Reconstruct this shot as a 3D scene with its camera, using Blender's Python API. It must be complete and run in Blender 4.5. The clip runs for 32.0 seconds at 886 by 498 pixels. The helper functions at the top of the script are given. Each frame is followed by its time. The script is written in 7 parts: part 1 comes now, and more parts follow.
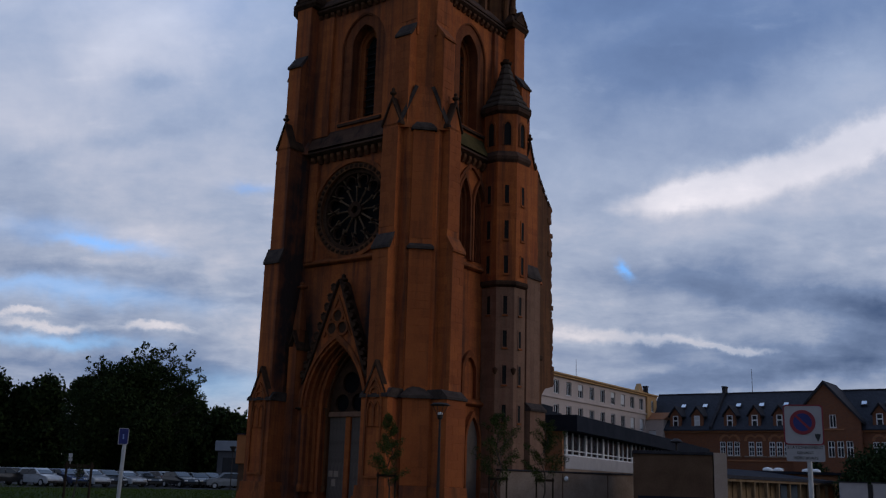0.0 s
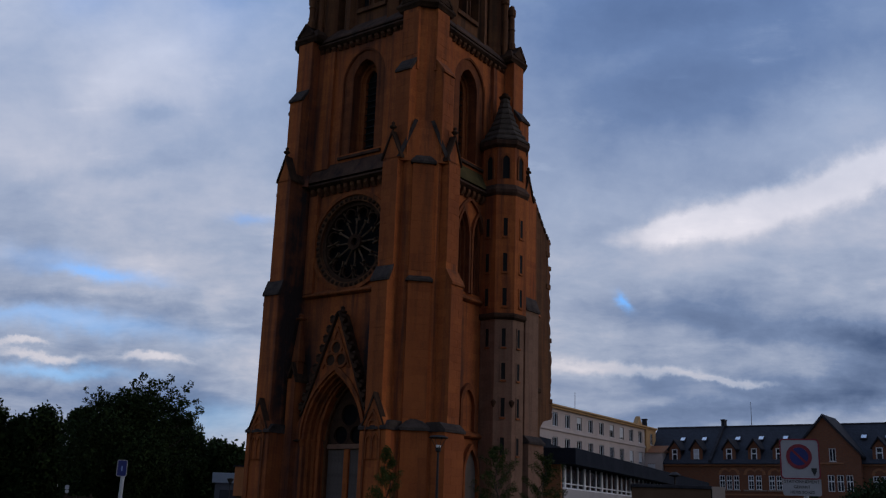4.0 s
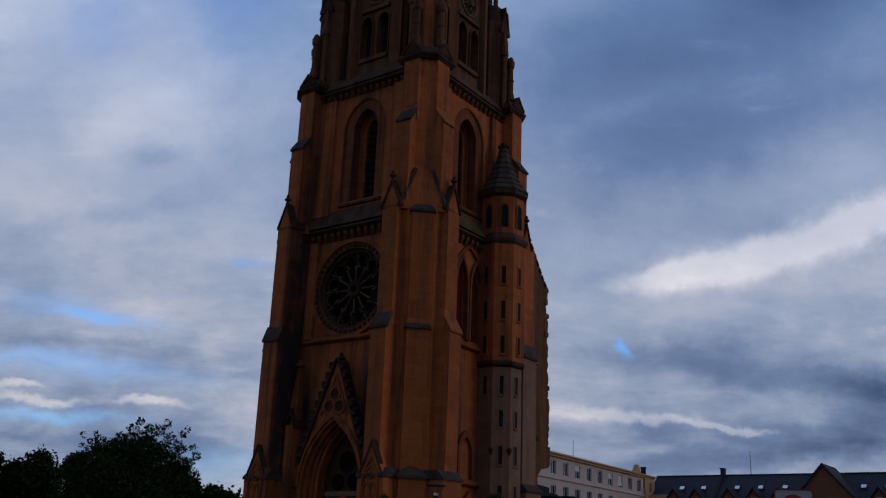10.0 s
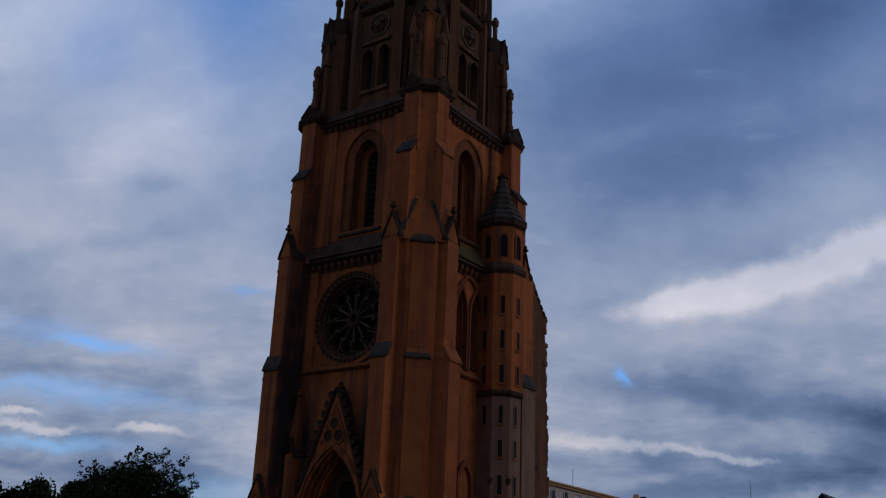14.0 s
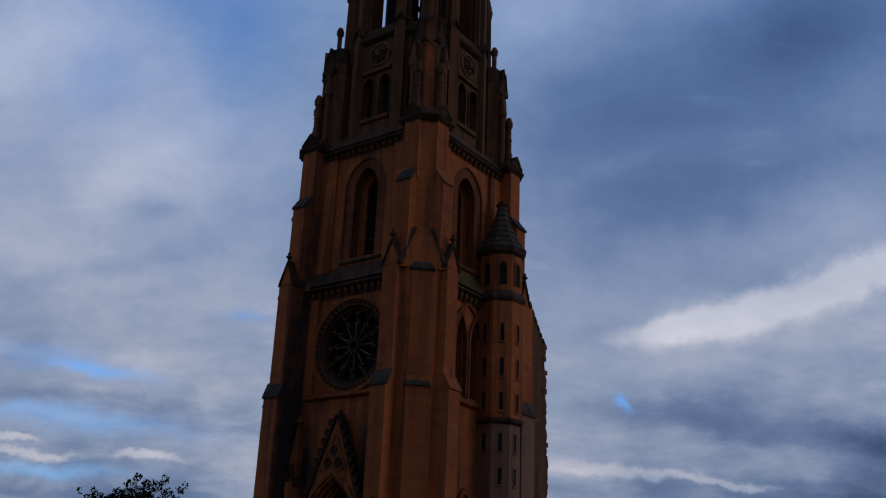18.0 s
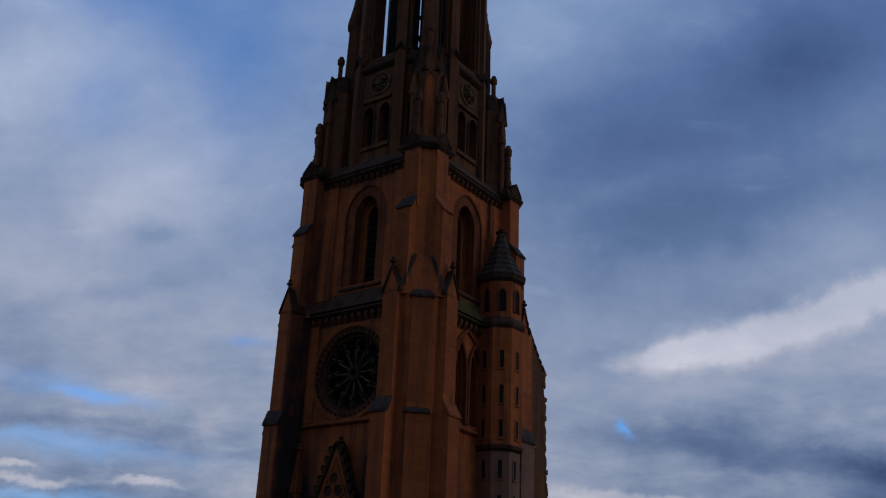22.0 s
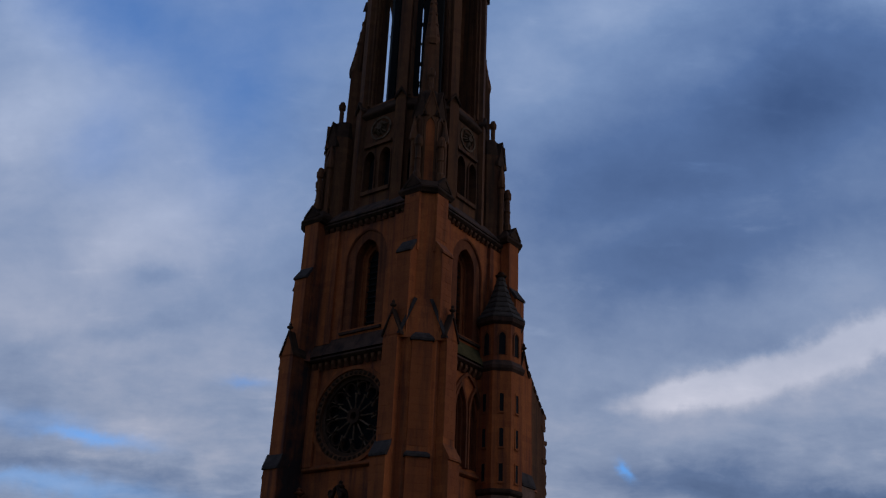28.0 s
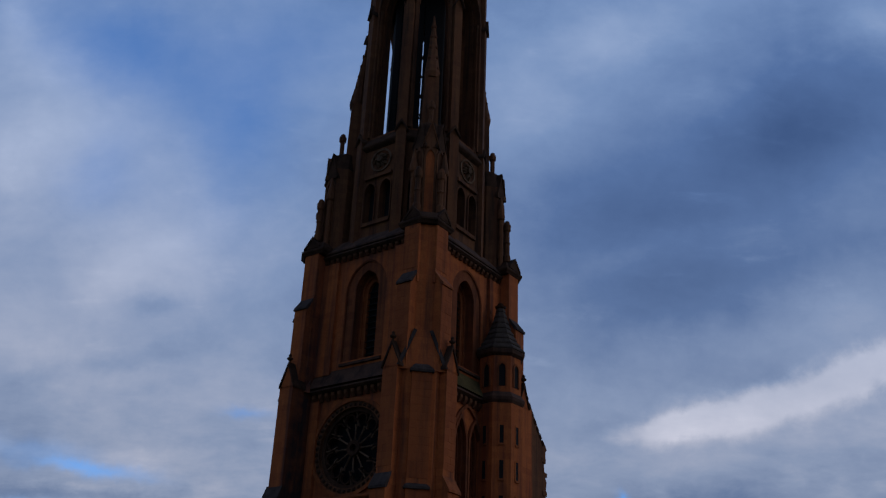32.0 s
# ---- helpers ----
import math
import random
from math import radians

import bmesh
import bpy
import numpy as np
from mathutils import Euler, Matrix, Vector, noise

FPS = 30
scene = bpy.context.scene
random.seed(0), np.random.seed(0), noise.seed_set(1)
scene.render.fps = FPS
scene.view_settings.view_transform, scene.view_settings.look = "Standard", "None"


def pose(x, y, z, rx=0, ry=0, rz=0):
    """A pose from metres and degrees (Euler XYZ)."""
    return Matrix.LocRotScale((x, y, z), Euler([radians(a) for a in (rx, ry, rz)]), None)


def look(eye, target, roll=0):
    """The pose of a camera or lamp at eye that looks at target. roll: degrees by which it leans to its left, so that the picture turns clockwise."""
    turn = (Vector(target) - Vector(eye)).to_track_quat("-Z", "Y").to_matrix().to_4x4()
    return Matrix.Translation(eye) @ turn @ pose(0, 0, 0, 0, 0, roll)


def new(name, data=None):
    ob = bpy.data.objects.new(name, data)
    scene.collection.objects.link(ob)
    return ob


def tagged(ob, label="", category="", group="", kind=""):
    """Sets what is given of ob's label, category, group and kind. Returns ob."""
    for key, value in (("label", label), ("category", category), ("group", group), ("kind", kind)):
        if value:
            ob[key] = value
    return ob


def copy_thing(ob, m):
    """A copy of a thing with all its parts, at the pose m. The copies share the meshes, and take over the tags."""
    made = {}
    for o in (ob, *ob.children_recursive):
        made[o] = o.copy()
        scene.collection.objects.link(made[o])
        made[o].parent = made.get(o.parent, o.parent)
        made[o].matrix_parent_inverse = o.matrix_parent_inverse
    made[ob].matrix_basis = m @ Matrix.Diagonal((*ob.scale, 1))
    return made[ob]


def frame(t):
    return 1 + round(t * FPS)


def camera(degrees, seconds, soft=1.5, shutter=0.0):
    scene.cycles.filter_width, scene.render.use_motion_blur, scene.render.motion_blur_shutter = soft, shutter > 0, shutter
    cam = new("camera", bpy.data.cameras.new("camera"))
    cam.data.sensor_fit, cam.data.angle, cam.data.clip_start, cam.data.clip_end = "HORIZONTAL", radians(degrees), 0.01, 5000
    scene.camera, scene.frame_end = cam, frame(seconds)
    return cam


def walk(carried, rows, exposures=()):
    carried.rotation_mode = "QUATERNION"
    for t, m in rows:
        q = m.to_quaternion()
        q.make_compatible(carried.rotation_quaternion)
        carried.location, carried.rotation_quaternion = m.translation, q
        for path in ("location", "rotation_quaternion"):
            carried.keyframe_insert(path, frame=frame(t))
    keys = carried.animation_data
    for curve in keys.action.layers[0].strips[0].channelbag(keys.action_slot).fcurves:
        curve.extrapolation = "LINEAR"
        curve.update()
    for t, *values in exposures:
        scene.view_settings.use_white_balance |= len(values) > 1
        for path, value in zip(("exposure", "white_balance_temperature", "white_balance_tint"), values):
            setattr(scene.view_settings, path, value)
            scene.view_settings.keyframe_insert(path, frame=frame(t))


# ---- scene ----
# one slow upward tilt from a standing place, drifting a little back
EYE = 1.7
PATH = [  # seconds, x, y, yaw, pitch, roll
    (0.0, -0.002, 1.102, 0.000, 13.201, 1.706),
    (0.5, -0.002, 1.072, -0.001, 13.442, 1.731),
    (1.0, -0.002, 1.041, -0.002, 13.677, 1.755),
    (1.5, -0.002, 1.007, -0.002, 13.908, 1.779),
    (2.0, -0.002, 0.973, -0.003, 14.136, 1.803),
    (2.5, -0.001, 0.936, -0.004, 14.363, 1.828),
    (3.0, -0.001, 0.899, -0.004, 14.587, 1.854),
    (3.5, -0.001, 0.860, -0.004, 14.811, 1.881),
    (5.5, 0.001, 0.708, 0.000, 15.702, 1.996),
    (6.0, 0.001, 0.664, 0.002, 15.924, 2.027),
    (6.5, 0.001, 0.620, 0.003, 16.145, 2.057),
    (7.0, -0.001, 0.587, 0.004, 16.367, 2.085),
    (7.5, -0.000, 0.554, 0.007, 16.590, 2.111),
    (8.0, 0.000, 0.517, 0.010, 16.812, 2.141),
    (8.5, -0.001, 0.485, 0.012, 17.035, 2.171),
    (9.0, -0.001, 0.435, 0.016, 17.250, 2.197),
    (9.5, -0.001, 0.384, 0.019, 17.463, 2.222),
    (10.0, -0.001, 0.338, 0.024, 17.676, 2.245),
    (10.5, -0.001, 0.287, 0.028, 17.885, 2.266),
    (11.0, -0.000, 0.235, 0.033, 18.093, 2.285),
    (11.5, -0.000, 0.184, 0.038, 18.298, 2.302),
    (12.0, -0.000, 0.134, 0.044, 18.501, 2.318),
    (12.5, -0.000, 0.084, 0.049, 18.703, 2.331),
    (13.0, -0.000, 0.034, 0.055, 18.901, 2.343),
    (13.5, 0.000, -0.015, 0.061, 19.098, 2.352),
    (14.0, 0.000, -0.064, 0.068, 19.292, 2.361),
    (14.5, 0.000, -0.112, 0.074, 19.485, 2.367),
    (16.5, 0.001, -0.295, 0.100, 20.237, 2.383),
    (17.0, 0.001, -0.338, 0.106, 20.422, 2.385),
    (17.5, 0.001, -0.380, 0.113, 20.606, 2.387),
    (18.0, 0.001, -0.422, 0.120, 20.790, 2.389),
    (18.5, 0.001, -0.462, 0.127, 20.973, 2.390),
    (19.0, 0.001, -0.500, 0.133, 21.156, 2.392),
    (19.5, -0.001, -0.551, 0.138, 21.337, 2.396),
    (20.0, -0.001, -0.589, 0.144, 21.520, 2.398),
    (20.5, -0.001, -0.625, 0.151, 21.705, 2.402),
    (21.0, -0.001, -0.659, 0.158, 21.891, 2.405),
    (21.5, 0.001, -0.719, 0.167, 22.073, 2.409),
    (22.0, 0.001, -0.753, 0.175, 22.261, 2.414),
    (22.5, 0.001, -0.806, 0.181, 22.445, 2.424),
    (23.0, 0.001, -0.837, 0.189, 22.637, 2.430),
    (23.5, 0.001, -0.875, 0.196, 22.829, 2.440),
    (24.0, 0.001, -0.903, 0.204, 23.025, 2.447),
    (24.5, 0.002, -0.977, 0.215, 23.206, 2.445),
    (25.0, 0.003, -1.025, 0.224, 23.400, 2.455),
    (25.5, 0.002, -1.065, 0.233, 23.597, 2.458),
    (27.5, 0.003, -1.158, 0.274, 24.434, 2.476),
    (28.0, 0.003, -1.178, 0.285, 24.649, 2.479),
    (28.5, 0.003, -1.196, 0.295, 24.867, 2.481),
    (29.0, -0.001, -1.239, 0.300, 25.079, 2.485),
    (29.5, -0.001, -1.255, 0.311, 25.300, 2.486),
    (30.0, -0.001, -1.269, 0.321, 25.522, 2.486),
    (30.5, -0.001, -1.282, 0.331, 25.745, 2.486),
    (31.0, 0.002, -1.342, 0.343, 25.957, 2.486),
    (31.5, 0.002, -1.354, 0.351, 26.181, 2.490),
    (32.0, 0.004, -1.384, 0.360, 26.400, 2.495),
]
cam = camera(48.83, 32.0, soft=1.25)
EXPOSE = [(0.0, 0.38, 6500, 10), (6.0, 0.27, 6400, 10), (12.0, 0.10, 6250, 10), (18.0, -0.05, 6090, 10), (25.0, -0.12, 5970, 10), (32.0, -0.12, 5900, 10)]
walk(cam, [(t, pose(x, y, EYE, 90 + pitch, 0, yaw) @ pose(0, 0, 0, 0, 0, roll)) for t, x, y, yaw, pitch, roll in PATH], EXPOSE)

# ---------------------------------------------------------------- sky and sun
SUN_ELEV, SUN_AZ = 20.0, 98.0      # behind thin cloud, to the right of the view


def nodes_of(tree):
    tree.nodes.clear()
    return tree.nodes, tree.links


world = bpy.data.worlds.new("evening_sky")
scene.world = world
world.use_nodes = True
W, WL = nodes_of(world.node_tree)


def wire(a, sock):
    if isinstance(a, (int, float)):
        sock.default_value = a
    elif isinstance(a, tuple):
        sock.default_value = a
    else:
        WL.new(a, sock)


def wmath(op, a, b=0.0, c=0.0, clamp=False):
    n = W.new("ShaderNodeMath")
    n.operation, n.use_clamp = op, clamp
    for k, v in enumerate((a, b, c)):
        wire(v, n.inputs[k])
    return n.outputs[0]


def wdot(a, vec):
    n = W.new("ShaderNodeVectorMath")
    n.operation = "DOT_PRODUCT"
    WL.new(a, n.inputs[0])
    n.inputs[1].default_value = vec
    return n.outputs["Value"]


def wmix(f, a, b):
    n = W.new("ShaderNodeMix")
    n.data_type = "RGBA"
    wire(f, n.inputs[0])
    wire(a, n.inputs[6])
    wire(b, n.inputs[7])
    return n.outputs[2]


def wnoise(vec, scale, detail, rough, warp=0.0):
    n = W.new("ShaderNodeTexNoise")
    WL.new(vec, n.inputs["Vector"])
    n.inputs["Scale"].default_value, n.inputs["Detail"].default_value = scale, detail
    n.inputs["Roughness"].default_value, n.inputs["Distortion"].default_value = rough, warp
    return n.outputs[0]


def wcomb(x, y, z):
    n = W.new("ShaderNodeCombineXYZ")
    for k, v in enumerate((x, y, z)):
        wire(v, n.inputs[k])
    return n.outputs[0]


way = W.new("ShaderNodeTexCoord").outputs["Generated"]
gaze = pose(0, 0, 0, 110, 0, 0.1) @ pose(0, 0, 0, 0, 0, 2.3)
FWD, RGT, UPW = [tuple(gaze.to_3x3() @ Vector(v)) for v in ((0, 0, -1), (1, 0, 0), (0, 1, 0))]
depth = wmath("MAXIMUM", wdot(way, FWD), 0.08)
su = wmath("DIVIDE", wdot(way, RGT), depth)      # across the western sky
sv = wmath("DIVIDE", wdot(way, UPW), depth)      # up the western sky
up = wdot(way, (0, 0, 1))
lift = wmath("ADD", wmath("MAXIMUM", up, 0.0), 0.14)
deck = wcomb(wmath("DIVIDE", wdot(way, (1, 0, 0)), lift), wmath("DIVIDE", wdot(way, (0, 1, 0)), lift), 0.0)
plane = wcomb(su, wmath("MULTIPLY", sv, 1.3), 3.1)
big = wnoise(deck, 0.55, 5, 0.55, 0.3)
puff = wnoise(plane, 3.4, 9, 0.56, 0.12)
curl = wnoise(plane, 10.5, 8, 0.58, 0.2)
wisp = wnoise(wcomb(wmath("MULTIPLY_ADD", sv, -0.2, su), wmath("MULTIPLY", sv, 2.4), 0.7), 5.5, 8, 0.58, 0.2)
fleck = wnoise(wcomb(wmath("MULTIPLY_ADD", sv, 0.5, su), wmath("MULTIPLY", sv, 3.2), 8.3), 12.0, 8, 0.6, 0.3)
warp_u = wmath("MULTIPLY_ADD", wnoise(plane, 8.0, 8, 0.6), 0.08, -0.04)
warp_v = wmath("MULTIPLY_ADD", wnoise(wcomb(su, sv, 5.0), 11.0, 8, 0.62), 0.05, -0.025)
cu, cv = wmath("ADD", su, warp_u), wmath("ADD", sv, warp_v)


def bank(u, v, ru, rv, turn, power=1.0):
    """A soft cloud bank: 1 in its middle, 0 outside."""
    c, s = math.cos(radians(turn)), math.sin(radians(turn))
    du, dv = wmath("SUBTRACT", cu, u), wmath("SUBTRACT", cv, v)
    p = wmath("MULTIPLY_ADD", du, c / ru, wmath("MULTIPLY", dv, s / ru))
    q = wmath("MULTIPLY_ADD", dv, c / rv, wmath("MULTIPLY", du, -s / rv))
    r = wmath("MULTIPLY_ADD", p, p, wmath("MULTIPLY", q, q))
    return wmath("POWER", 2.718, wmath("MULTIPLY", r, -power))


def sway(n, amount, base=0.0):
    """A noise's swing about its middle."""
    return wmath("MULTIPLY_ADD", n, amount, wmath("ADD", base, -0.5 * amount))


# the deck's texture: soft in the grey bank to the right, curled elsewhere, streaky towards the horizon
soft = bank(0.31, 0.17, 0.26, 0.16, 12)
low = W.new("ShaderNodeMapRange")
low.interpolation_type = "SMOOTHSTEP"
WL.new(up, low.inputs[0])
low.inputs[1].default_value, low.inputs[2].default_value, low.inputs[3].default_value, low.inputs[4].default_value = 0.12, 0.36, 1.0, 0.12
streaks = wmath("MULTIPLY", sway(wisp, 0.42, sway(fleck, 0.34)), low.outputs[0])
swing = wmath("ADD", streaks, sway(big, 0.10, sway(puff, 0.31, sway(curl, 0.24))))
tone = wmath("MULTIPLY_ADD", swing, wmath("MULTIPLY_ADD", soft, -0.5, 1.0), 0.53)
for amount, u, v, ru, rv, turn in (
        (0.1, 0.297, -0.092, 0.191, 0.0318, 8), (-0.18, 0.425, -0.183, 0.125, 0.020, -6), (-0.12, 0.455, -0.192, 0.07, 0.022, -8), (-0.19, 0.407, -0.233, 0.139, 0.0243, 2),
        (0.06, 0.301, -0.241, 0.093, 0.0069, 3), (-0.15, -0.339, -0.247, 0.185, 0.029, 0), (-0.1, 0.263, -0.157, 0.069, 0.0174, -10),
        (-0.04, 0.40, -0.226, 0.10, 0.0100, 4), (0.09, 0.215, -0.246, 0.06, 0.012, 0),
        (-0.16, 0.36, -0.25, 0.162, 0.0151, 3), (-0.03, 0.378, 0.067, 0.133, 0.0521, 18), (-0.04, 0.191, 0.046, 0.093, 0.0347, 25),
        (0.08, 0.263, 0.118, 0.116, 0.0232, 10), (0.1, -0.31, 0.096, 0.081, 0.0347, 25), (0.1, -0.417, 0.03, 0.081, 0.0521, 0),
        (0.07, -0.282, -0.034, 0.127, 0.029, -4), (0.07, -0.30, 0.09, 0.14, 0.06, 0), (-0.1, -0.392, -0.138, 0.139, 0.0093, -4), (-0.08, -0.27, -0.163, 0.116, 0.0116, -4),
        (-0.08, -0.338, -0.005, 0.093, 0.0116, 10), (0.05, -0.361, -0.225, 0.151, 0.0069, -3), (0.07, -0.345, 0.182, 0.127, 0.0753, 0),
        (0.1, -0.359, 0.234, 0.151, 0.0695, 0), (-0.08, 0.178, 0.06, 0.116, 0.0579, 0), (-0.09, 0.361, 0.242, 0.116, 0.0637, 0),
        (0.09, -0.27, 0.31, 0.139, 0.0637, 0), (0.06, -0.271, 0.136, 0.052, 0.0405, 30), (0.1, -0.432, 0.219, 0.069, 0.0521, 0),
        (0.1, -0.457, 0.359, 0.023, 0.0232, -40), (-0.10, 0.237, 0.125, 0.139, 0.0579, -12), (-0.11, 0.322, 0.226, 0.127, 0.0463, 12),
        (0.14, 0.177, 0.342, 0.069, 0.0347, 10), (0.12, 0.455, 0.354, 0.035, 0.0232, 0), (-0.06, 0.416, 0.078, 0.093, 0.0347, 15),
        (0.07, -0.376, -0.004, 0.093, 0.0232, -5), (-0.08, -0.291, 0.054, 0.035, 0.0104, -10), (0.06, -0.157, 0.304, 0.087, 0.0695, 0),
        (-0.14, 0.43, 0.31, 0.11, 0.08, 0), (-0.13, 0.30, 0.14, 0.26, 0.10, 8), (0.15, 0.42, 0.065, 0.08, 0.04, 15), (0.12, -0.235, -0.112, 0.13, 0.028, -4), (0.08, 0.08, 0.26, 0.05, 0.09, 0), (0.12, -0.42, 0.32, 0.06, 0.04, 0)):
    tone = wmath("MULTIPLY_ADD", bank(u, v, ru, rv, turn), amount, tone)
# sunlit banks with torn, crisp edges
for amount, soft_edge, tear, torn, parts in (
        (0.26, 0.85, 0.80, curl, ((0.245, -0.067, 0.075, 0.014, 10), (0.355, -0.040, 0.085, 0.027, 15), (0.450, -0.002, 0.075, 0.023, 20))),
        (0.20, 1.0, 0.8, wisp, ((0.185, -0.212, 0.10, 0.0068, -5), (0.295, -0.224, 0.05, 0.0034, -6))),
        (0.22, 0.9, 1.2, fleck, ((-0.424, -0.194, 0.05, 0.0048, -7), (-0.311, -0.199, 0.048, 0.0055, -5), (-0.447, -0.181, 0.035, 0.0034, -4)))):
    lit = wmath("ADD", sway(torn, tear), sway(puff, 0.25))
    for spot in parts:
        lit = wmath("ADD", lit, bank(*spot))
    lit_edge = W.new("ShaderNodeMapRange")
    lit_edge.interpolation_type = "SMOOTHSTEP"
    WL.new(lit, lit_edge.inputs[0])
    lit_edge.inputs[1].default_value, lit_edge.inputs[2].default_value = 0.50 - soft_edge / 2, 0.50 + soft_edge / 2
    tone = wmath("MULTIPLY_ADD", lit_edge.outputs[0], amount, tone)
ramp = W.new("ShaderNodeValToRGB")
WL.new(tone, ramp.inputs[0])
TONES = ((0.16, (0.050, 0.085, 0.18, 1)), (0.38, (0.135, 0.195, 0.34, 1)), (0.54, (0.275, 0.335, 0.475, 1)), (0.70, (0.45, 0.475, 0.58, 1)), (0.95, (0.70, 0.69, 0.77, 1)))
spots_of = ramp.color_ramp.elements
for e, (at, col) in zip((spots_of[0], spots_of[1]), (TONES[0], TONES[-1])):
    e.position, e.color = at, col
for at, col in TONES[1:-1]:
    e = spots_of.new(at)
    e.color = col
clear = W.new("ShaderNodeTexSky")
clear.sky_type, clear.sun_disc, clear.sun_elevation, clear.sun_rotation = "NISHITA", False, radians(SUN_ELEV), radians(SUN_AZ)
clear.ozone_density, clear.dust_density = 8.0, 0.2
clear_dim = W.new("ShaderNodeVectorMath")
clear_dim.operation = "SCALE"
WL.new(clear.outputs[0], clear_dim.inputs[0])
clear_dim.inputs["Scale"].default_value = 0.20
gap = 0.0
for amount, u, v, ru, rv, turn in (
        (0.58, -0.35, 0.322, 0.13, 0.05, -30), (0.45, -0.203, 0.249, 0.064, 0.11, -10), (0.34, -0.134, 0.341, 0.098, 0.0579, 0),
        (0.35, -0.349, 0.195, 0.046, 0.0463, -30), (0.4, -0.289, 0.341, 0.081, 0.0463, 0), (0.2, -0.411, -0.094, 0.064, 0.0116, -6),
        (0.62, -0.352, -0.112, 0.046, 0.0062, -6), (0.3, -0.36, -0.165, 0.10, 0.012, -4), (0.45, -0.196, -0.053, 0.022, 0.0052, -6), (0.8, 0.178, -0.144, 0.012, 0.0036, -35),
        (0.2, -0.451, -0.15, 0.075, 0.0081, -5), (0.25, -0.232, -0.266, 0.069, 0.0174, 0), (0.35, -0.414, -0.21, 0.081, 0.0069, -5)):
    gap = wmath("MULTIPLY_ADD", bank(u, v, ru, rv, turn), amount, gap)
gap = wmath("MULTIPLY", gap, wmath("MULTIPLY_ADD", puff, -1.6, 1.75), clamp=True)
# bluer and dimmer overhead, dimmest in the east behind the camera
high = W.new("ShaderNodeMapRange")
high.interpolation_type = "SMOOTHSTEP"
WL.new(up, high.inputs[0])
high.inputs[1].default_value, high.inputs[2].default_value = 0.10, 0.68
east = W.new("ShaderNodeMapRange")
east.interpolation_type = "SMOOTHSTEP"
WL.new(wdot(way, (0, 1, 0)), east.inputs[0])
east.inputs[1].default_value, east.inputs[2].default_value, east.inputs[3].default_value, east.inputs[4].default_value = -0.5, 0.6, 0.58, 1.0
tinted = W.new("ShaderNodeMix")
tinted.data_type, tinted.blend_type = "RGBA", "MULTIPLY"
tinted.inputs[0].default_value = 1.0
WL.new(ramp.outputs[0], tinted.inputs[6])
WL.new(wmix(high.outputs[0], (1.075, 1.0, 0.91, 1), (0.75, 0.885, 1.025, 1)), tinted.inputs[7])
sky_col = wmix(gap, tinted.outputs[2], clear_dim.outputs[0])
back = W.new("ShaderNodeBackground")
WL.new(sky_col, back.inputs[0])
WL.new(east.outputs[0], back.inputs[1])
WL.new(back.outputs[0], W.new("ShaderNodeOutputWorld").inputs[0])


SUN_DIR = Vector((math.sin(radians(SUN_AZ)) * math.cos(radians(SUN_ELEV)), math.cos(radians(SUN_AZ)) * math.cos(radians(SUN_ELEV)), math.sin(radians(SUN_ELEV))))
sun = new("sun", bpy.data.lights.new("sun", "SUN"))
sun.data.energy, sun.data.angle, sun.data.color = 0.29, radians(30), (1.0, 0.88, 0.74)
sun.matrix_world = look((0, 0, 80), tuple(Vector((0, 0, 80)) - SUN_DIR))

# ---------------------------------------------------------------- materials
def material(name, build, rough=0.85, metal=0.0):
    m = bpy.data.materials.new(name)
    m.use_nodes = True
    t = m.node_tree
    b = t.nodes["Principled BSDF"]
    b.inputs["Roughness"].default_value, b.inputs["Metallic"].default_value = rough, metal
    build(t, t.nodes, t.links, b)
    return m


def coords(N, L, scale=(1, 1, 1), kind="Object"):
    m = N.new("ShaderNodeMapping")
    m.inputs["Scale"].default_value = scale
    L.new(N.new("ShaderNodeTexCoord").outputs[kind], m.inputs[0])
    return m.outputs[0]


def noise_of(N, L, vec, scale, detail=5.0, rough=0.55, warp=0.0):
    n = N.new("ShaderNodeTexNoise")
    L.new(vec, n.inputs["Vector"])
    n.inputs["Scale"].default_value, n.inputs["Detail"].default_value = scale, detail
    n.inputs["Roughness"].default_value, n.inputs["Distortion"].default_value = rough, warp
    return n.outputs[0]


def stops(N, L, fac, *pairs):
    r = N.new("ShaderNodeValToRGB")
    L.new(fac, r.inputs[0])
    el = r.color_ramp.elements
    el[0].position, el[0].color = pairs[0][0], (*pairs[0][1], 1)
    el[1].position, el[1].color = pairs[-1][0], (*pairs[-1][1], 1)
    for p, c in pairs[1:-1]:
        e = el.new(p)
        e.color = (*c, 1)
    return r.outputs[0]


def blend(N, L, fac, a, b, mode="MIX"):
    n = N.new("ShaderNodeMix")
    n.data_type, n.blend_type = "RGBA", mode
    for v, s in ((fac, n.inputs[0]), (a, n.inputs[6]), (b, n.inputs[7])):
        if isinstance(v, (int, float)):
            s.default_value = v
        elif isinstance(v, tuple):
            s.default_value = (*v, 1)
        else:
            L.new(v, s)
    return n.outputs[2]


def bumped(N, L, bsdf, height, strength, distance=0.02):
    b = N.new("ShaderNodeBump")
    b.inputs["Strength"].default_value, b.inputs["Distance"].default_value = strength, distance
    L.new(height, b.inputs["Height"])
    L.new(b.outputs[0], bsdf.inputs["Normal"])


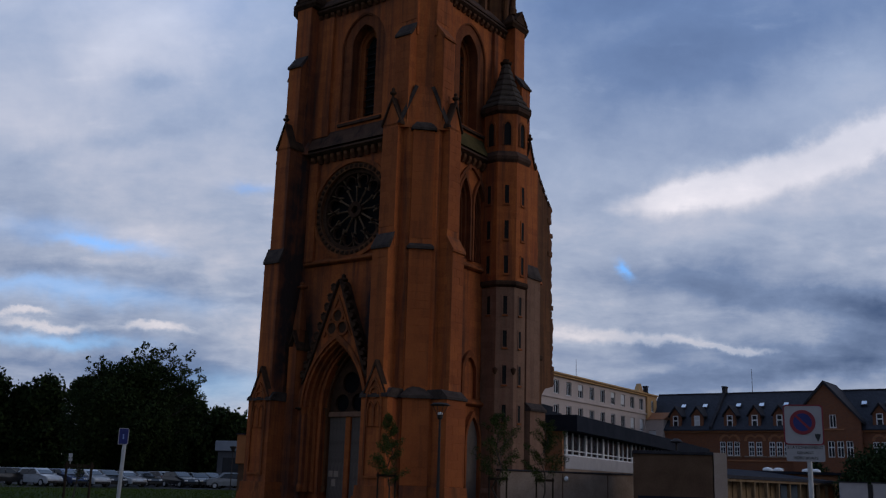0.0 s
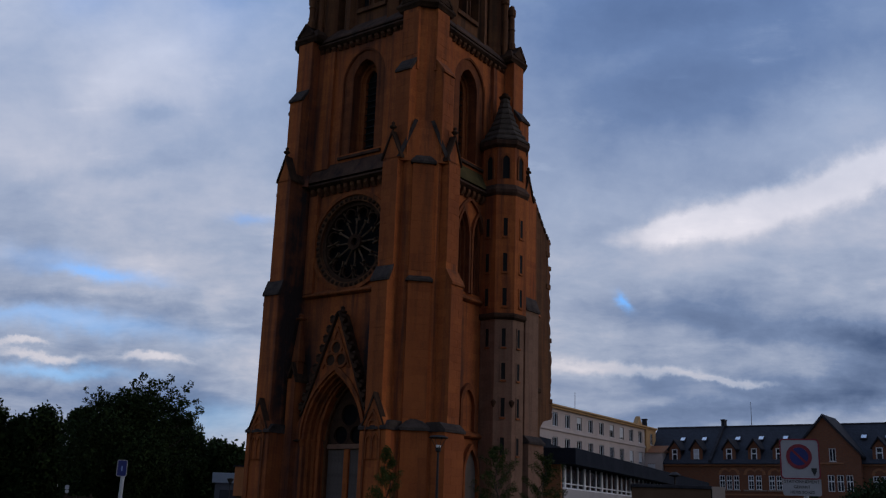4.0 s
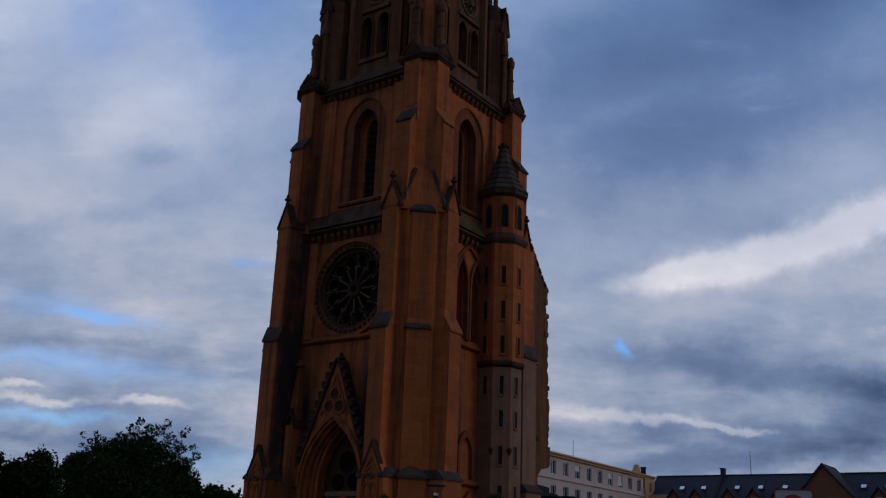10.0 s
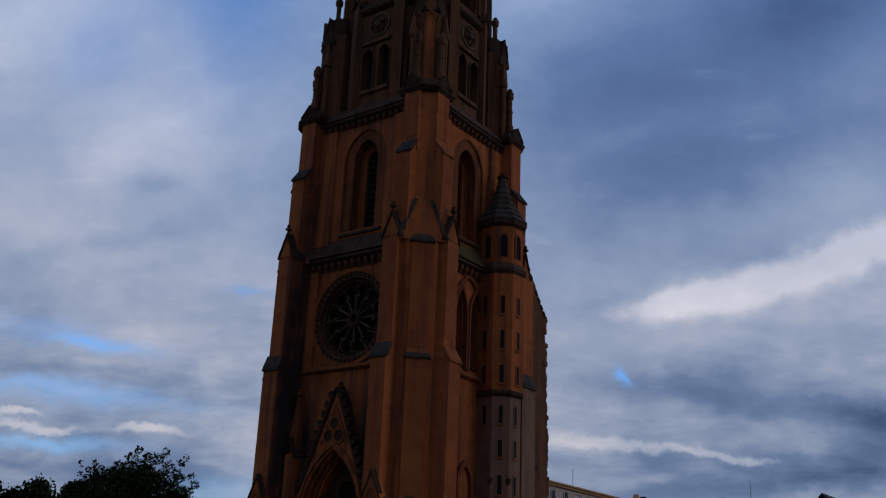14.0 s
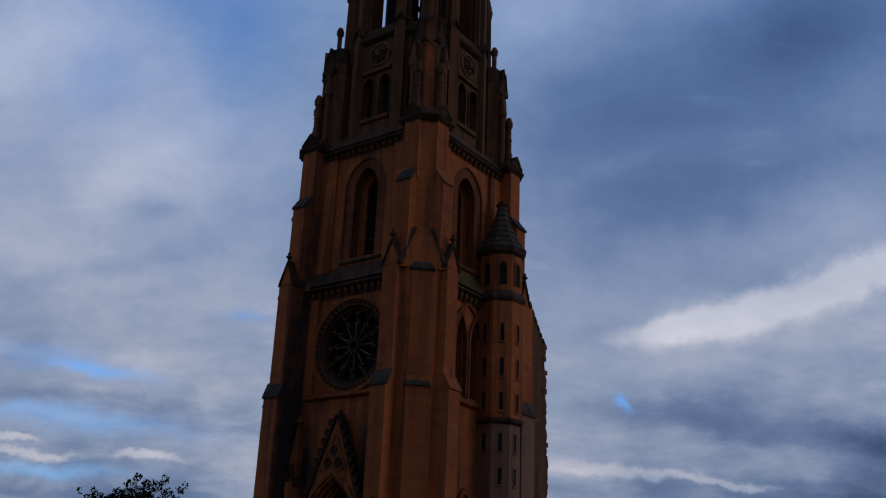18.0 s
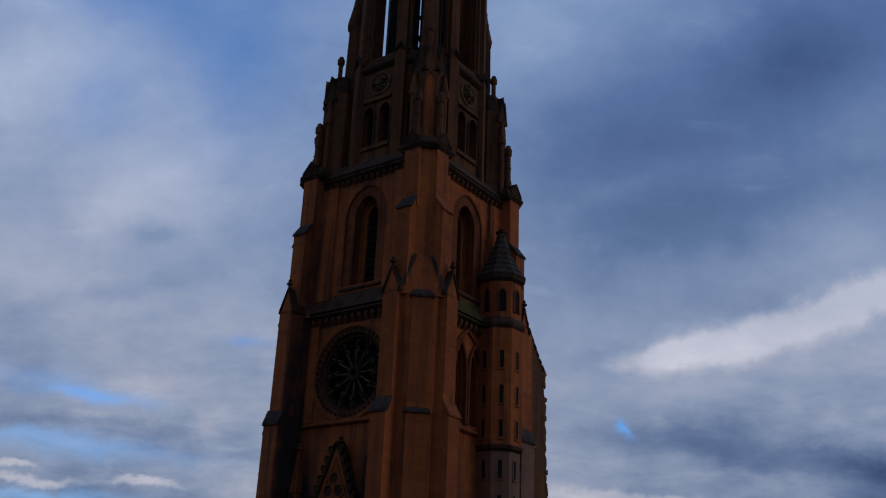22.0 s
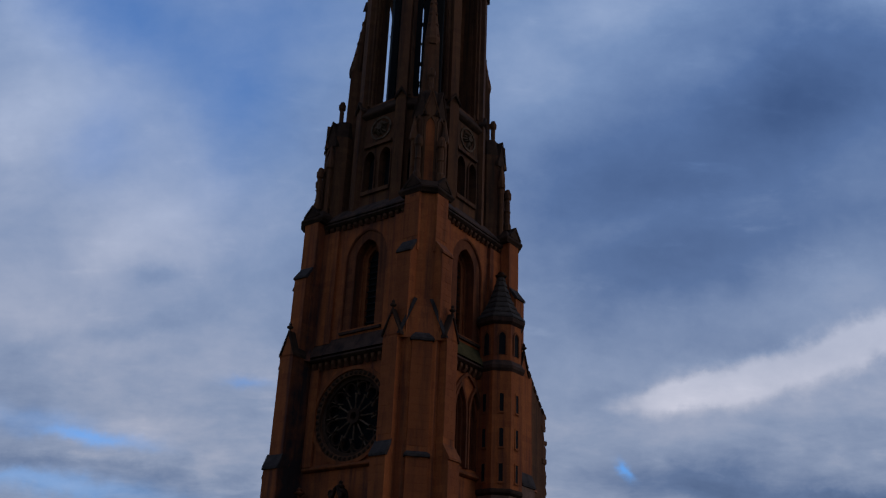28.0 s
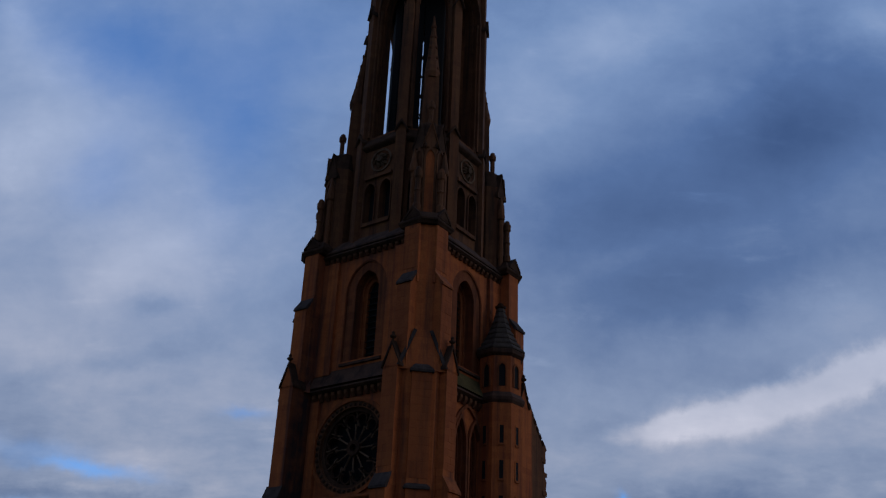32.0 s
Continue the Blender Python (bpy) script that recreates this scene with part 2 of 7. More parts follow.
def maths(N, L, op, a, b=0.0, clamp=False):
    n = N.new("ShaderNodeMath")
    n.operation, n.use_clamp = op, clamp
    for k, v in enumerate((a, b)):
        if isinstance(v, (int, float)):
            n.inputs[k].default_value = v
        else:
            L.new(v, n.inputs[k])
    return n.outputs[0]


def ashlar(name, light, dark, soot, soot_amount, course=0.36, length=0.8, crust_shades=()):
    """Weathered limestone blocks: courses, tone from stone to stone, rain streaks and soot."""
    def build(t, N, L, b):
        vec = coords(N, L)
        sep = N.new("ShaderNodeSeparateXYZ")
        L.new(vec, sep.inputs[0])
        flat = N.new("ShaderNodeCombineXYZ")
        L.new(maths(N, L, "ADD", sep.outputs[0], sep.outputs[1]), flat.inputs[0])
        L.new(sep.outputs[2], flat.inputs[1])
        br = N.new("ShaderNodeTexBrick")
        L.new(flat.outputs[0], br.inputs["Vector"])
        for k, v in (("Scale", 1.0), ("Mortar Size", 0.012), ("Mortar Smooth", 0.4), ("Bias", 0.0), ("Brick Width", length), ("Row Height", course)):
            br.inputs[k].default_value = v
        br.inputs["Color1"].default_value, br.inputs["Color2"].default_value, br.inputs["Mortar"].default_value = (0.25,) * 3 + (1,), (0.75,) * 3 + (1,), (0.5,) * 3 + (1,)
        patch = noise_of(N, L, vec, 0.35, 6, 0.6, 0.4)
        grain = noise_of(N, L, vec, 9.0, 8, 0.65)
        rain = noise_of(N, L, coords(N, L, (1.6, 1.6, 0.10)), 1.3, 7, 0.62, 0.2)
        mixf = maths(N, L, "ADD", maths(N, L, "MULTIPLY", br.outputs["Color"], 0.55), maths(N, L, "MULTIPLY", patch, 0.55))
        col = stops(N, L, mixf, (0.30, dark), (0.52, tuple((p + q) / 2 for p, q in zip(light, dark))), (0.78, light))
        col = blend(N, L, maths(N, L, "MULTIPLY", br.outputs["Fac"], 0.15), col, tuple(c * 0.6 for c in dark))
        col = blend(N, L, 0.28, col, stops(N, L, grain, (0.3, tuple(c * 0.55 for c in dark)), (0.7, tuple(min(1, c * 1.25) for c in light))))
        sf = stops(N, L, rain, (0.45, (0, 0, 0)), (0.67, (1, 1, 1)))
        col = blend(N, L, maths(N, L, "MULTIPLY", sf, soot_amount, True), col, soot)
        rust = noise_of(N, L, coords(N, L, (2.4, 2.4, 0.16)), 1.0, 8, 0.66, 0.3)
        col = blend(N, L, maths(N, L, "MULTIPLY", stops(N, L, rust, (0.48, (0, 0, 0)), (0.70, (1, 1, 1))), 0.55, True), col, (light[0] * 0.78, light[1] * 0.60, light[2] * 0.6))
        crust_shade = 0.0
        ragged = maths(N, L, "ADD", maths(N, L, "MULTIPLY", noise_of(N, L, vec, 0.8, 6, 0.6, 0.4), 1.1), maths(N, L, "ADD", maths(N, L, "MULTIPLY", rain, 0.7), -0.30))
        for amount, place, size in crust_shades:      # black crusting plus painted recess shade, each placed and sized on the tower
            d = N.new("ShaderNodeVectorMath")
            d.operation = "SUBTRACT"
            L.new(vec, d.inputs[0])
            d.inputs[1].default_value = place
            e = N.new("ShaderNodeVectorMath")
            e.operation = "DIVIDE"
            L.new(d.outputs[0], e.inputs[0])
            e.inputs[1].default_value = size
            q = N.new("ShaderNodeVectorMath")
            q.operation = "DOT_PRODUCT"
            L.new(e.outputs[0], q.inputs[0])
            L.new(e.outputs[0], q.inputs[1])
            crust_shade = maths(N, L, "ADD", crust_shade, maths(N, L, "MULTIPLY", maths(N, L, "POWER", 2.718, maths(N, L, "MULTIPLY", q.outputs["Value"], -1.0)), amount))
        if crust_shades:
            col = blend(N, L, maths(N, L, "MULTIPLY", crust_shade, ragged, True), col, (0.042, 0.027, 0.025))
        L.new(col, b.inputs["Base Color"])
        h = maths(N, L, "ADD", maths(N, L, "MULTIPLY", br.outputs["Fac"], -0.3), maths(N, L, "MULTIPLY", grain, 0.5))
        bumped(N, L, b, h, 0.5, 0.03)
        b.inputs["Specular IOR Level"].default_value = 0.2
    return material(name, build, 0.9)


def mottled(name, a, c, scale=2.0, rough=0.8, metal=0.0, bump=0.25, fine=14.0, spec=0.4):
    """Two-scale variation between two near colours, with a fine relief."""
    def build(t, N, L, b):
        vec = coords(N, L)
        n1, n2 = noise_of(N, L, vec, scale, 5, 0.6, 0.3), noise_of(N, L, vec, fine, 7, 0.6)
        f = maths(N, L, "ADD", maths(N, L, "MULTIPLY", n1, 0.65), maths(N, L, "MULTIPLY", n2, 0.35))
        L.new(stops(N, L, f, (0.36, a), (0.64, c)), b.inputs["Base Color"])
        bumped(N, L, b, n2, bump, 0.01)
        b.inputs["Specular IOR Level"].default_value = spec
    return material(name, build, rough, metal)


def bricks(name, a, c, mortar, w=0.24, h=0.08):
    def build(t, N, L, b):
        vec = coords(N, L)
        sep = N.new("ShaderNodeSeparateXYZ")
        L.new(vec, sep.inputs[0])
        flat = N.new("ShaderNodeCombineXYZ")
        L.new(maths(N, L, "ADD", sep.outputs[0], sep.outputs[1]), flat.inputs[0])
        L.new(sep.outputs[2], flat.inputs[1])
        br = N.new("ShaderNodeTexBrick")
        L.new(flat.outputs[0], br.inputs["Vector"])
        for k, v in (("Scale", 1.0), ("Mortar Size", 0.008), ("Brick Width", w), ("Row Height", h)):
            br.inputs[k].default_value = v
        br.inputs["Color1"].default_value, br.inputs["Color2"].default_value, br.inputs["Mortar"].default_value = (*a, 1), (*c, 1), (*mortar, 1)
        n1 = noise_of(N, L, vec, 0.5, 6, 0.6)
        L.new(blend(N, L, maths(N, L, "MULTIPLY", n1, 0.5), br.outputs["Color"], tuple(v * 0.6 for v in a)), b.inputs["Base Color"])
        bumped(N, L, b, br.outputs["Fac"], -0.3, 0.01)
    return material(name, build, 0.9)


def leafy(name, a, c):
    def build(t, N, L, b):
        r = N.new("ShaderNodeNewGeometry").outputs["Random Per Island"]
        L.new(stops(N, L, r, (0.0, a), (1.0, c)), b.inputs["Base Color"])
        b.inputs["Specular IOR Level"].default_value = 0.05
    return material(name, build, 0.75)


def glassy(name, tint, rough=0.06):
    def build(t, N, L, b):
        n = noise_of(N, L, coords(N, L), 1.2, 3)
        L.new(stops(N, L, n, (0.3, tint), (0.7, tuple(v * 1.8 for v in tint))), b.inputs["Base Color"])
        b.inputs["IOR"].default_value = 1.5
    return material(name, build, rough)


def slats(name, a, c, row=0.22, width=0.3):
    """Slate courses on a roof slope."""
    return bricks(name, a, c, tuple(v * 0.5 for v in a), width, row)


# black crusting of the stone, with shade of returns and cornices painted in
CRUST_SHADES = ((1.6, (-3.44, -5.5, 9.5), (0.22, 1.5, 8.5)), (1.15, (-3.3, -5.1, 21.0), (0.3, 1.0, 7.0)), (1.8, (-2.7, -4.62, 7.8), (0.6, 0.2, 4.0)), (2.6, (1.95, -4.62, 9.2), (0.85, 0.3, 2.6)),
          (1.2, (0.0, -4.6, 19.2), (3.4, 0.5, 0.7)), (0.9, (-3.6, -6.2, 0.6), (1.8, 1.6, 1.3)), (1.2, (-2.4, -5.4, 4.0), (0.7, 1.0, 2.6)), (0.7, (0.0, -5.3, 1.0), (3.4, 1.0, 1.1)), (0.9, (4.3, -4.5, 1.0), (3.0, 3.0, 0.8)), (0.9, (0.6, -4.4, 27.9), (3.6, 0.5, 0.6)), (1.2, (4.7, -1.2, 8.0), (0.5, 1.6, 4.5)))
STONE = ashlar("yellow_limestone", (0.50, 0.142, 0.037), (0.265, 0.066, 0.021), (0.058, 0.027, 0.022), 0.75, crust_shades=CRUST_SHADES)
STONE_GREY = ashlar("pale_restored_limestone", (0.28, 0.152, 0.10), (0.18, 0.097, 0.062), (0.05, 0.036, 0.03), 0.4)
STONE_HIGH = ashlar("sooty_shaded_limestone", (0.195, 0.080, 0.032), (0.10, 0.042, 0.02), (0.025, 0.017, 0.013), 0.75)
STONE_CARVED = mottled("carved_grey_stone", (0.06, 0.036, 0.022), (0.20, 0.125, 0.078), 2.4, 0.95, 0, 0.6, 12, 0.1)
# darker copy of the limestone, reveal shade and stain both in its colour
STONE_SPLAY = ashlar("shaded_stained_limestone", (0.26, 0.078, 0.026), (0.13, 0.038, 0.015), (0.03, 0.017, 0.013), 0.7, 0.45, 0.6)
STONE_DARK = mottled("lichen_dark_stone", (0.030, 0.017, 0.012), (0.085, 0.044, 0.026), 1.2, 0.95, 0, 0.5, 10, 0.1)
STONE_TRIM = ashlar("carved_limestone", (0.36, 0.105, 0.030), (0.19, 0.052, 0.017), (0.04, 0.022, 0.015), 0.65, 0.45, 0.6)
# near-black for unlit interiors: their darkness is held in the colour
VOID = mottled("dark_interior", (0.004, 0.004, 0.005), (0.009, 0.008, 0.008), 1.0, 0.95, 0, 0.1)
LEAD_GLASS = mottled("leaded_glass", (0.005, 0.005, 0.006), (0.012, 0.011, 0.012), 3.0, 0.6, 0, 0.3, 9, 0.05)
LOUVRE = mottled("black_slate_louvre", (0.007, 0.007, 0.008), (0.016, 0.015, 0.016), 2.0, 0.8, 0, 0.2)
MOSS_STONE = mottled("mossy_sloping_stone", (0.052, 0.040, 0.016), (0.115, 0.085, 0.034), 0.9, 0.95, 0, 0.5, 7, 0.1)
ROOF_STONE = mottled("grey_scalloped_roof_stone", (0.036, 0.026, 0.020), (0.092, 0.068, 0.053), 1.1, 0.92, 0, 0.5, 9, 0.12)
DOOR_GREY = mottled("grey_painted_boards", (0.10, 0.078, 0.066), (0.16, 0.127, 0.11), 1.5, 0.85, 0, 0.25, 14, 0.15)
LEDGE = mottled("grey_weathered_ledge_stone", (0.030, 0.022, 0.019), (0.085, 0.062, 0.053), 1.6, 0.95, 0, 0.5, 11, 0.1)
WEATHERED = ashlar("sooty_sloping_stone", (0.110, 0.057, 0.036), (0.045, 0.024, 0.016), (0.02, 0.013, 0.011), 0.8)
PAPER = mottled("faded_paper", (0.26, 0.19, 0.15), (0.36, 0.27, 0.22), 3.0)
GRASS_SOIL = mottled("mown_lawn", (0.018, 0.030, 0.007), (0.045, 0.065, 0.016), 0.25, 0.95, 0, 0.6, 22, 0.03)
GRASS = leafy("grass_blade", (0.034, 0.056, 0.006), (0.078, 0.108, 0.013))
ASPHALT = mottled("asphalt", (0.035, 0.035, 0.038), (0.065, 0.063, 0.062), 0.6, 0.95, 0, 0.5, 60, 0.1)
PAVING = mottled("gravel_paving", (0.16, 0.13, 0.10), (0.24, 0.20, 0.16), 0.7, 0.95, 0, 0.6, 40)
BARK = mottled("bark", (0.03, 0.022, 0.016), (0.08, 0.06, 0.045), 6.0, 0.95, 0, 0.8)
LEAF_DARK = leafy("dark_foliage", (0.011, 0.019, 0.006), (0.028, 0.042, 0.012))
LEAF_FRESH = leafy("young_foliage", (0.035, 0.045, 0.010), (0.085, 0.095, 0.024))
LEAF_BUSH = leafy("bush_foliage", (0.012, 0.022, 0.009), (0.035, 0.055, 0.02))
PLASTER = mottled("cream_plaster", (0.46, 0.37, 0.335), (0.56, 0.455, 0.41), 0.5, 0.9, 0, 0.2, 18)
OCHRE = mottled("ochre_trim", (0.42, 0.24, 0.10), (0.52, 0.31, 0.14), 0.8, 0.85)
BRICK = bricks("brown_brick", (0.26, 0.088, 0.036), (0.185, 0.060, 0.025), (0.11, 0.08, 0.062))
BRICK_ORANGE = bricks("orange_brick", (0.42, 0.16, 0.06), (0.34, 0.12, 0.045), (0.22, 0.16, 0.12))
SLATE = slats("blue_slate", (0.026, 0.028, 0.039), (0.041, 0.043, 0.060))
SLATE_TRIM = mottled("dark_slate_verge", (0.024, 0.022, 0.026), (0.048, 0.044, 0.05), 2.0, 0.85, 0, 0.25, 14, 0.15)
FELT = mottled("black_roof_felt", (0.014, 0.016, 0.023), (0.026, 0.029, 0.040), 0.8, 0.95, 0, 0.25, 14, 0.08)
PIER = mottled("pale_brown_render", (0.36, 0.26, 0.20), (0.46, 0.34, 0.27), 0.9, 0.92, 0, 0.3, 12, 0.15)
CONCRETE = mottled("stained_concrete", (0.21, 0.145, 0.105), (0.36, 0.265, 0.205), 0.9, 0.92, 0, 0.4, 12, 0.15)
CLAD = mottled("dark_brown_cladding", (0.090, 0.050, 0.030), (0.155, 0.090, 0.056), 0.8, 0.92, 0, 0.25, 14, 0.15)
TIMBER = mottled("pale_timber", (0.20, 0.13, 0.07), (0.29, 0.19, 0.105), 2.0, 0.85, 0, 0.25, 14, 0.2)
WHITE = mottled("white_paint", (0.70, 0.70, 0.72), (0.80, 0.80, 0.81), 1.0, 0.45)
PANE = mottled("dark_window_glass", (0.008, 0.009, 0.013), (0.016, 0.018, 0.026), 1.2, 0.12, 0, 0.02, 14, 0.25)
APRON = mottled("grey_rendered_apron", (0.36, 0.33, 0.33), (0.46, 0.42, 0.42), 0.8, 0.85, 0, 0.2, 12, 0.15)
SHUTTER = mottled("white_roller_shutter", (0.55, 0.55, 0.56), (0.66, 0.66, 0.67), 2.0, 0.6)
SKYLIGHT = mottled("coated_roof_glass", (0.80, 0.80, 0.82), (0.88, 0.88, 0.9), 1.0, 0.05, 0.9, 0.02)
STEEL = mottled("galvanised_steel", (0.38, 0.38, 0.40), (0.50, 0.50, 0.52), 4.0, 0.42, 0.6, 0.1)
IRON = mottled("dark_painted_steel", (0.022, 0.018, 0.017), (0.042, 0.034, 0.032), 4.0, 0.6, 0.0, 0.1, 14, 0.2)
SIGN_WHITE = mottled("sign_white", (0.34, 0.31, 0.32), (0.41, 0.37, 0.38), 2.0, 0.4)
SIGN_RED = mottled("sign_red", (0.20, 0.012, 0.025), (0.26, 0.016, 0.03), 3.0, 0.4)
SIGN_BLUE = mottled("sign_blue", (0.010, 0.017, 0.12), (0.014, 0.024, 0.17), 3.0, 0.4)
INK = mottled("sign_black", (0.012, 0.012, 0.012), (0.02, 0.02, 0.02), 3.0, 0.5)
RUBBER = mottled("tyre_rubber", (0.010, 0.010, 0.010), (0.02, 0.02, 0.02), 8.0, 0.85)
TINT = glassy("car_glass", (0.008, 0.010, 0.013), 0.04)
LAMP_RED = mottled("tail_lamp", (0.35, 0.01, 0.01), (0.45, 0.02, 0.02), 9.0, 0.2)
LAMP_CLEAR = mottled("head_lamp", (0.55, 0.56, 0.58), (0.7, 0.7, 0.72), 9.0, 0.12)
WOODSTAKE = mottled("stake_wood", (0.022, 0.015, 0.011), (0.045, 0.03, 0.02), 5.0, 0.95, 0, 0.4, 14, 0.1)


def paint(name, c, metal=0.55):
    def build(t, N, L, b):
        n = noise_of(N, L, coords(N, L), 2.5, 4)
        L.new(stops(N, L, n, (0.35, tuple(v * 0.85 for v in c)), (0.65, c)), b.inputs["Base Color"])
        b.inputs["Coat Weight"].default_value, b.inputs["Coat Roughness"].default_value = 0.7, 0.06
    return material(name, build, 0.28, metal)


CAR_COLOURS = {"white": paint("white_car_paint", (0.42, 0.43, 0.46), 0.0), "silver": paint("silver_car_paint", (0.22, 0.23, 0.25), 0.4), "grey": paint("grey_car_paint", (0.04, 0.042, 0.05)),
               "black": paint("black_car_paint", (0.015, 0.015, 0.018)), "blue": paint("dark_blue_car_paint", (0.02, 0.035, 0.10)), "red": paint("dark_red_car_paint", (0.12, 0.015, 0.015), 0.2)}


def block_build(t, N, L, b):
    """Dressed blocks: one tone each, with the tower's rain streaks running on across them."""
    rnd = N.new("ShaderNodeObjectInfo").outputs["Random"]
    place = N.new("ShaderNodeNewGeometry").outputs["Position"]
    m = N.new("ShaderNodeMapping")
    m.inputs["Scale"].default_value = (1.6, 1.6, 0.12)
    L.new(place, m.inputs[0])
    n1, n2, n3 = noise_of(N, L, place, 0.5, 6, 0.6, 0.4), noise_of(N, L, place, 9.0, 8, 0.65), noise_of(N, L, m.outputs[0], 1.3, 7, 0.62, 0.2)
    f = maths(N, L, "ADD", maths(N, L, "ADD", maths(N, L, "MULTIPLY", rnd, 0.10), 0.05), maths(N, L, "ADD", maths(N, L, "MULTIPLY", n1, 0.5), maths(N, L, "MULTIPLY", n2, 0.3)))
    col = stops(N, L, f, (0.30, (0.20, 0.050, 0.017)), (0.52, (0.32, 0.086, 0.025)), (0.74, (0.42, 0.118, 0.031)))
    L.new(blend(N, L, maths(N, L, "MULTIPLY", stops(N, L, n3, (0.50, (0, 0, 0)), (0.74, (1, 1, 1))), 0.6, True), col, (0.07, 0.027, 0.016)), b.inputs["Base Color"])
    bumped(N, L, b, n2, 0.5, 0.02)
    b.inputs["Specular IOR Level"].default_value = 0.2


STONE_BLOCK = material("dressed_limestone_block", block_build, 0.9)

LEAF_YOUNG = leafy("dull_young_foliage", (0.024, 0.034, 0.009), (0.060, 0.074, 0.018))
SIGN_PALE = mottled("pale_blue_mark", (0.18, 0.25, 0.5), (0.25, 0.32, 0.6), 3.0, 0.5)

# ---------------------------------------------------------------- building blocks
def thing(name, m, label, category, group="", kind=""):
    ob = new(name)
    ob.empty_display_size = 0.3
    ob.matrix_world = m
    return tagged(ob, label, category, group, kind)


def part(name, bm, mat, parent=None, label="", smooth=False, at=None):
    """Links a bmesh as one mesh object, under a thing or a part."""
    me = bpy.data.meshes.new(name)
    bmesh.ops.recalc_face_normals(bm, faces=bm.faces[:])
    bm.to_mesh(me)
    bm.free()
    return mesh_part(name, me, mat, parent, label, smooth, at)


def mesh_part(name, me, mat, parent=None, label="", smooth=False, at=None):
    if not me.materials:
        me.materials.append(mat)
    if smooth:
        for p in me.polygons:
            p.use_smooth = True
    ob = new(name, me)
    ob.parent = parent
    if at is not None:
        ob.matrix_basis = at
    return tagged(ob, label)


def box(bm, x0, x1, y0, y1, z0, z1, m=None, bevel=0.0):
    vs = [bm.verts.new(p) for p in ((x0, y0, z0), (x1, y0, z0), (x1, y1, z0), (x0, y1, z0), (x0, y0, z1), (x1, y0, z1), (x1, y1, z1), (x0, y1, z1))]
    fs = [bm.faces.new([vs[k] for k in f]) for f in ((3, 2, 1, 0), (4, 5, 6, 7), (0, 1, 5, 4), (1, 2, 6, 5), (2, 3, 7, 6), (3, 0, 4, 7))]
    if bevel:
        es = list({e for f in fs for e in f.edges})
        got = bmesh.ops.bevel(bm, geom=es, offset=bevel, segments=1, affect="EDGES")
        vs = list({v for f in got["faces"] for v in f.verts} | {v for v in vs if v.is_valid})
    if m is not None:
        for v in vs:
            v.co = m @ v.co
    return vs


def loft(bm, rings, caps=True):
    """Skin through rings of points, each with the same number of points."""
    vr = [[bm.verts.new(p) for p in r] for r in rings]
    n = len(vr[0])
    for a, b in zip(vr, vr[1:]):
        for k in range(n):
            bm.faces.new((a[k], a[(k + 1) % n], b[(k + 1) % n], b[k]))
    if caps:
        bm.faces.new(vr[0][::-1])
        bm.faces.new(vr[-1])
    return vr


def prism(bm, poly, z0, z1, top=None):
    """A plan polygon raised from z0 to z1; top: another polygon of as many points for the upper end."""
    return loft(bm, [[(x, y, z0) for x, y in poly], [(x, y, z1) for x, y in (top or poly)]])


def plate(bm, outer, holes, y0, y1):
    """An upright plate of outline outer in x and z, with holes, from depth y0 to y1."""
    vals = []
    for y in (y0, y1):
        es = []
        for loop in (outer, *holes):
            vs = [bm.verts.new((x, y, z)) for x, z in loop]
            es += [bm.edges.new((vs[k], vs[(k + 1) % len(vs)])) for k in range(len(vs))]
            vals.append(vs)
        bmesh.ops.triangle_fill(bm, use_beauty=True, use_dissolve=False, edges=es)
    half = len(vals) // 2
    for a, b in zip(vals[:half], vals[half:]):
        n = len(a)
        for k in range(n):
            bm.faces.new((a[k], a[(k + 1) % n], b[(k + 1) % n], b[k]))


def strip(bm, outer, inner, y0, y1):
    """An open band between two paths of as many points, such as an arch's archivolt, from depth y0 to y1."""
    n = len(outer)
    g = [[bm.verts.new((x, y, z)) for x, z in path] for path, y in ((outer, y0), (inner, y0), (inner, y1), (outer, y1))]
    for k in range(n - 1):
        for a, b in ((0, 1), (1, 2), (2, 3), (3, 0)):
            bm.faces.new((g[a][k], g[a][k + 1], g[b][k + 1], g[b][k]))
    bm.faces.new([r[0] for r in g])
    bm.faces.new([r[-1] for r in g][::-1])


def arch(cx, w, z0, zs, top, n=7):
    """A pointed arch's path, from its left foot up and over to its right foot."""
    rise, h = top - zs, w / 2
    r = (h * h + rise * rise) / w
    c = r - h
    end = math.atan2(rise, c)
    left = [(cx + c - r * math.cos(end * k / n), zs + r * math.sin(end * k / n)) for k in range(n + 1)]
    right = [(2 * cx - x, z) for x, z in left[-2::-1]]
    return [(cx - h, z0)] + left + right + [(cx + h, z0)]


def circle(cx, cz, r, n=24, turn=0.0):
    return [(cx + r * math.cos(2 * math.pi * k / n + turn), cz + r * math.sin(2 * math.pi * k / n + turn)) for k in range(n)]


def ngon(cx, cy, r, n=8, turn=22.5):
    return [(cx + r * math.cos(radians(turn + 360 * k / n)), cy + r * math.sin(radians(turn + 360 * k / n))) for k in range(n)]


def turned(bm, m):
    bmesh.ops.transform(bm, matrix=m, verts=bm.verts[:])
    return bm


def quarter(k):
    return Matrix.Rotation(radians(90 * k), 4, "Z")


MIRROR = Matrix(((0, -1, 0, 0), (-1, 0, 0, 0), (0, 0, 1, 0), (0, 0, 0, 1)))     # over the diagonal of a corner


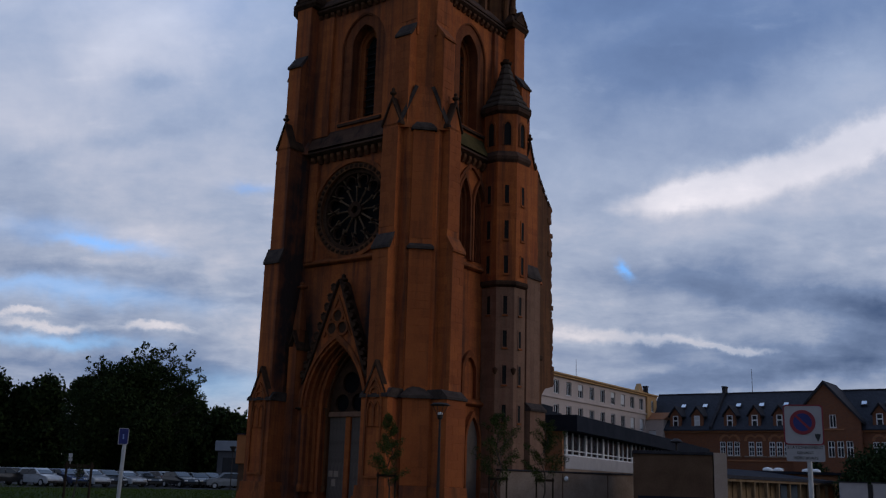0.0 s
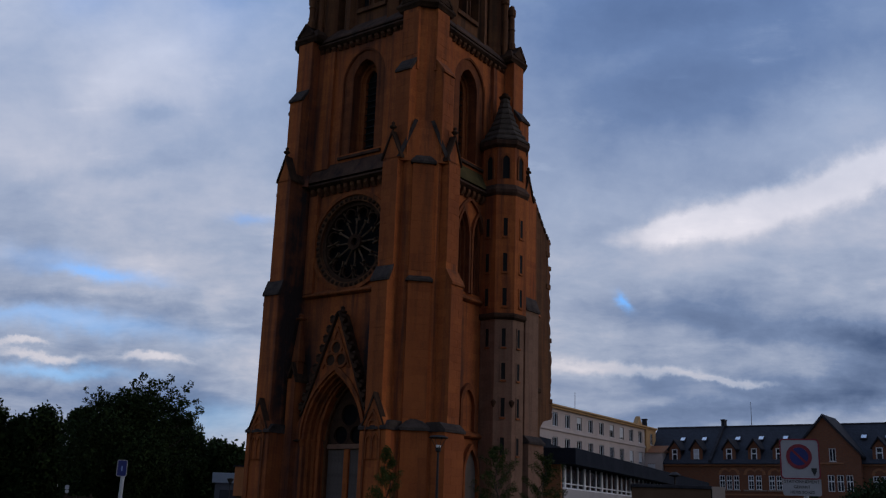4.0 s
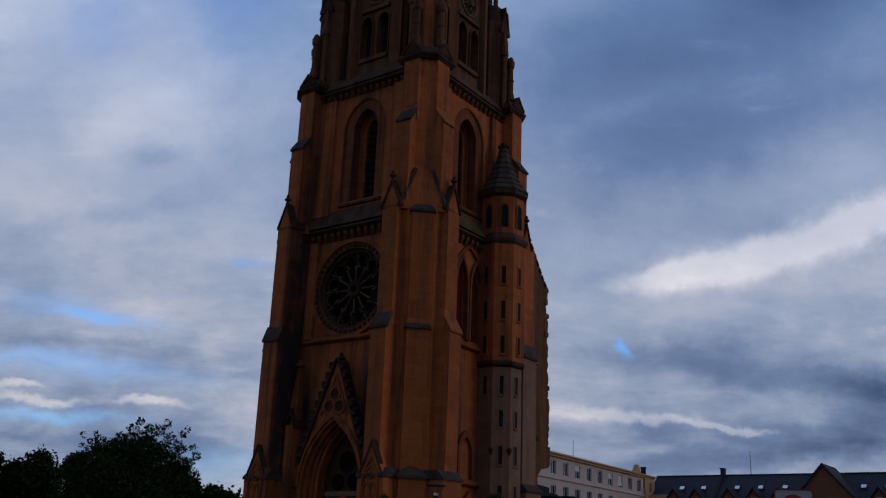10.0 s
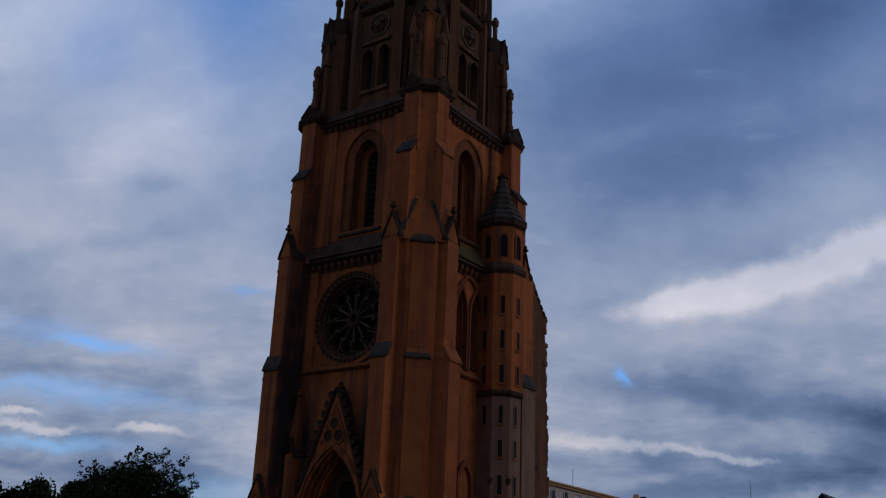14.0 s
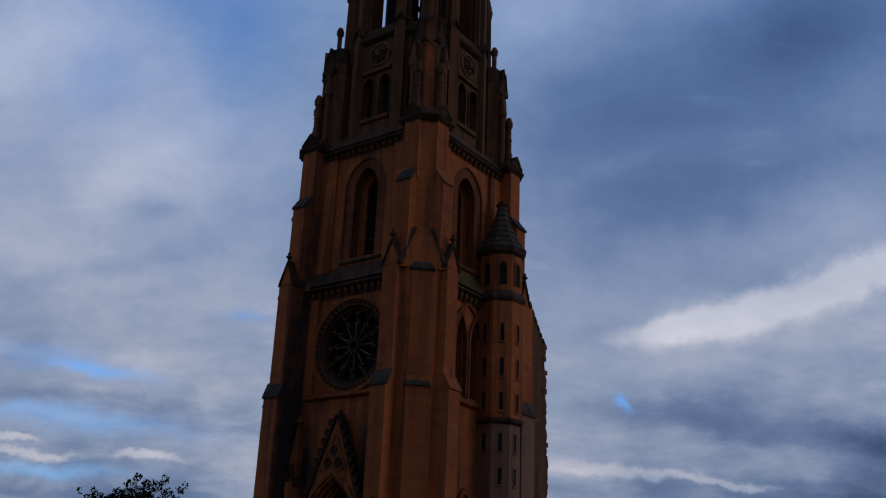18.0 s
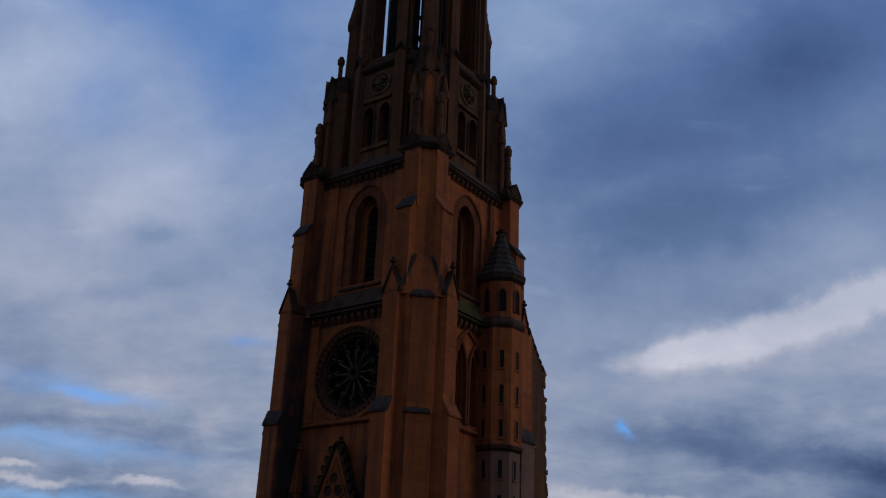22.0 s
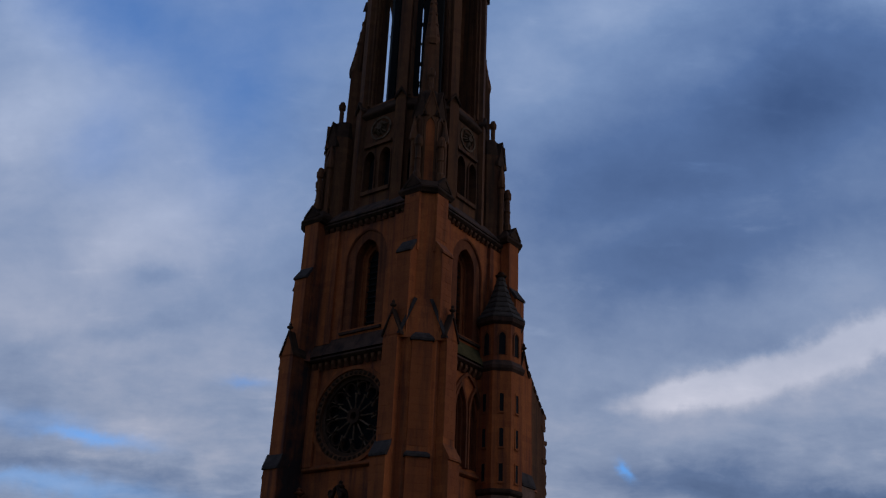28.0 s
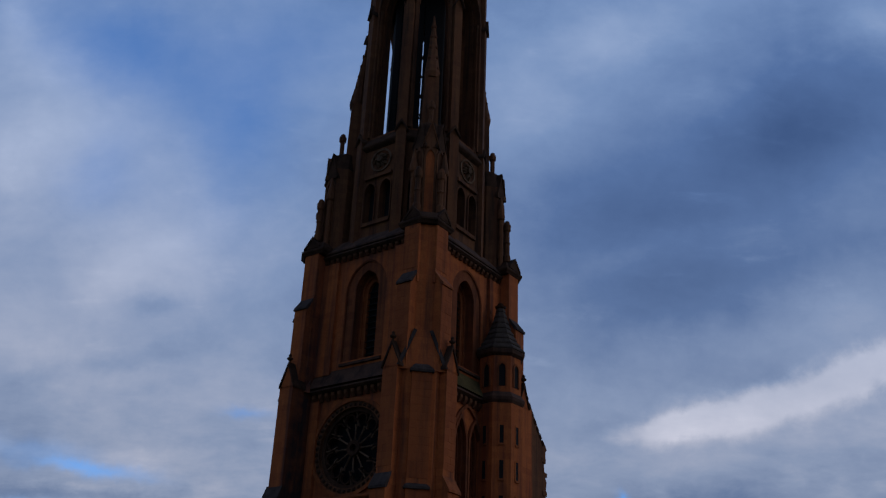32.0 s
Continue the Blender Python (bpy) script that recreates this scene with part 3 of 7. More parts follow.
def tube(bm, a, b, ra, rb=None, n=8):
    """A round bar from a to b."""
    a, b = Vector(a), Vector(b)
    q = (b - a).to_track_quat("Z", "Y").to_matrix()
    rb = ra if rb is None else rb
    rings = []
    for c, r in ((a, ra), (b, rb)):
        rings.append([c + q @ Vector((r * math.cos(2 * math.pi * k / n), r * math.sin(2 * math.pi * k / n), 0)) for k in range(n)])
    loft(bm, rings)


def lathe(bm, profile, n=10, centre=(0, 0)):
    loft(bm, [[(centre[0] + r * math.cos(2 * math.pi * k / n), centre[1] + r * math.sin(2 * math.pi * k / n), z) for k in range(n)] for r, z in profile])


def fresh():
    return bmesh.new()

# ---------------------------------------------------------------- the church tower
TOWER = pose(-2.277, 56.0, 0, 0, 0, -36.09)
tower = thing("church_tower", TOWER, "tall weathered yellow limestone Gothic church tower on a lawn", "tower")
HALF = 4.6       # the walls' face from the axis
BELL = 4.4       # the same in the bell stage
ROSE_Z, ROSE_R = 15.8, 2.62


def wall_plate(name, outer, holes, y0, y1, k, mat, label=""):
    bm = fresh()
    plate(bm, outer, holes, y0, y1)
    return part(name, turned(bm, quarter(k)), mat, tower, label)


def rect(x0, x1, z0, z1):
    return [(x0, z0), (x1, z0), (x1, z1), (x0, z1)]


# walls, face by face: 0 the portal side, 1 the stair side, 2 and 3 turned away
LANCETS = [(-0.72, 1.05), (0.72, 1.05)]
for k in range(4):
    low = [arch(0, 2.9, 0.02, 5.0, 8.1)] if k == 0 else []
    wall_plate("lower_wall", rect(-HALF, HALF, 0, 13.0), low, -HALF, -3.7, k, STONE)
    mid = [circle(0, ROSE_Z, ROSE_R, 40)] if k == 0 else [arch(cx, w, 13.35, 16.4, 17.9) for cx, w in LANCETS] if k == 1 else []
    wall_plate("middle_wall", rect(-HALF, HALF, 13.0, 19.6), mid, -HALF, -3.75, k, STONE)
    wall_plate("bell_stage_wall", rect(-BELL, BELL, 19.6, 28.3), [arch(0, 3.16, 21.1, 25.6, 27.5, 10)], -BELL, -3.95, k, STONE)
for z in (13.0, 19.4, 28.2):
    bm = fresh()
    box(bm, -3.7, 3.7, -3.7, 3.7, z, z + 0.3)
    part("floor_slab", bm, STONE_DARK, tower)


def string_course(name, x0, x1, a, z0, z1, k, out=0.22, slope=0.14, mat=STONE_TRIM):
    """A moulded band along a face: drip, body and sloping top."""
    bm = fresh()
    prof = [(-a, z0), (-a - out * 0.55, z0 + 0.04), (-a - out, z0 + (z1 - z0) * 0.45), (-a - out, z0 + (z1 - z0) * 0.75), (-a - 0.02, z1 + slope), (-a + 0.1, z1 + slope), (-a + 0.1, z0)]
    loft(bm, [[(x, y, z) for y, z in prof] for x in (x0, x1)])
    return part(name, turned(bm, quarter(k)), mat, tower)


def corbel_table(x0, x1, a, z, k, step=0.46, drop=0.42, out=0.3):
    """A row of corbels with a ledge over them."""
    ledge = string_course("cornice", x0, x1, a, z, z + 0.34, k, out + 0.14, 0.1, WEATHERED)
    n = int((x1 - x0) / step)
    me = None
    for i in range(n):
        x = x0 + (i + 0.5) * (x1 - x0) / n
        if me is None:
            bm = fresh()
            prof = [(0, 0), (-out, 0), (-out, -drop * 0.45), (-out * 0.45, -drop), (0, -drop)]
            loft(bm, [[(s, y, q) for y, q in prof] for s in (-0.12, 0.12)])
            ob = part("corbel", bm, STONE_HIGH, ledge, at=quarter(k) @ pose(x, -a, z))
            me = ob.data
        else:
            mesh_part("corbel", me, STONE_HIGH, ledge, at=quarter(k) @ pose(x, -a, z))


for k in (0, 1, 2, 3):
    string_course("string_course", -3.2, 3.2, HALF, 12.8, 13.05, k, 0.26)
    corbel_table(-3.2, 3.2, HALF, 19.15, k)
    bm = fresh()      # weathering under the bell stage
    loft(bm, [[(x, -5.0, 19.55), (x, -BELL + 0.05, 20.75), (x, -BELL + 0.05, 19.55)] for x in (-3.5, 3.5)])
    part("weathering", turned(bm, quarter(k)), MOSS_STONE if k == 1 else WEATHERED, tower, "mossy green sloping stone weathering" if k == 1 else "dark sloping stone weathering")
    corbel_table(-3.5, 3.5, BELL, 28.05, k, 0.44, 0.27, 0.24)
    bm = fresh()
    loft(bm, [[(x, -4.78, 28.5), (x, -3.95, 29.5), (x, -3.8, 29.5), (x, -3.8, 28.4), (x, -4.78, 28.4)] for x in (-3.6, 3.6)])
    part("weathering", turned(bm, quarter(k)), WEATHERED, tower)
    for s in (-1, 1):     # flat pilaster strips beside the rose and the bell openings
        bm = fresh()
        box(bm, 2.55, 3.2, -HALF - 0.22, -HALF + 0.05, 13.1, 18.75)
        part("pilaster_strip", turned(bm, quarter(k) @ Matrix.Diagonal((s, 1, 1, 1))), STONE, tower)
        bm = fresh()
        box(bm, 2.2, 3.4, -BELL - 0.2, -BELL + 0.05, 20.4, 27.75)
        part("pilaster_strip", turned(bm, quarter(k) @ Matrix.Diagonal((s, 1, 1, 1))), STONE, tower)


def opening_orders(cx, widths, z0, zs, tops, depths, k, name, mat=STONE):
    """Stepped arch mouldings, each order narrower and deeper than the last."""
    for i in range(len(widths) - 1):
        bm = fresh()
        n = 8
        strip(bm, arch(cx, widths[i], z0, zs, tops[i], n), arch(cx, widths[i + 1], z0, zs, tops[i + 1], n), -depths[i], -depths[i + 1])
        part(name, turned(bm, quarter(k)), mat, tower)


for k in range(4):
    opening_orders(0, (3.17, 3.02), 21.1, 25.6, (27.51, 27.4), (4.37, 4.28), k, "arch_order", STONE_SPLAY)
    opening_orders(0, (3.02, 1.78, 1.66), 21.1, 25.6, (27.4, 26.82, 26.72), (4.28, 3.72, 3.66), k, "splay", STONE_SPLAY)
    opening_orders(0, (1.66, 1.46, 1.30, 0.98), 21.1, 25.6, (26.72, 26.62, 26.54, 26.36), (3.70, 3.62, 3.60, 3.36), k, "arch_order", STONE_TRIM)
    bm = fresh()
    loft(bm, [[(x, -4.55, 20.95), (x, -3.3, 21.45), (x, -3.2, 21.45), (x, -3.2, 20.8), (x, -4.55, 20.8)] for x in (-1.55, 1.55)])
    part("sill", turned(bm, quarter(k)), WEATHERED, tower)
    # near-black sheet stands in for the unlit bell chamber
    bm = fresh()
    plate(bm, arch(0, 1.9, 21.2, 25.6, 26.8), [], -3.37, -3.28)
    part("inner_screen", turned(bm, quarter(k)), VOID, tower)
    blade = None
    for i in range(11 if k < 2 else 0):
        m = quarter(k) @ pose(0, -3.4, 21.75 + i * 0.4, 35, 0, 0)
        if blade is None:
            bm = fresh()
            box(bm, -0.49, 0.49, -0.16, 0.03, -0.02, 0.02)
            blade = part("louvre_blade", bm, LOUVRE, tower, "dark sloping louvre blade", at=m).data
        else:
            mesh_part("louvre_blade", blade, LOUVRE, tower, at=m)

# ---- the rose
bm = fresh()
plate(bm, circle(0, ROSE_Z, ROSE_R + 0.02, 40), [circle(0, ROSE_Z, 2.3, 40)], -4.66, -4.2)
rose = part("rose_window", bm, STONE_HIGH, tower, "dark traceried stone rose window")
bm = fresh()
plate(bm, circle(0, ROSE_Z, 2.84, 40), [circle(0, ROSE_Z, 2.62, 40)], -4.76, -4.55)
part("hood_mould", bm, STONE_TRIM, rose)
bm = fresh()
plate(bm, circle(0, ROSE_Z, 2.31, 40), [circle(0, ROSE_Z, 2.08, 40)], -4.45, -4.05)
part("inner_ring", bm, STONE_DARK, rose)
bead = None
for i in range(44):
    t = 2 * math.pi * (i + 0.5) / 44
    m = Matrix.Translation((2.46 * math.cos(t), -4.66, ROSE_Z + 2.46 * math.sin(t))) @ Matrix.Rotation(-t, 4, "Y")
    if bead is None:
        bm = fresh()
        loft(bm, [[(-0.1, 0, -0.11), (0.1, 0, -0.11), (0.1, 0, 0.11), (-0.1, 0, 0.11)], [(-0.03, -0.1, -0.04), (0.03, -0.1, -0.04), (0.03, -0.1, 0.04), (-0.03, -0.1, 0.04)]])
        bead = part("rosette", bm, STONE_DARK, rose, at=m).data
    else:
        mesh_part("rosette", bead, STONE_DARK, rose, at=m)
PETALS = 12
for i in range(PETALS):      # spokes that fork into round-headed petals
    t = 2 * math.pi * i / PETALS
    m = Matrix.Translation((0, 0, ROSE_Z)) @ Matrix.Rotation(-t, 4, "Y")
    bm = fresh()
    lathe(bm, [(0.1, 0.4), (0.055, 0.48), (0.055, 1.22), (0.1, 1.3), (0.1, 1.36)], 6)
    turned(bm, Matrix.Translation((0, -4.28, 0)))
    part("spoke", turned(bm, m), STONE_CARVED, rose)
    bm = fresh()
    tu = math.pi / PETALS
    cz, rr = 1.66, 0.40
    ring_o = [(rr * math.cos(a), cz + rr * math.sin(a)) for a in [math.pi * (1.15 - 1.3 * j / 10) for j in range(11)]]
    ring_i = [((rr - 0.07) * math.cos(a), cz + (rr - 0.07) * math.sin(a)) for a in [math.pi * (1.15 - 1.3 * j / 10) for j in range(11)]]
    strip(bm, ring_o, ring_i, -4.36, -4.18)
    turned(bm, m @ Matrix.Rotation(tu, 4, "Y"))
    part("petal_arch", bm, STONE_DARK, rose)
    bm = fresh()
    a0 = [(-0.02, 1.25), (-0.16, 1.62), (-0.22, 2.12)]
    strip(bm, [(x + 0.27, z) for x, z in a0], [(x + 0.2, z) for x, z in a0], -4.34, -4.2)
    part("tracery_bar", turned(bm, m), STONE_CARVED, rose)
bm = fresh()
plate(bm, circle(0, ROSE_Z, 0.46, 20), [circle(0, ROSE_Z, 0.22, 20)], -4.44, -4.14)
part("hub", bm, STONE_DARK, rose)
bm = fresh()
plate(bm, circle(0, ROSE_Z, 2.5, 32), [], -4.0, -3.95)
part("glazing", bm, LEAD_GLASS, rose, "dark leaded glass")

# ---- twin lancets of the stair side
for cx, w in LANCETS:
    for wo, wi, d0, d1 in ((w + 0.3, w - 0.02, 4.78, 4.55), (w, w - 0.26, 4.5, 4.3), (w - 0.26, w - 0.46, 4.3, 4.05)):
        bm = fresh()
        strip(bm, arch(cx, wo, 13.3, 16.4, 17.9 + (wo - w) * 0.7, 6), arch(cx, wi, 13.3, 16.4, 17.9 + (wi - w) * 0.7, 6), -d0, -d1)
        part("arch_order", turned(bm, quarter(1)), STONE_SPLAY, tower)
    bm = fresh()
    plate(bm, arch(cx, w + 0.2, 13.2, 16.4, 18.0), [], -3.98, -3.9)
    part("glazing", turned(bm, quarter(1)), LEAD_GLASS, tower)
    bm = fresh()
    lathe(bm, [(0.1, 13.3), (0.06, 13.45), (0.06, 16.3), (0.11, 16.45)], 8, (cx, -4.12))
    part("mullion", turned(bm, quarter(1)), STONE_TRIM, tower)
bm = fresh()
strip(bm, arch(0, 3.1, 13.2, 16.4, 18.9, 8), arch(0, 2.85, 13.2, 16.4, 18.65, 8), -4.74, -4.55)
part("hood_mould", turned(bm, quarter(1)), STONE_SPLAY, tower)
# lower stair-side wall: a blind gabled niche and a small pointed door
bm = fresh()
strip(bm, arch(0.1, 1.5, 5.9, 7.2, 8.4, 6), arch(0.1, 1.1, 5.9, 7.2, 8.05, 6), -4.8, -4.55)
part("blind_arch", turned(bm, quarter(1)), STONE_SPLAY, tower)
string_course("string_course", -3.1, 3.1, HALF, 5.45, 5.72, 1, 0.3)
bm = fresh()
strip(bm, arch(0.45, 1.5, 0.3, 3.6, 5.2, 6), arch(0.45, 1.2, 0.3, 3.6, 4.9, 6), -4.85, -4.55)
part("side_door_arch", turned(bm, quarter(1)), STONE_TRIM, tower)
bm = fresh()
plate(bm, arch(0.45, 1.25, 0.3, 3.6, 4.95), [], -4.66, -4.58)
part("side_door", turned(bm, quarter(1)), DOOR_GREY, tower)


# ---- corners: stepped buttresses with caps and gablets, a canted face between them
def skirted(bm, x0, x1, h0, h1, z0, z1, back):
    """A sloping cap that takes a buttress from projection h0 back to h1."""
    loft(bm, [[(x, -h0 - 0.09, z0 - 0.12), (x, -h0 - 0.09, z0), (x, -h1, z1), (x, -back, z1), (x, -back, z0 - 0.12)] for x in (x0, x1)])


def cap_slab(bm, x0, x1, h0, h1, z0, z1):
    """A sloping slab alone, laid on the buttress's offset."""
    loft(bm, [[(x, -h0 - 0.09, z0 - 0.12), (x, -h0 - 0.09, z0), (x, -h1 + 0.03, z1), (x, -h1 + 0.03, z1 - 0.2), (x, -h0 + 0.06, z0 - 0.12)] for x in (x0, x1)])


def gablet(bm, x0, x1, h, z0, z1, back, over=0.12, thick=0.16):
    """A small gabled roof over a buttress: coping of some thickness on both slopes."""
    mid = (x0 + x1) / 2
    prof = [(x0 - over, z0 - 0.1), (x0 - over, z0 + 0.06), (mid, z1), (x1 + over, z0 + 0.06), (x1 + over, z0 - 0.1), (mid, z1 - thick - 0.16)]
    loft(bm, [[(x, -h - over, z) for x, z in prof], [(x, -back, z) for x, z in prof]])


def finial(bm, x, y, z, s=1.0):
    lathe(bm, [(0.05 * s, z - 0.1), (0.06 * s, z + 0.06), (0.17 * s, z + 0.14), (0.19 * s, z + 0.22), (0.08 * s, z + 0.3), (0.1 * s, z + 0.42), (0.03 * s, z + 0.5)], 8, (x, y))


BUTT = ((0.0, 5.5, 3.10, 4.72, 6.72), (5.5, 13.0, 3.14, 4.58, 6.43), (13.0, 19.5, 3.18, 4.64, 6.22), (19.5, 24.7, 3.50, 4.45, 5.72), (24.7, 28.6, 3.42, 4.52, 5.25))
for k in range(4):
    for side in (0, 1):
        M = quarter(k) @ (MIRROR if side else Matrix())
        for i, (z0, z1, x0, x1, h) in enumerate(BUTT):
            if k == 0 and i in (1, 2):
                x0, x1, h = ((3.12, 4.14, 6.43), (3.16, 4.16, 6.08))[i - 1]
            elif k == 3 and i in (1, 2):
                x0, x1 = ((3.44, 4.56), (3.42, 4.44))[i - 1]
            back = 6.08 if k == 0 and i == 1 else BUTT[min(i + 1, 4)][4]
            bm = fresh()
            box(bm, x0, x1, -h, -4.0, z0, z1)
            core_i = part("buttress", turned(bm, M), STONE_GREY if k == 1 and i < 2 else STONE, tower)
            if i == 0:
                bm = fresh()      # flared foot
                for a, b, c in ((0.26, 0.0, 0.75), (0.14, 0.75, 1.25)):
                    prism(bm, [(x0 - a, -h - a), (x1 + a, -h - a), (x1 + a, -4.0), (x0 - a, -4.0)], b, c,
                          [(x0 - a * 0.75, -h - a * 0.75), (x1 + a * 0.75, -h - a * 0.75), (x1 + a * 0.75, -4.0), (x0 - a * 0.75, -4.0)])
                part("plinth", turned(bm, M), STONE_TRIM, core_i)
            if i in (1, 3):
                bm = fresh()
                cap_slab(bm, x0 - 0.05, x1 + 0.05, h, back, z1 - 0.08, z1 + 0.72)
                part("cap", turned(bm, M), STONE_TRIM if k == 0 and side else LEDGE, core_i, "sloping stone cap")
                bm = fresh()
                loft(bm, [[(x, -h, z1 - 0.02), (x, -back + 0.01, z1 + 0.66), (x, -4.2, z1 + 0.66), (x, -4.2, z1 - 0.02)] for x in (x0, x1)])
                part("offset", turned(bm, M), STONE, core_i)
            if i == 2:
                bm = fresh()
                xg = x0 + (1.12 if k == 0 else 0.98)
                gablet(bm, x0, xg, h, 19.5, 21.0, 4.5, 0.08, 0.06)
                part("gablet", turned(bm, M), STONE_DARK, core_i, "dark gabled stone cap")
                bm = fresh()
                prism(bm, [(x0, -h), (xg, -h), (xg, -4.6), (x0, -4.6)], 19.4, 20.8, [((x0 + xg) / 2 - 0.02, -h), ((x0 + xg) / 2 + 0.02, -h), ((x0 + xg) / 2 + 0.02, -4.6), ((x0 + xg) / 2 - 0.02, -4.6)])
                part("gable_face", turned(bm, M), STONE, core_i)
                bm = fresh()
                finial(bm, (x0 + xg) / 2, -h + 0.02, 21.0)
                part("finial", turned(bm, M), STONE_DARK, core_i)
        # lowest stage: a gabled niche in front of the portal-side buttresses, a plain sloping cap elsewhere
        x0, x1, h = 3.10, 4.72, 6.72
        if (k == 0 and side == 0) or (k == 3 and side == 1):
            bm = fresh()
            gablet(bm, x0 + 0.2, x1 - 0.2, h, 5.6, 7.2, 6.42, 0.06, 0.1)
            part("gablet", turned(bm, M), STONE_DARK, core_i, "dark gabled stone cap")
            bm = fresh()
            mid = (x0 + x1) / 2
            plate(bm, [(x0 + 0.1, 5.3), (x1 - 0.1, 5.3), (x1 - 0.1, 5.62), (mid, 7.05), (x0 + 0.1, 5.62)], [], -h, -6.2)
            part("gable_face", turned(bm, M), STONE, core_i)
            bm = fresh()
            plate(bm, arch(mid, 1.05, 1.6, 5.0, 6.35, 6), [arch(mid, 0.86, 1.7, 5.0, 6.2, 6)], -h - 0.09, -h + 0.02)
            plate(bm, circle(mid, 5.6, 0.3, 16), [circle(mid, 5.6, 0.2, 16)], -h - 0.08, -h + 0.02)
            plate(bm, arch(mid - 0.2, 0.4, 4.0, 4.75, 5.2, 4), [arch(mid - 0.2, 0.28, 4.02, 4.75, 5.12, 4)], -h - 0.08, -h + 0.02)
            plate(bm, arch(mid + 0.2, 0.4, 4.0, 4.75, 5.2, 4), [arch(mid + 0.2, 0.28, 4.02, 4.75, 5.12, 4)], -h - 0.08, -h + 0.02)
            part("blind_tracery", turned(bm, M), STONE_TRIM, core_i)
        bm = fresh()
        skirted(bm, x0 - 0.06, x1 + 0.06, h, 6.42, 5.5, 5.85, 4.4)
        part("cap", turned(bm, M), LEDGE, core_i)
    M = quarter(k)
    # canted faces of the corner
    for z0, z1, p, q in ((0, 5.55, 4.66, 5.95), (5.5, 19.5, 4.52, 5.62), (19.5, 28.6, 4.42, 5.18)):
        bm = fresh()
        prism(bm, [(3.4, -q), (p, -q), (q, -p), (q, -3.4), (3.4, -3.4)], z0, z1)
        part("canted_corner", turned(bm, M), STONE_GREY if k == 1 and z0 < 1 else STONE, tower)
    D = M @ Matrix.Translation((0, 0, 0)) @ Matrix.Rotation(radians(45), 4, "Z")      # the diagonal points to -y here
    for z0, z1, w, r, cap in ((0, 5.55, 0.66, 7.70, 0.34), (5.55, 13.0, 0.58, 7.36, 0.3), (13.0, 19.3, 0.56, 7.34, 0.4)):
        bm = fresh()
        prism(bm, [(-w, -r), (w, -r), (w, -6.6), (-w, -6.6)], z0, z1)
        pil = part("corner_pilaster", turned(bm, D), STONE_GREY if k == 1 and z0 < 1 else STONE, tower)
        bm = fresh()
        loft(bm, [[(-w - 0.1, -r - 0.12, z1 - 0.16), (w + 0.1, -r - 0.12, z1 - 0.16), (w + 0.1, -6.9, z1 - 0.16), (-w - 0.1, -6.9, z1 - 0.16)],
                  [(-w - 0.1, -r - 0.12, z1 - 0.02), (w + 0.1, -r - 0.12, z1 - 0.02), (w + 0.1, -6.9, z1 - 0.02), (-w - 0.1, -6.9, z1 - 0.02)],
                  [(-w * 0.92, -r + 0.02, z1 + cap * 0.45), (w * 0.92, -r + 0.02, z1 + cap * 0.45), (w * 0.92, -6.9, z1 + cap * 0.45), (-w * 0.92, -6.9, z1 + cap * 0.45)],
                  [(-w * 0.62, -r + 0.2, z1 + cap * 0.95), (w * 0.62, -r + 0.2, z1 + cap * 0.95), (w * 0.62, -6.9, z1 + cap * 0.95), (-w * 0.62, -6.9, z1 + cap * 0.95)],
                  [(-w * 0.22, -r + 0.34, z1 + cap * 1.25), (w * 0.22, -r + 0.34, z1 + cap * 1.25), (w * 0.22, -6.9, z1 + cap * 1.25), (-w * 0.22, -6.9, z1 + cap * 1.25)]])
        part("cap", turned(bm, D), LEDGE, pil, "dark sloping stone cap")
    bm = fresh()
    prism(bm, [(3.4, -6.2), (4.72, -6.15), (6.15, -4.72), (6.2, -3.4), (3.4, -3.4)], 5.42, 5.86, [(3.4, -5.7), (4.54, -5.66), (5.66, -4.54), (5.7, -3.4), (3.4, -3.4)])
    part("plinth_weathering", turned(bm, M), LEDGE, tower, "dark sloping stone ledge")
    bm = fresh()     # gable over the canted face
    for s in (-1, 1):
        loft(bm, [[(s * 1.42, -7.3, 19.45), (s * 1.2, -7.32, 19.45), (s * 1.2, -6.5, 19.45), (s * 1.42, -6.5, 19.7)], [(s * 0.52, -7.02, 21.75), (s * 0.34, -7.02, 21.68), (s * 0.34, -6.4, 21.68), (s * 0.52, -6.4, 21.85)]])
    part("corner_coping", turned(bm, D), LEDGE, tower, "grey sloping coping stones")
    bm = fresh()
    prism(bm, [(-1.4, -7.2), (1.4, -7.2), (1.4, -5.8), (-1.4, -5.8)], 19.3, 21.7, [(-0.4, -6.98), (0.4, -6.98), (0.4, -5.8), (-0.4, -5.8)])
    part("gable_face", turned(bm, D), STONE, tower)
    # crown of the corner
    bm = fresh()
    pc = [(3.1, -5.25), (4.6, -5.3), (5.3, -4.6), (5.25, -3.1), (3.1, -3.1)]
    def grown(d):
        return [(x + (d if x > 3.2 else -d if y < -4 else 0), y - (d if y < -3.2 else -d if x > 4 else 0)) for x, y in pc]
    loft(bm, [[(x, y, z) for x, y in grown(d)] for d, z in ((0.0, 28.42), (0.05, 28.52), (0.13, 28.62), (0.13, 28.74), (0.04, 28.84), (-0.2, 29.3))])
    part("crown", turned(bm, M), STONE_DARK, tower, "dark moulded stone crown")
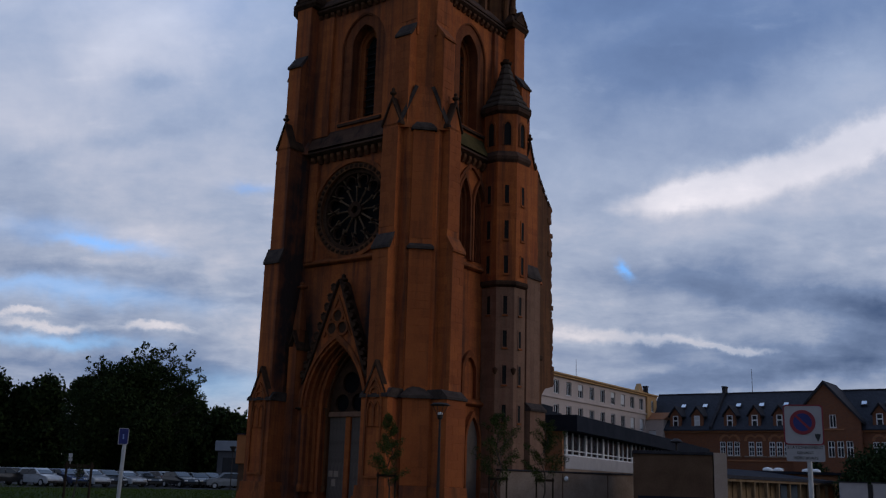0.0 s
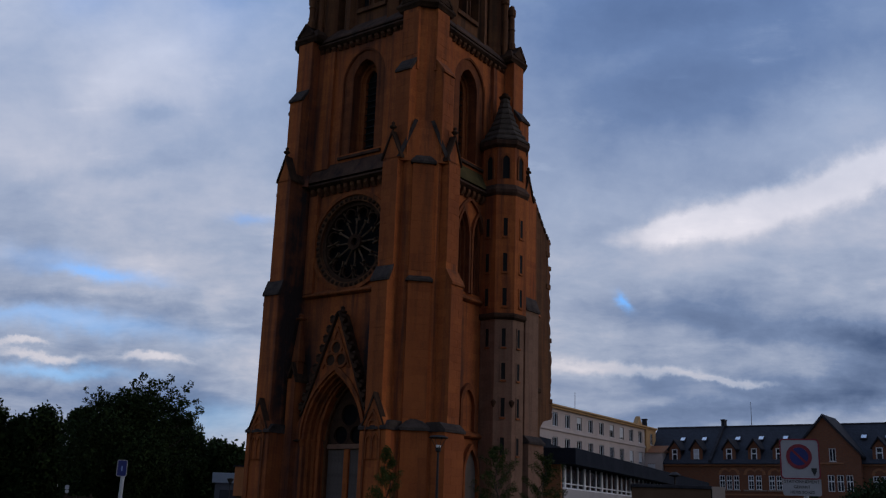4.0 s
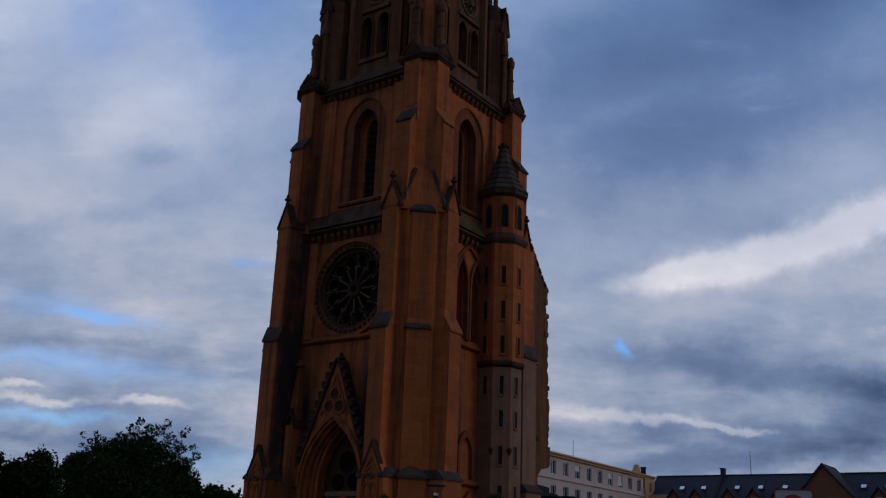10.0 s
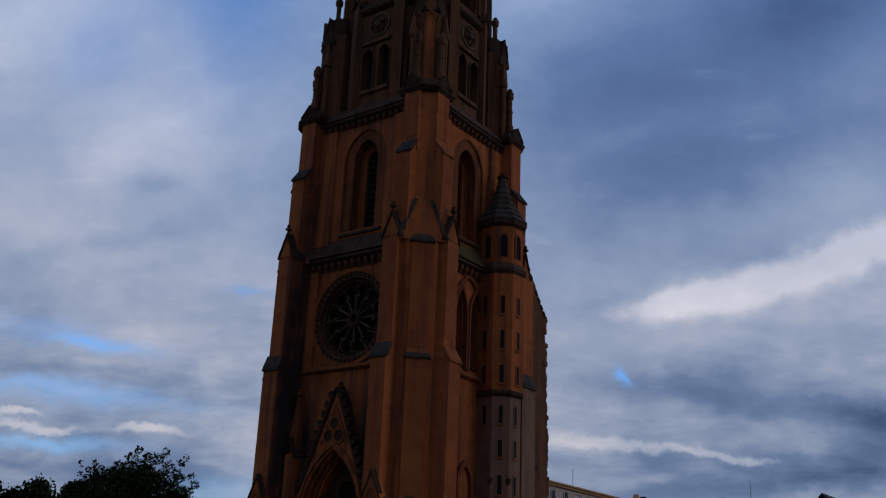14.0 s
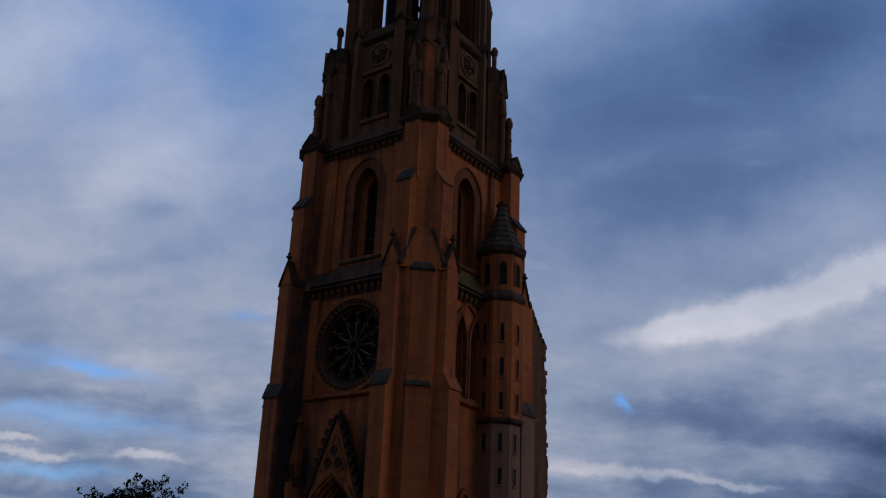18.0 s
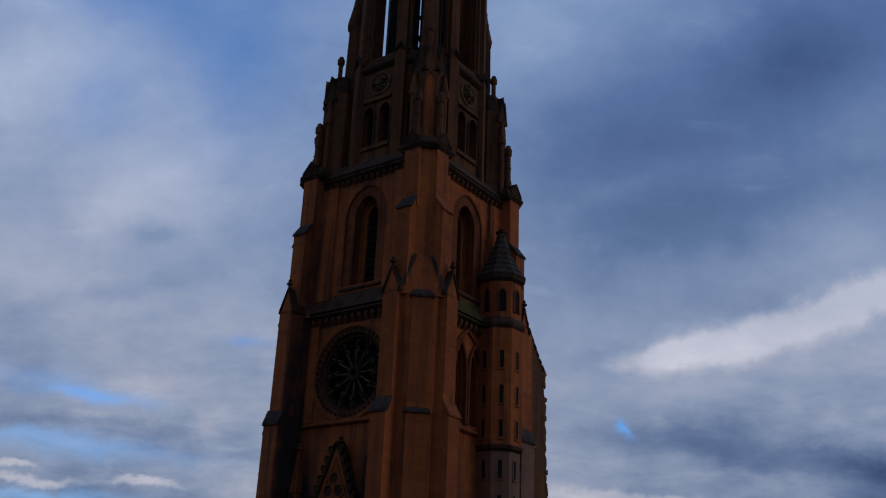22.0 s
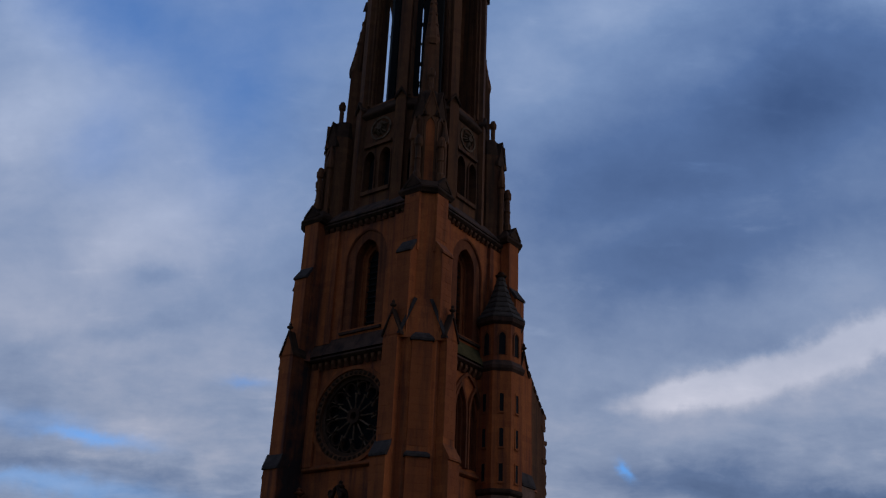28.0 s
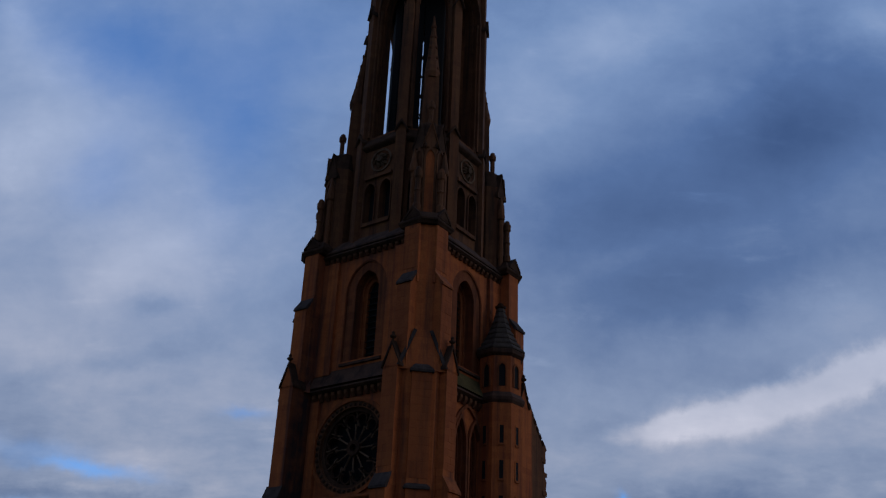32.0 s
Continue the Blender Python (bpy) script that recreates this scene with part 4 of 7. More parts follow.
    for side in (0, 1):
        MM = M @ (MIRROR if side else Matrix())
        MP = MM @ Matrix.Translation((-0.12, 0.16, 0)) if k == 1 else MM
        bm = fresh()
        gablet(bm, 3.4, 4.55, 5.34, 28.9, 29.7, 4.4, 0.06, 0.1)
        prism(bm, [(3.45, -5.36), (4.5, -5.36), (4.5, -4.4), (3.45, -4.4)], 28.85, 29.55, [(3.95, -5.36), (4.0, -5.36), (4.0, -4.4), (3.95, -4.4)])
        part("crown_gablet", turned(bm, MM), STONE_DARK, tower)
        # thin free pinnacle
        bm = fresh()
        prism(bm, ngon(3.95, -4.95, 0.2, 8), 29.6, 32.0, ngon(3.95, -4.95, 0.17, 8))
        lathe(bm, [(0.16, 31.75), (0.25, 31.85), (0.27, 32.25), (0.2, 32.3), (0.17, 32.5), (0.08, 32.58)], 8, (3.95, -4.95))
        lathe(bm, [(0.26, 29.5), (0.26, 29.9), (0.18, 30.1)], 8, (3.95, -4.95))
        lathe(bm, [(0.17, 30.8), (0.24, 30.9), (0.17, 31.02)], 8, (3.95, -4.95))
        part("pinnacle", turned(bm, MP), STONE_HIGH, tower)

# ---- lantern: an octagon over the bell stage
OCT = 4.0
JAMB = 2.75       # inner edge of the upper openings


def octa(ap, turn=22.5):
    return ngon(0, 0, ap / math.cos(radians(22.5)), 8, turn)


for j in range(8):
    M = Matrix.Rotation(radians(45 * j), 4, "Z")
    h = OCT * math.tan(radians(22.5))
    bm = fresh()
    wins = [arch(c, 0.86, 30.3, 32.6, 33.2, 5) for c in (-0.62, 0.66)]
    plate(bm, rect(-h, h, 28.4, 36.4), wins, -OCT, -3.45)
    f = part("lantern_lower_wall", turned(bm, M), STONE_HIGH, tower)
    for cx in (-0.62, 0.66):
        bm = fresh()
        strip(bm, arch(cx, 1.0, 30.3, 32.6, 33.32, 5), arch(cx, 0.86, 30.3, 32.6, 33.2, 5), -OCT - 0.12, -OCT + 0.02)
        part("window_surround", turned(bm, M), STONE_HIGH, f)
        # near-black sheet in place of the unlit room behind
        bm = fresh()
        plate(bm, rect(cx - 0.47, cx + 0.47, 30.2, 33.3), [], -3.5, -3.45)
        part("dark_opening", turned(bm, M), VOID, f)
    bm = fresh()
    box(bm, -1.1, 1.1, -OCT - 0.2, -OCT, 33.5, 33.72)
    part("band", turned(bm, M), STONE_HIGH, f)
    bm = fresh()
    box(bm, -1.1, 1.1, -OCT - 0.16, -OCT, 30.1, 30.36)
    part("band", turned(bm, M), STONE_HIGH, f)
    if j % 2 == 0:
        # carved foliage panel: a boss with uneven leaves in a shallow ring
        rj = random.Random(200 + j)
        bm = fresh()
        plate(bm, circle(0.1, 34.78, 0.84, 24), [circle(0.1, 34.78, 0.72, 24)], -OCT - 0.08, -OCT + 0.01)
        for i in range(11):
            t = radians(360 * i / 11 + rj.uniform(-12, 12))
            r0, r1, w = 0.2, rj.uniform(0.5, 0.7), rj.uniform(0.1, 0.17)
            tip = (0.1 + r1 * math.cos(t), 34.78 + r1 * math.sin(t))
            foot = (0.1 + r0 * math.cos(t), 34.78 + r0 * math.sin(t))
            mid = ((tip[0] + foot[0]) / 2, (tip[1] + foot[1]) / 2)
            side = (-math.sin(t) * w, math.cos(t) * w)
            leaf = fresh()
            loft(leaf, [[(foot[0], -OCT, foot[1]), (mid[0] + side[0], -OCT, mid[1] + side[1]), (tip[0], -OCT, tip[1]), (mid[0] - side[0], -OCT, mid[1] - side[1])],
                      [(foot[0], -OCT - 0.22, foot[1]), (mid[0] + side[0] * 0.4, -OCT - 0.2, mid[1] + side[1] * 0.4), (tip[0], -OCT - 0.08, tip[1]), (mid[0] - side[0] * 0.4, -OCT - 0.2, mid[1] - side[1] * 0.4)]])
            part("carved_leaf", turned(leaf, M), STONE_CARVED, f)
        plate(bm, circle(0.1, 34.78, 0.2, 10), [], -OCT - 0.26, -OCT + 0.01)
        part("carved_roundel", turned(bm, M), STONE_CARVED, f, "carved stone foliage roundel")
    # projecting string with a sloping top that closes the lower storey
    bm = fresh()
    prof = [(-OCT, 35.75), (-OCT - 0.16, 35.85), (-OCT - 0.28, 35.98), (-OCT - 0.28, 36.1), (-OCT + 0.1, 36.75), (-OCT + 0.3, 36.75), (-OCT + 0.3, 35.75)]
    loft(bm, [[(x, y, z) for y, z in prof] for x in (-h + 0.1, h - 0.1)])
    part("string_course", turned(bm, M), STONE_DARK, f)
    # upper lantern: one tall lancet a side, with deep splayed jambs
    bm = fresh()
    plate(bm, rect(-h + 0.02, h - 0.02, 36.4, 53.2), [arch(0, 2.24, 36.9, 47.6, 50.6, 7)], -OCT + 0.12, -3.45)
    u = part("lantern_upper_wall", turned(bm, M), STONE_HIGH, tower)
    bm = fresh()
    strip(bm, arch(0, 2.24, 36.9, 47.6, 50.6, 7), arch(0, 2.02, 36.9, 47.6, 50.35, 7), -3.46, -JAMB)
    part("deep_jamb", turned(bm, M), STONE_HIGH, u)
    bm = fresh()
    strip(bm, arch(0, 2.56, 36.9, 47.6, 51.0, 7), arch(0, 2.24, 36.9, 47.6, 50.6, 7), -OCT - 0.04, -OCT + 0.15)
    part("arch_order", turned(bm, M), STONE_HIGH, u)
    for sx in (-1, 1):      # slim shafts on the jambs
        bm = fresh()
        lathe(bm, [(0.14, 36.75), (0.14, 37.1), (0.085, 37.25), (0.08, 47.2), (0.13, 47.35), (0.15, 47.6)], 7, (sx * 1.08, -OCT + 0.2))
        part("jamb_shaft", turned(bm, M), STONE_HIGH, u)
    # ribs on the angles
    R = OCT / math.cos(radians(22.5))
    V = M @ Matrix.Rotation(radians(22.5), 4, "Z")
    bm = fresh()
    for z0, z1, ra, w in ((28.4, 36.5, R + 0.24, 0.34), (36.5, 47.2, R + 0.16, 0.30), (47.2, 53.2, R + 0.1, 0.27)):
        prism(bm, [(-w, -ra), (w, -ra), (w, -R + 0.5), (-w, -R + 0.5)], z0, z1)
    part("angle_rib", turned(bm, V), STONE_HIGH, tower)
    bm = fresh()
    gablet(bm, -0.34, 0.34, R + 0.26, 36.5, 37.3, R - 0.1, 0.08, 0.1)
    part("rib_cap", turned(bm, V), STONE_DARK, tower)
    bm = fresh()
    gablet(bm, -0.3, 0.3, R + 0.22, 47.2, 48.3, R - 0.1, 0.1, 0.1)
    part("rib_cap", turned(bm, V), STONE_DARK, tower)
bm = fresh()
prism(bm, octa(3.4), 28.5, 28.9)
prism(bm, octa(3.35), 36.2, 36.6)
part("lantern_floor", bm, STONE_DARK, tower)
bm = fresh()
loft(bm, [[(x, y, z) for x, y in octa(ap)] for ap, z in ((4.0, 53.0), (4.4, 53.3), (4.4, 53.7), (0.3, 56.5))])
part("lantern_roof", bm, STONE_DARK, tower)
for j in range(8):      # slotted bell shaft inside the lantern, near-black for the unlit depth
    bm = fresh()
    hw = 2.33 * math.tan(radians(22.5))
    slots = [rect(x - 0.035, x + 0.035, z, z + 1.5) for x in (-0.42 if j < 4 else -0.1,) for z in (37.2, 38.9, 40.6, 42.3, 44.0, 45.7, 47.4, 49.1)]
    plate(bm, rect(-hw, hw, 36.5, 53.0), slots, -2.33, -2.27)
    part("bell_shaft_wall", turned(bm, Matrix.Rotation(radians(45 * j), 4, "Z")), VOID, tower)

# ---- corner tabernacles on the crown, each leaning back to the lantern
for k in range(4):
    D = quarter(k) @ Matrix.Rotation(radians(45), 4, "Z") @ Matrix.Translation((0, 0.14 if k == 1 else 0, 0))
    bm = fresh()
    prism(bm, ngon(0, -5.12, 0.98, 8), 28.9, 35.0)
    tab = part("corner_tabernacle", turned(bm, D), STONE_HIGH, tower, "sooty stone tabernacle with gabled niches")
    for j in (-1, 0, 1):
        F = D @ Matrix.Translation((0, -5.12, 0)) @ Matrix.Rotation(radians(45 * j), 4, "Z")
        bm = fresh()
        strip(bm, arch(0, 0.78, 29.6, 33.4, 34.3, 5), arch(0, 0.54, 29.6, 33.4, 34.05, 5), -1.0, -0.82)
        part("niche_arch", turned(bm, F), STONE_HIGH, tab)
        bm = fresh()
        plate(bm, arch(0, 0.56, 29.6, 33.4, 34.08, 5), [], -0.93, -0.88)
        part("niche_back", turned(bm, F), STONE if j == 0 else STONE_HIGH, tab)
        bm = fresh()
        plate(bm, [(-0.46, 34.2), (0.46, 34.2), (0, 36.0)], [], -0.99, -0.45)
        gablet(bm, -0.46, 0.46, 0.99, 34.3, 36.2, 0.4, 0.06, 0.1)
        part("niche_gable", turned(bm, F), STONE_DARK if j else STONE_HIGH, tab)
    bm = fresh()
    prism(bm, ngon(0, -5.12, 0.95, 8), 35.0, 36.3, ngon(0, -5.0, 0.7, 8))
    part("tabernacle_roof", turned(bm, D), STONE_DARK, tab)
    for sx in (-1, 1):
        bm = fresh()
        prism(bm, ngon(sx * 0.95, -5.75, 0.17, 8), 29.0, 32.6)
        lathe(bm, [(0.17, 32.4), (0.27, 32.5), (0.27, 32.8), (0.04, 34.2)], 8, (sx * 0.95, -5.75))
        part("side_shaft", turned(bm, D), STONE_HIGH, tab)
    bm = fresh()
    prism(bm, ngon(0, -5.3, 0.16, 8), 35.9, 37.9)
    lathe(bm, [(0.15, 37.5), (0.24, 37.62), (0.25, 37.95), (0.18, 38.0), (0.16, 38.15), (0.08, 38.22)], 8, (0, -5.3))
    part("pinnacle", turned(bm, D), STONE_HIGH, tower)
    # leaning spirelet against the lantern's canted side
    bm = fresh()
    prism(bm, [(-0.55, -5.0), (0.55, -5.0), (0.55, -4.0), (-0.55, -4.0)], 34.5, 40.6, [(-0.45, -4.92), (0.45, -4.92), (0.45, -4.0), (-0.45, -4.0)])
    spl = part("spirelet_base", turned(bm, D), STONE_HIGH, tower)
    bm = fresh()
    loft(bm, [[(x, y, z) for x, y in ngon(0, cy, r, 8)] for r, cy, z in ((0.48, -4.58, 40.4), (0.54, -4.58, 40.8), (0.40, -4.48, 42.0), (0.05, -4.22, 46.0))])
    part("spirelet", turned(bm, D), STONE_HIGH, spl)
    crk = None
    for i in range(5):
        for j in range(4):
            z = 41.1 + i * 0.95
            s = (46.0 - z) / 5.4
            t = radians(45 + 90 * j)
            m = D @ Matrix.Translation((0.48 * s * math.cos(t), -4.52 + 0.05 * i + 0.48 * s * math.sin(t), z))
            if crk is None:
                bm = fresh()
                lathe(bm, [(0.03, -0.1), (0.12, 0.0), (0.1, 0.14), (0.02, 0.2)], 6)
                crk = part("crocket", bm, STONE_HIGH, spl, at=m).data
            else:
                mesh_part("crocket", crk, STONE_HIGH, spl, at=m)

# ---- portal
bm = fresh()
plate(bm, [(-2.55, 0), (2.55, 0), (2.55, 6.0), (2.1, 6.5), (0, 11.6), (-2.1, 6.5), (-2.55, 6.0)], [arch(0, 4.25, 0.02, 5.05, 8.6, 10)], -5.25, -4.55)
portal = part("portal_gable", bm, STONE, tower, "gabled stone portal with stepped pointed arch")
ow, od, ot = (4.27, 3.95, 3.62, 3.3, 3.0, 2.7), (5.28, 5.02, 4.74, 4.46, 4.2, 3.9), (8.62, 8.48, 8.32, 8.16, 8.02, 7.9)
# inner orders and shafts get darker stone: the arch's shade in their colour
for i in range(5):
    bm = fresh()
    strip(bm, arch(0, ow[i], 1.0, 5.05, ot[i], 10), arch(0, ow[i + 1], 1.0, 5.05, ot[i + 1], 10), -od[i], -od[i + 1])
    part("arch_order", bm, (STONE, STONE_TRIM, STONE_TRIM, STONE_HIGH, STONE_HIGH)[i], portal)
    for s in (-1, 1):
        bm = fresh()
        lathe(bm, [(0.17, 0.8), (0.17, 1.1), (0.1, 1.25), (0.095, 4.7), (0.13, 4.75), (0.18, 5.05), (0.2, 5.12)], 8, (s * (ow[i] / 2 - 0.03), -od[i] + 0.05))
        part("jamb_shaft", bm, STONE_TRIM if i < 3 else STONE_HIGH, portal)
bm = fresh()
strip(bm, arch(0, 4.5, 5.0, 5.05, 8.9, 10), arch(0, 4.27, 5.0, 5.05, 8.62, 10), -5.4, -5.2)
part("hood_mould", bm, STONE_TRIM, portal)
for s in (-1, 1):
    bm = fresh()      # steep coping
    loft(bm, [[(s * 2.3, -5.4, 6.3), (s * 2.05, -5.4, 6.6), (s * 2.05, -4.6, 6.6), (s * 2.3, -4.6, 6.3)], [(s * 0.16, -5.4, 11.62), (0, -5.4, 11.76), (0, -4.6, 11.76), (s * 0.16, -4.6, 11.62)]])
    part("coping", bm, STONE_DARK, portal, "dark crocketed coping")
    crk = None
    for i in range(10):
        f = (i + 0.6) / 10.4
        m = pose(s * (2.32 - 2.16 * f), -5.3, 6.42 + 5.25 * f, 0, s * 23, 0)
        if crk is None:
            bm = fresh()
            box(bm, -0.16, 0.16, -0.11, 0.2, -0.06, 0.14)
            lathe(bm, [(0.08, 0.1), (0.18, 0.22), (0.05, 0.34)], 6)
            crk = part("crocket", bm, STONE_DARK, portal, at=m).data
        else:
            mesh_part("crocket", crk, STONE_DARK, portal, at=m)
    bm = fresh()      # shaft and pinnacle beside the portal
    prism(bm, [(s * 2.55, -5.62), (s * 3.1, -5.62), (s * 3.1, -4.55), (s * 2.55, -4.55)], 0, 8.3)
    prism(bm, [(s * 2.45, -5.72), (s * 3.2, -5.72), (s * 3.2, -4.55), (s * 2.45, -4.55)], 0, 1.1)
    shaft = part("portal_buttress", bm, STONE, portal)
    bm = fresh()
    gablet(bm, min(s * 2.55, s * 3.1), max(s * 2.55, s * 3.1), 5.62, 8.2, 9.2, 4.6, 0.06, 0.1)
    part("gablet", bm, STONE_DARK, shaft)
    bm = fresh()
    loft(bm, [[(x, y, z) for x, y in ngon(s * 2.82, -5.2, r, 4, 45)] for r, z in ((0.30, 8.3), (0.30, 9.2), (0.36, 9.25), (0.36, 9.35), (0.10, 11.4))])
    finial(bm, s * 2.82, -5.2, 11.4, 1.6)
    part("pinnacle", bm, STONE_SPLAY, shaft)
bm = fresh()
finial(bm, 0, -5.0, 11.6, 1.3)
part("finial", bm, STONE_DARK, portal)
bm = fresh()      # trefoil sunk in the gable
for x, z in ((0, 9.82), (-0.36, 9.17), (0.36, 9.17)):
    plate(bm, circle(x, z, 0.42, 18), [circle(x, z, 0.3, 18)], -5.36, -5.22)
part("trefoil_ring", bm, STONE_TRIM, portal)
for x, z in ((0, 9.82), (-0.36, 9.17), (0.36, 9.17)):
    bm = fresh()
    plate(bm, circle(x, z, 0.31, 18), [], -5.268, -5.22)
    part("trefoil_eye", bm, STONE_DARK, portal)
bm = fresh()
strip(bm, [(-0.98, 8.75), (0, 10.95), (0.98, 8.75)], [(-0.88, 8.75), (0, 10.72), (0.88, 8.75)], -5.34, -5.22)
part("gable_moulding", bm, STONE_TRIM, portal)
string_course("portal_string", -3.1, -2.12, 4.95, 4.95, 5.12, 0, 0.5, 0.08, STONE_DARK)
# tympanum, lintel and doors
bm = fresh()
plate(bm, arch(0, 2.72, 4.8, 5.05, 7.95, 8), [circle(-0.56, 5.4, 0.46, 16), circle(0.56, 5.4, 0.46, 16), circle(0, 6.45, 0.56, 18)], -3.98, -3.84)
part("tympanum_tracery", bm, STONE_DARK, portal)
bm = fresh()
plate(bm, arch(0, 2.72, 4.8, 5.05, 7.95, 8), [], -3.8, -3.76)
part("tympanum_glazing", bm, LEAD_GLASS, portal)
bm = fresh()
box(bm, -1.42, 1.42, -4.12, -3.8, 4.66, 4.93, bevel=0.03)
part("lintel", bm, STONE_GREY, portal, "pale stone lintel")
bm = fresh()
box(bm, -0.17, 0.17, -4.1, -3.8, 0.3, 4.66, bevel=0.03)
part("central_post", bm, STONE, portal)
for s in (-1, 1):
    bm = fresh()
    box(bm, min(s * 0.13, s * 1.38), max(s * 0.13, s * 1.38), -3.94, -3.84, 0.3, 4.66)
    door = part("door_leaf", bm, DOOR_GREY, portal, "plain grey painted door leaf")
    board = None
    for i in range(5):
        m = pose(s * (0.25 + i * 0.25), -3.945, 2.35)
        if board is None:
            bm = fresh()
            box(bm, -0.123, 0.123, -0.02, 0.01, -2.0, 2.28, bevel=0.003)
            board = part("plank", bm, DOOR_GREY, door, at=m).data
        else:
            mesh_part("plank", board, DOOR_GREY, door, at=m)
for x, z, w, h in ((-1.12, 1.75, 0.3, 0.3), (-0.74, 1.75, 0.3, 0.3), (-0.9, 1.3, 0.26, 0.36)):
    bm = fresh()
    box(bm, x - w / 2, x + w / 2, -3.985, -3.968, z - h / 2, z + h / 2)
    part("notice", bm, PAPER, portal, "faded paper notice")
bm = fresh()
for i in range(2):
    box(bm, -2.0 - 0.3 * (1 - i), 2.0 + 0.3 * (1 - i), -5.6 - 0.35 * (1 - i), -3.8, 0.15 * i, 0.15 * i + 0.15)
part("doorstep", bm, STONE_GREY, portal)

# ---- stair turret
TA = (5.25, 2.45)      # plan place beside the stair-side wall (x, y)
turret = None


TURN = 17.0


def turret_ring(name, rz, mat, label="", turn=TURN):
    bm = fresh()
    loft(bm, [[(x, y, z) for x, y in ngon(*TA, r, 8, turn)] for r, z in rz])
    return part(name, bm, mat, turret or tower, label)


turret = turret_ring("stair_turret", [(1.52, 0), (1.52, 1.0), (1.33, 1.25), (1.31, 7.2), (1.31, 12.1)], STONE_GREY, "octagonal stone stair turret with arrow slits")
turret_ring("turret_string", [(1.32, 12.0), (1.47, 12.12), (1.47, 12.24), (1.42, 12.36)], STONE_DARK)
turret_ring("turret_upper", [(1.42, 12.2), (1.44, 19.2)], STONE)
turret_ring("turret_cornice", [(1.44, 19.15), (1.56, 19.32), (1.58, 19.5), (1.33, 19.85)], WEATHERED)
turret_ring("turret_head", [(1.32, 19.8), (1.32, 22.3)], STONE)
turret_ring("turret_eave", [(1.34, 22.1), (1.54, 22.25), (1.58, 22.46), (1.4, 22.6)], WEATHERED)
SPIRE = (1.52, 1.25, 1.01, 0.81, 0.64, 0.50, 0.38, 0.27, 0.17)
for i in range(8):
    z = 22.5 + i * 0.40
    turret_ring("roof_course", [(SPIRE[i] - 0.03, z - 0.02), (SPIRE[i] + 0.06, z + 0.03), (SPIRE[i] + 0.04, z + 0.13), (SPIRE[i + 1] + 0.0, z + 0.45)], ROOF_STONE, "grey course of roof stones")
bm = fresh()
finial(bm, *TA, 25.5, 2.0)
part("finial", bm, STONE_DARK, turret)


def turret_opening(face, r, z0, z1, w, mat, name):
    """A slit on one side of the turret, with a stone surround."""
    ang = radians(TURN + 22.5 + 45 * face)
    ap = r * math.cos(radians(22.5))
    m = Matrix.Translation((*TA, 0)) @ Matrix.Rotation(ang + math.pi / 2, 4, "Z")
    bm = fresh()
    plate(bm, rect(-w / 2 - 0.06, w / 2 + 0.06, z0 - 0.06, z1 + 0.06), [rect(-w / 2, w / 2, z0, z1)], -ap - 0.03, -ap + 0.05)
    s = part(name, turned(bm, m), mat, turret)
    # near-black sheet on the solid wall, for the slit's unlit depth
    bm = fresh()
    plate(bm, rect(-w / 2, w / 2, z0, z1), [], -ap - 0.012, -ap + 0.04)
    part("dark_opening", turned(bm, m), VOID, s)
    bm = fresh()
    box(bm, -w / 2 - 0.05, w / 2 + 0.05, -ap - 0.07, -ap, z0 - 0.12, z0 - 0.04)
    part("sill", turned(bm, m), STONE_TRIM, s)


for face in (5, 6, 7):
    for z0, z1 in ((16.75, 17.8), (14.7, 15.75), (12.75, 13.75)):
        turret_opening(face, 1.44, z0, z1, 0.24, STONE, "arrow_slit")
    for z0, z1 in ((10.5, 11.5), (8.7, 9.6), (6.7, 7.7), (4.7, 5.6)):
        if face == 5 and z0 < 10:
            continue
        turret_opening(face, 1.315, z0, z1, 0.22, STONE_GREY, "arrow_slit")
for face in range(8):
    ang = radians(TURN + 22.5 + 45 * face)
    ap = 1.32 * math.cos(radians(22.5))
    m = Matrix.Translation((*TA, 0)) @ Matrix.Rotation(ang + math.pi / 2, 4, "Z")
    bm = fresh()
    strip(bm, arch(0, 0.6, 20.2, 21.3, 21.75, 5), arch(0, 0.4, 20.2, 21.3, 21.6, 5), -ap - 0.07, -ap + 0.02)
    s = part("arcade_arch", turned(bm, m), STONE_TRIM, turret)
    # near-black sheet paints the arcade opening's dark inside
    bm = fresh()
    plate(bm, arch(0, 0.4, 20.2, 21.3, 21.6, 5), [], -ap - 0.012, -ap + 0.02)
    part("dark_opening", turned(bm, m), VOID, s)
for face in (6,):      # corbel stones part way up
    for sgn in (-0.5, 0.5):
        ang = radians(TURN + 22.5 + 45 * (face + sgn))
        bm = fresh()
        lathe(bm, [(0.04, 7.2), (0.12, 7.35), (0.16, 7.5), (0.06, 7.6)], 8, (TA[0] + 1.3 * math.cos(ang), TA[1] + 1.3 * math.sin(ang)))
        part("corbel_stone", bm, STONE_DARK, turret)
bm = fresh()
plate(bm, arch(0, 0.9, 0.3, 1.6, 2.1), [], -1.43, -1.38)
part("turret_door", turned(bm, Matrix.Translation((*TA, 0)) @ Matrix.Rotation(radians(TURN + 22.5 + 45 * 6) + math.pi / 2, 4, "Z")), CLAD, turret)

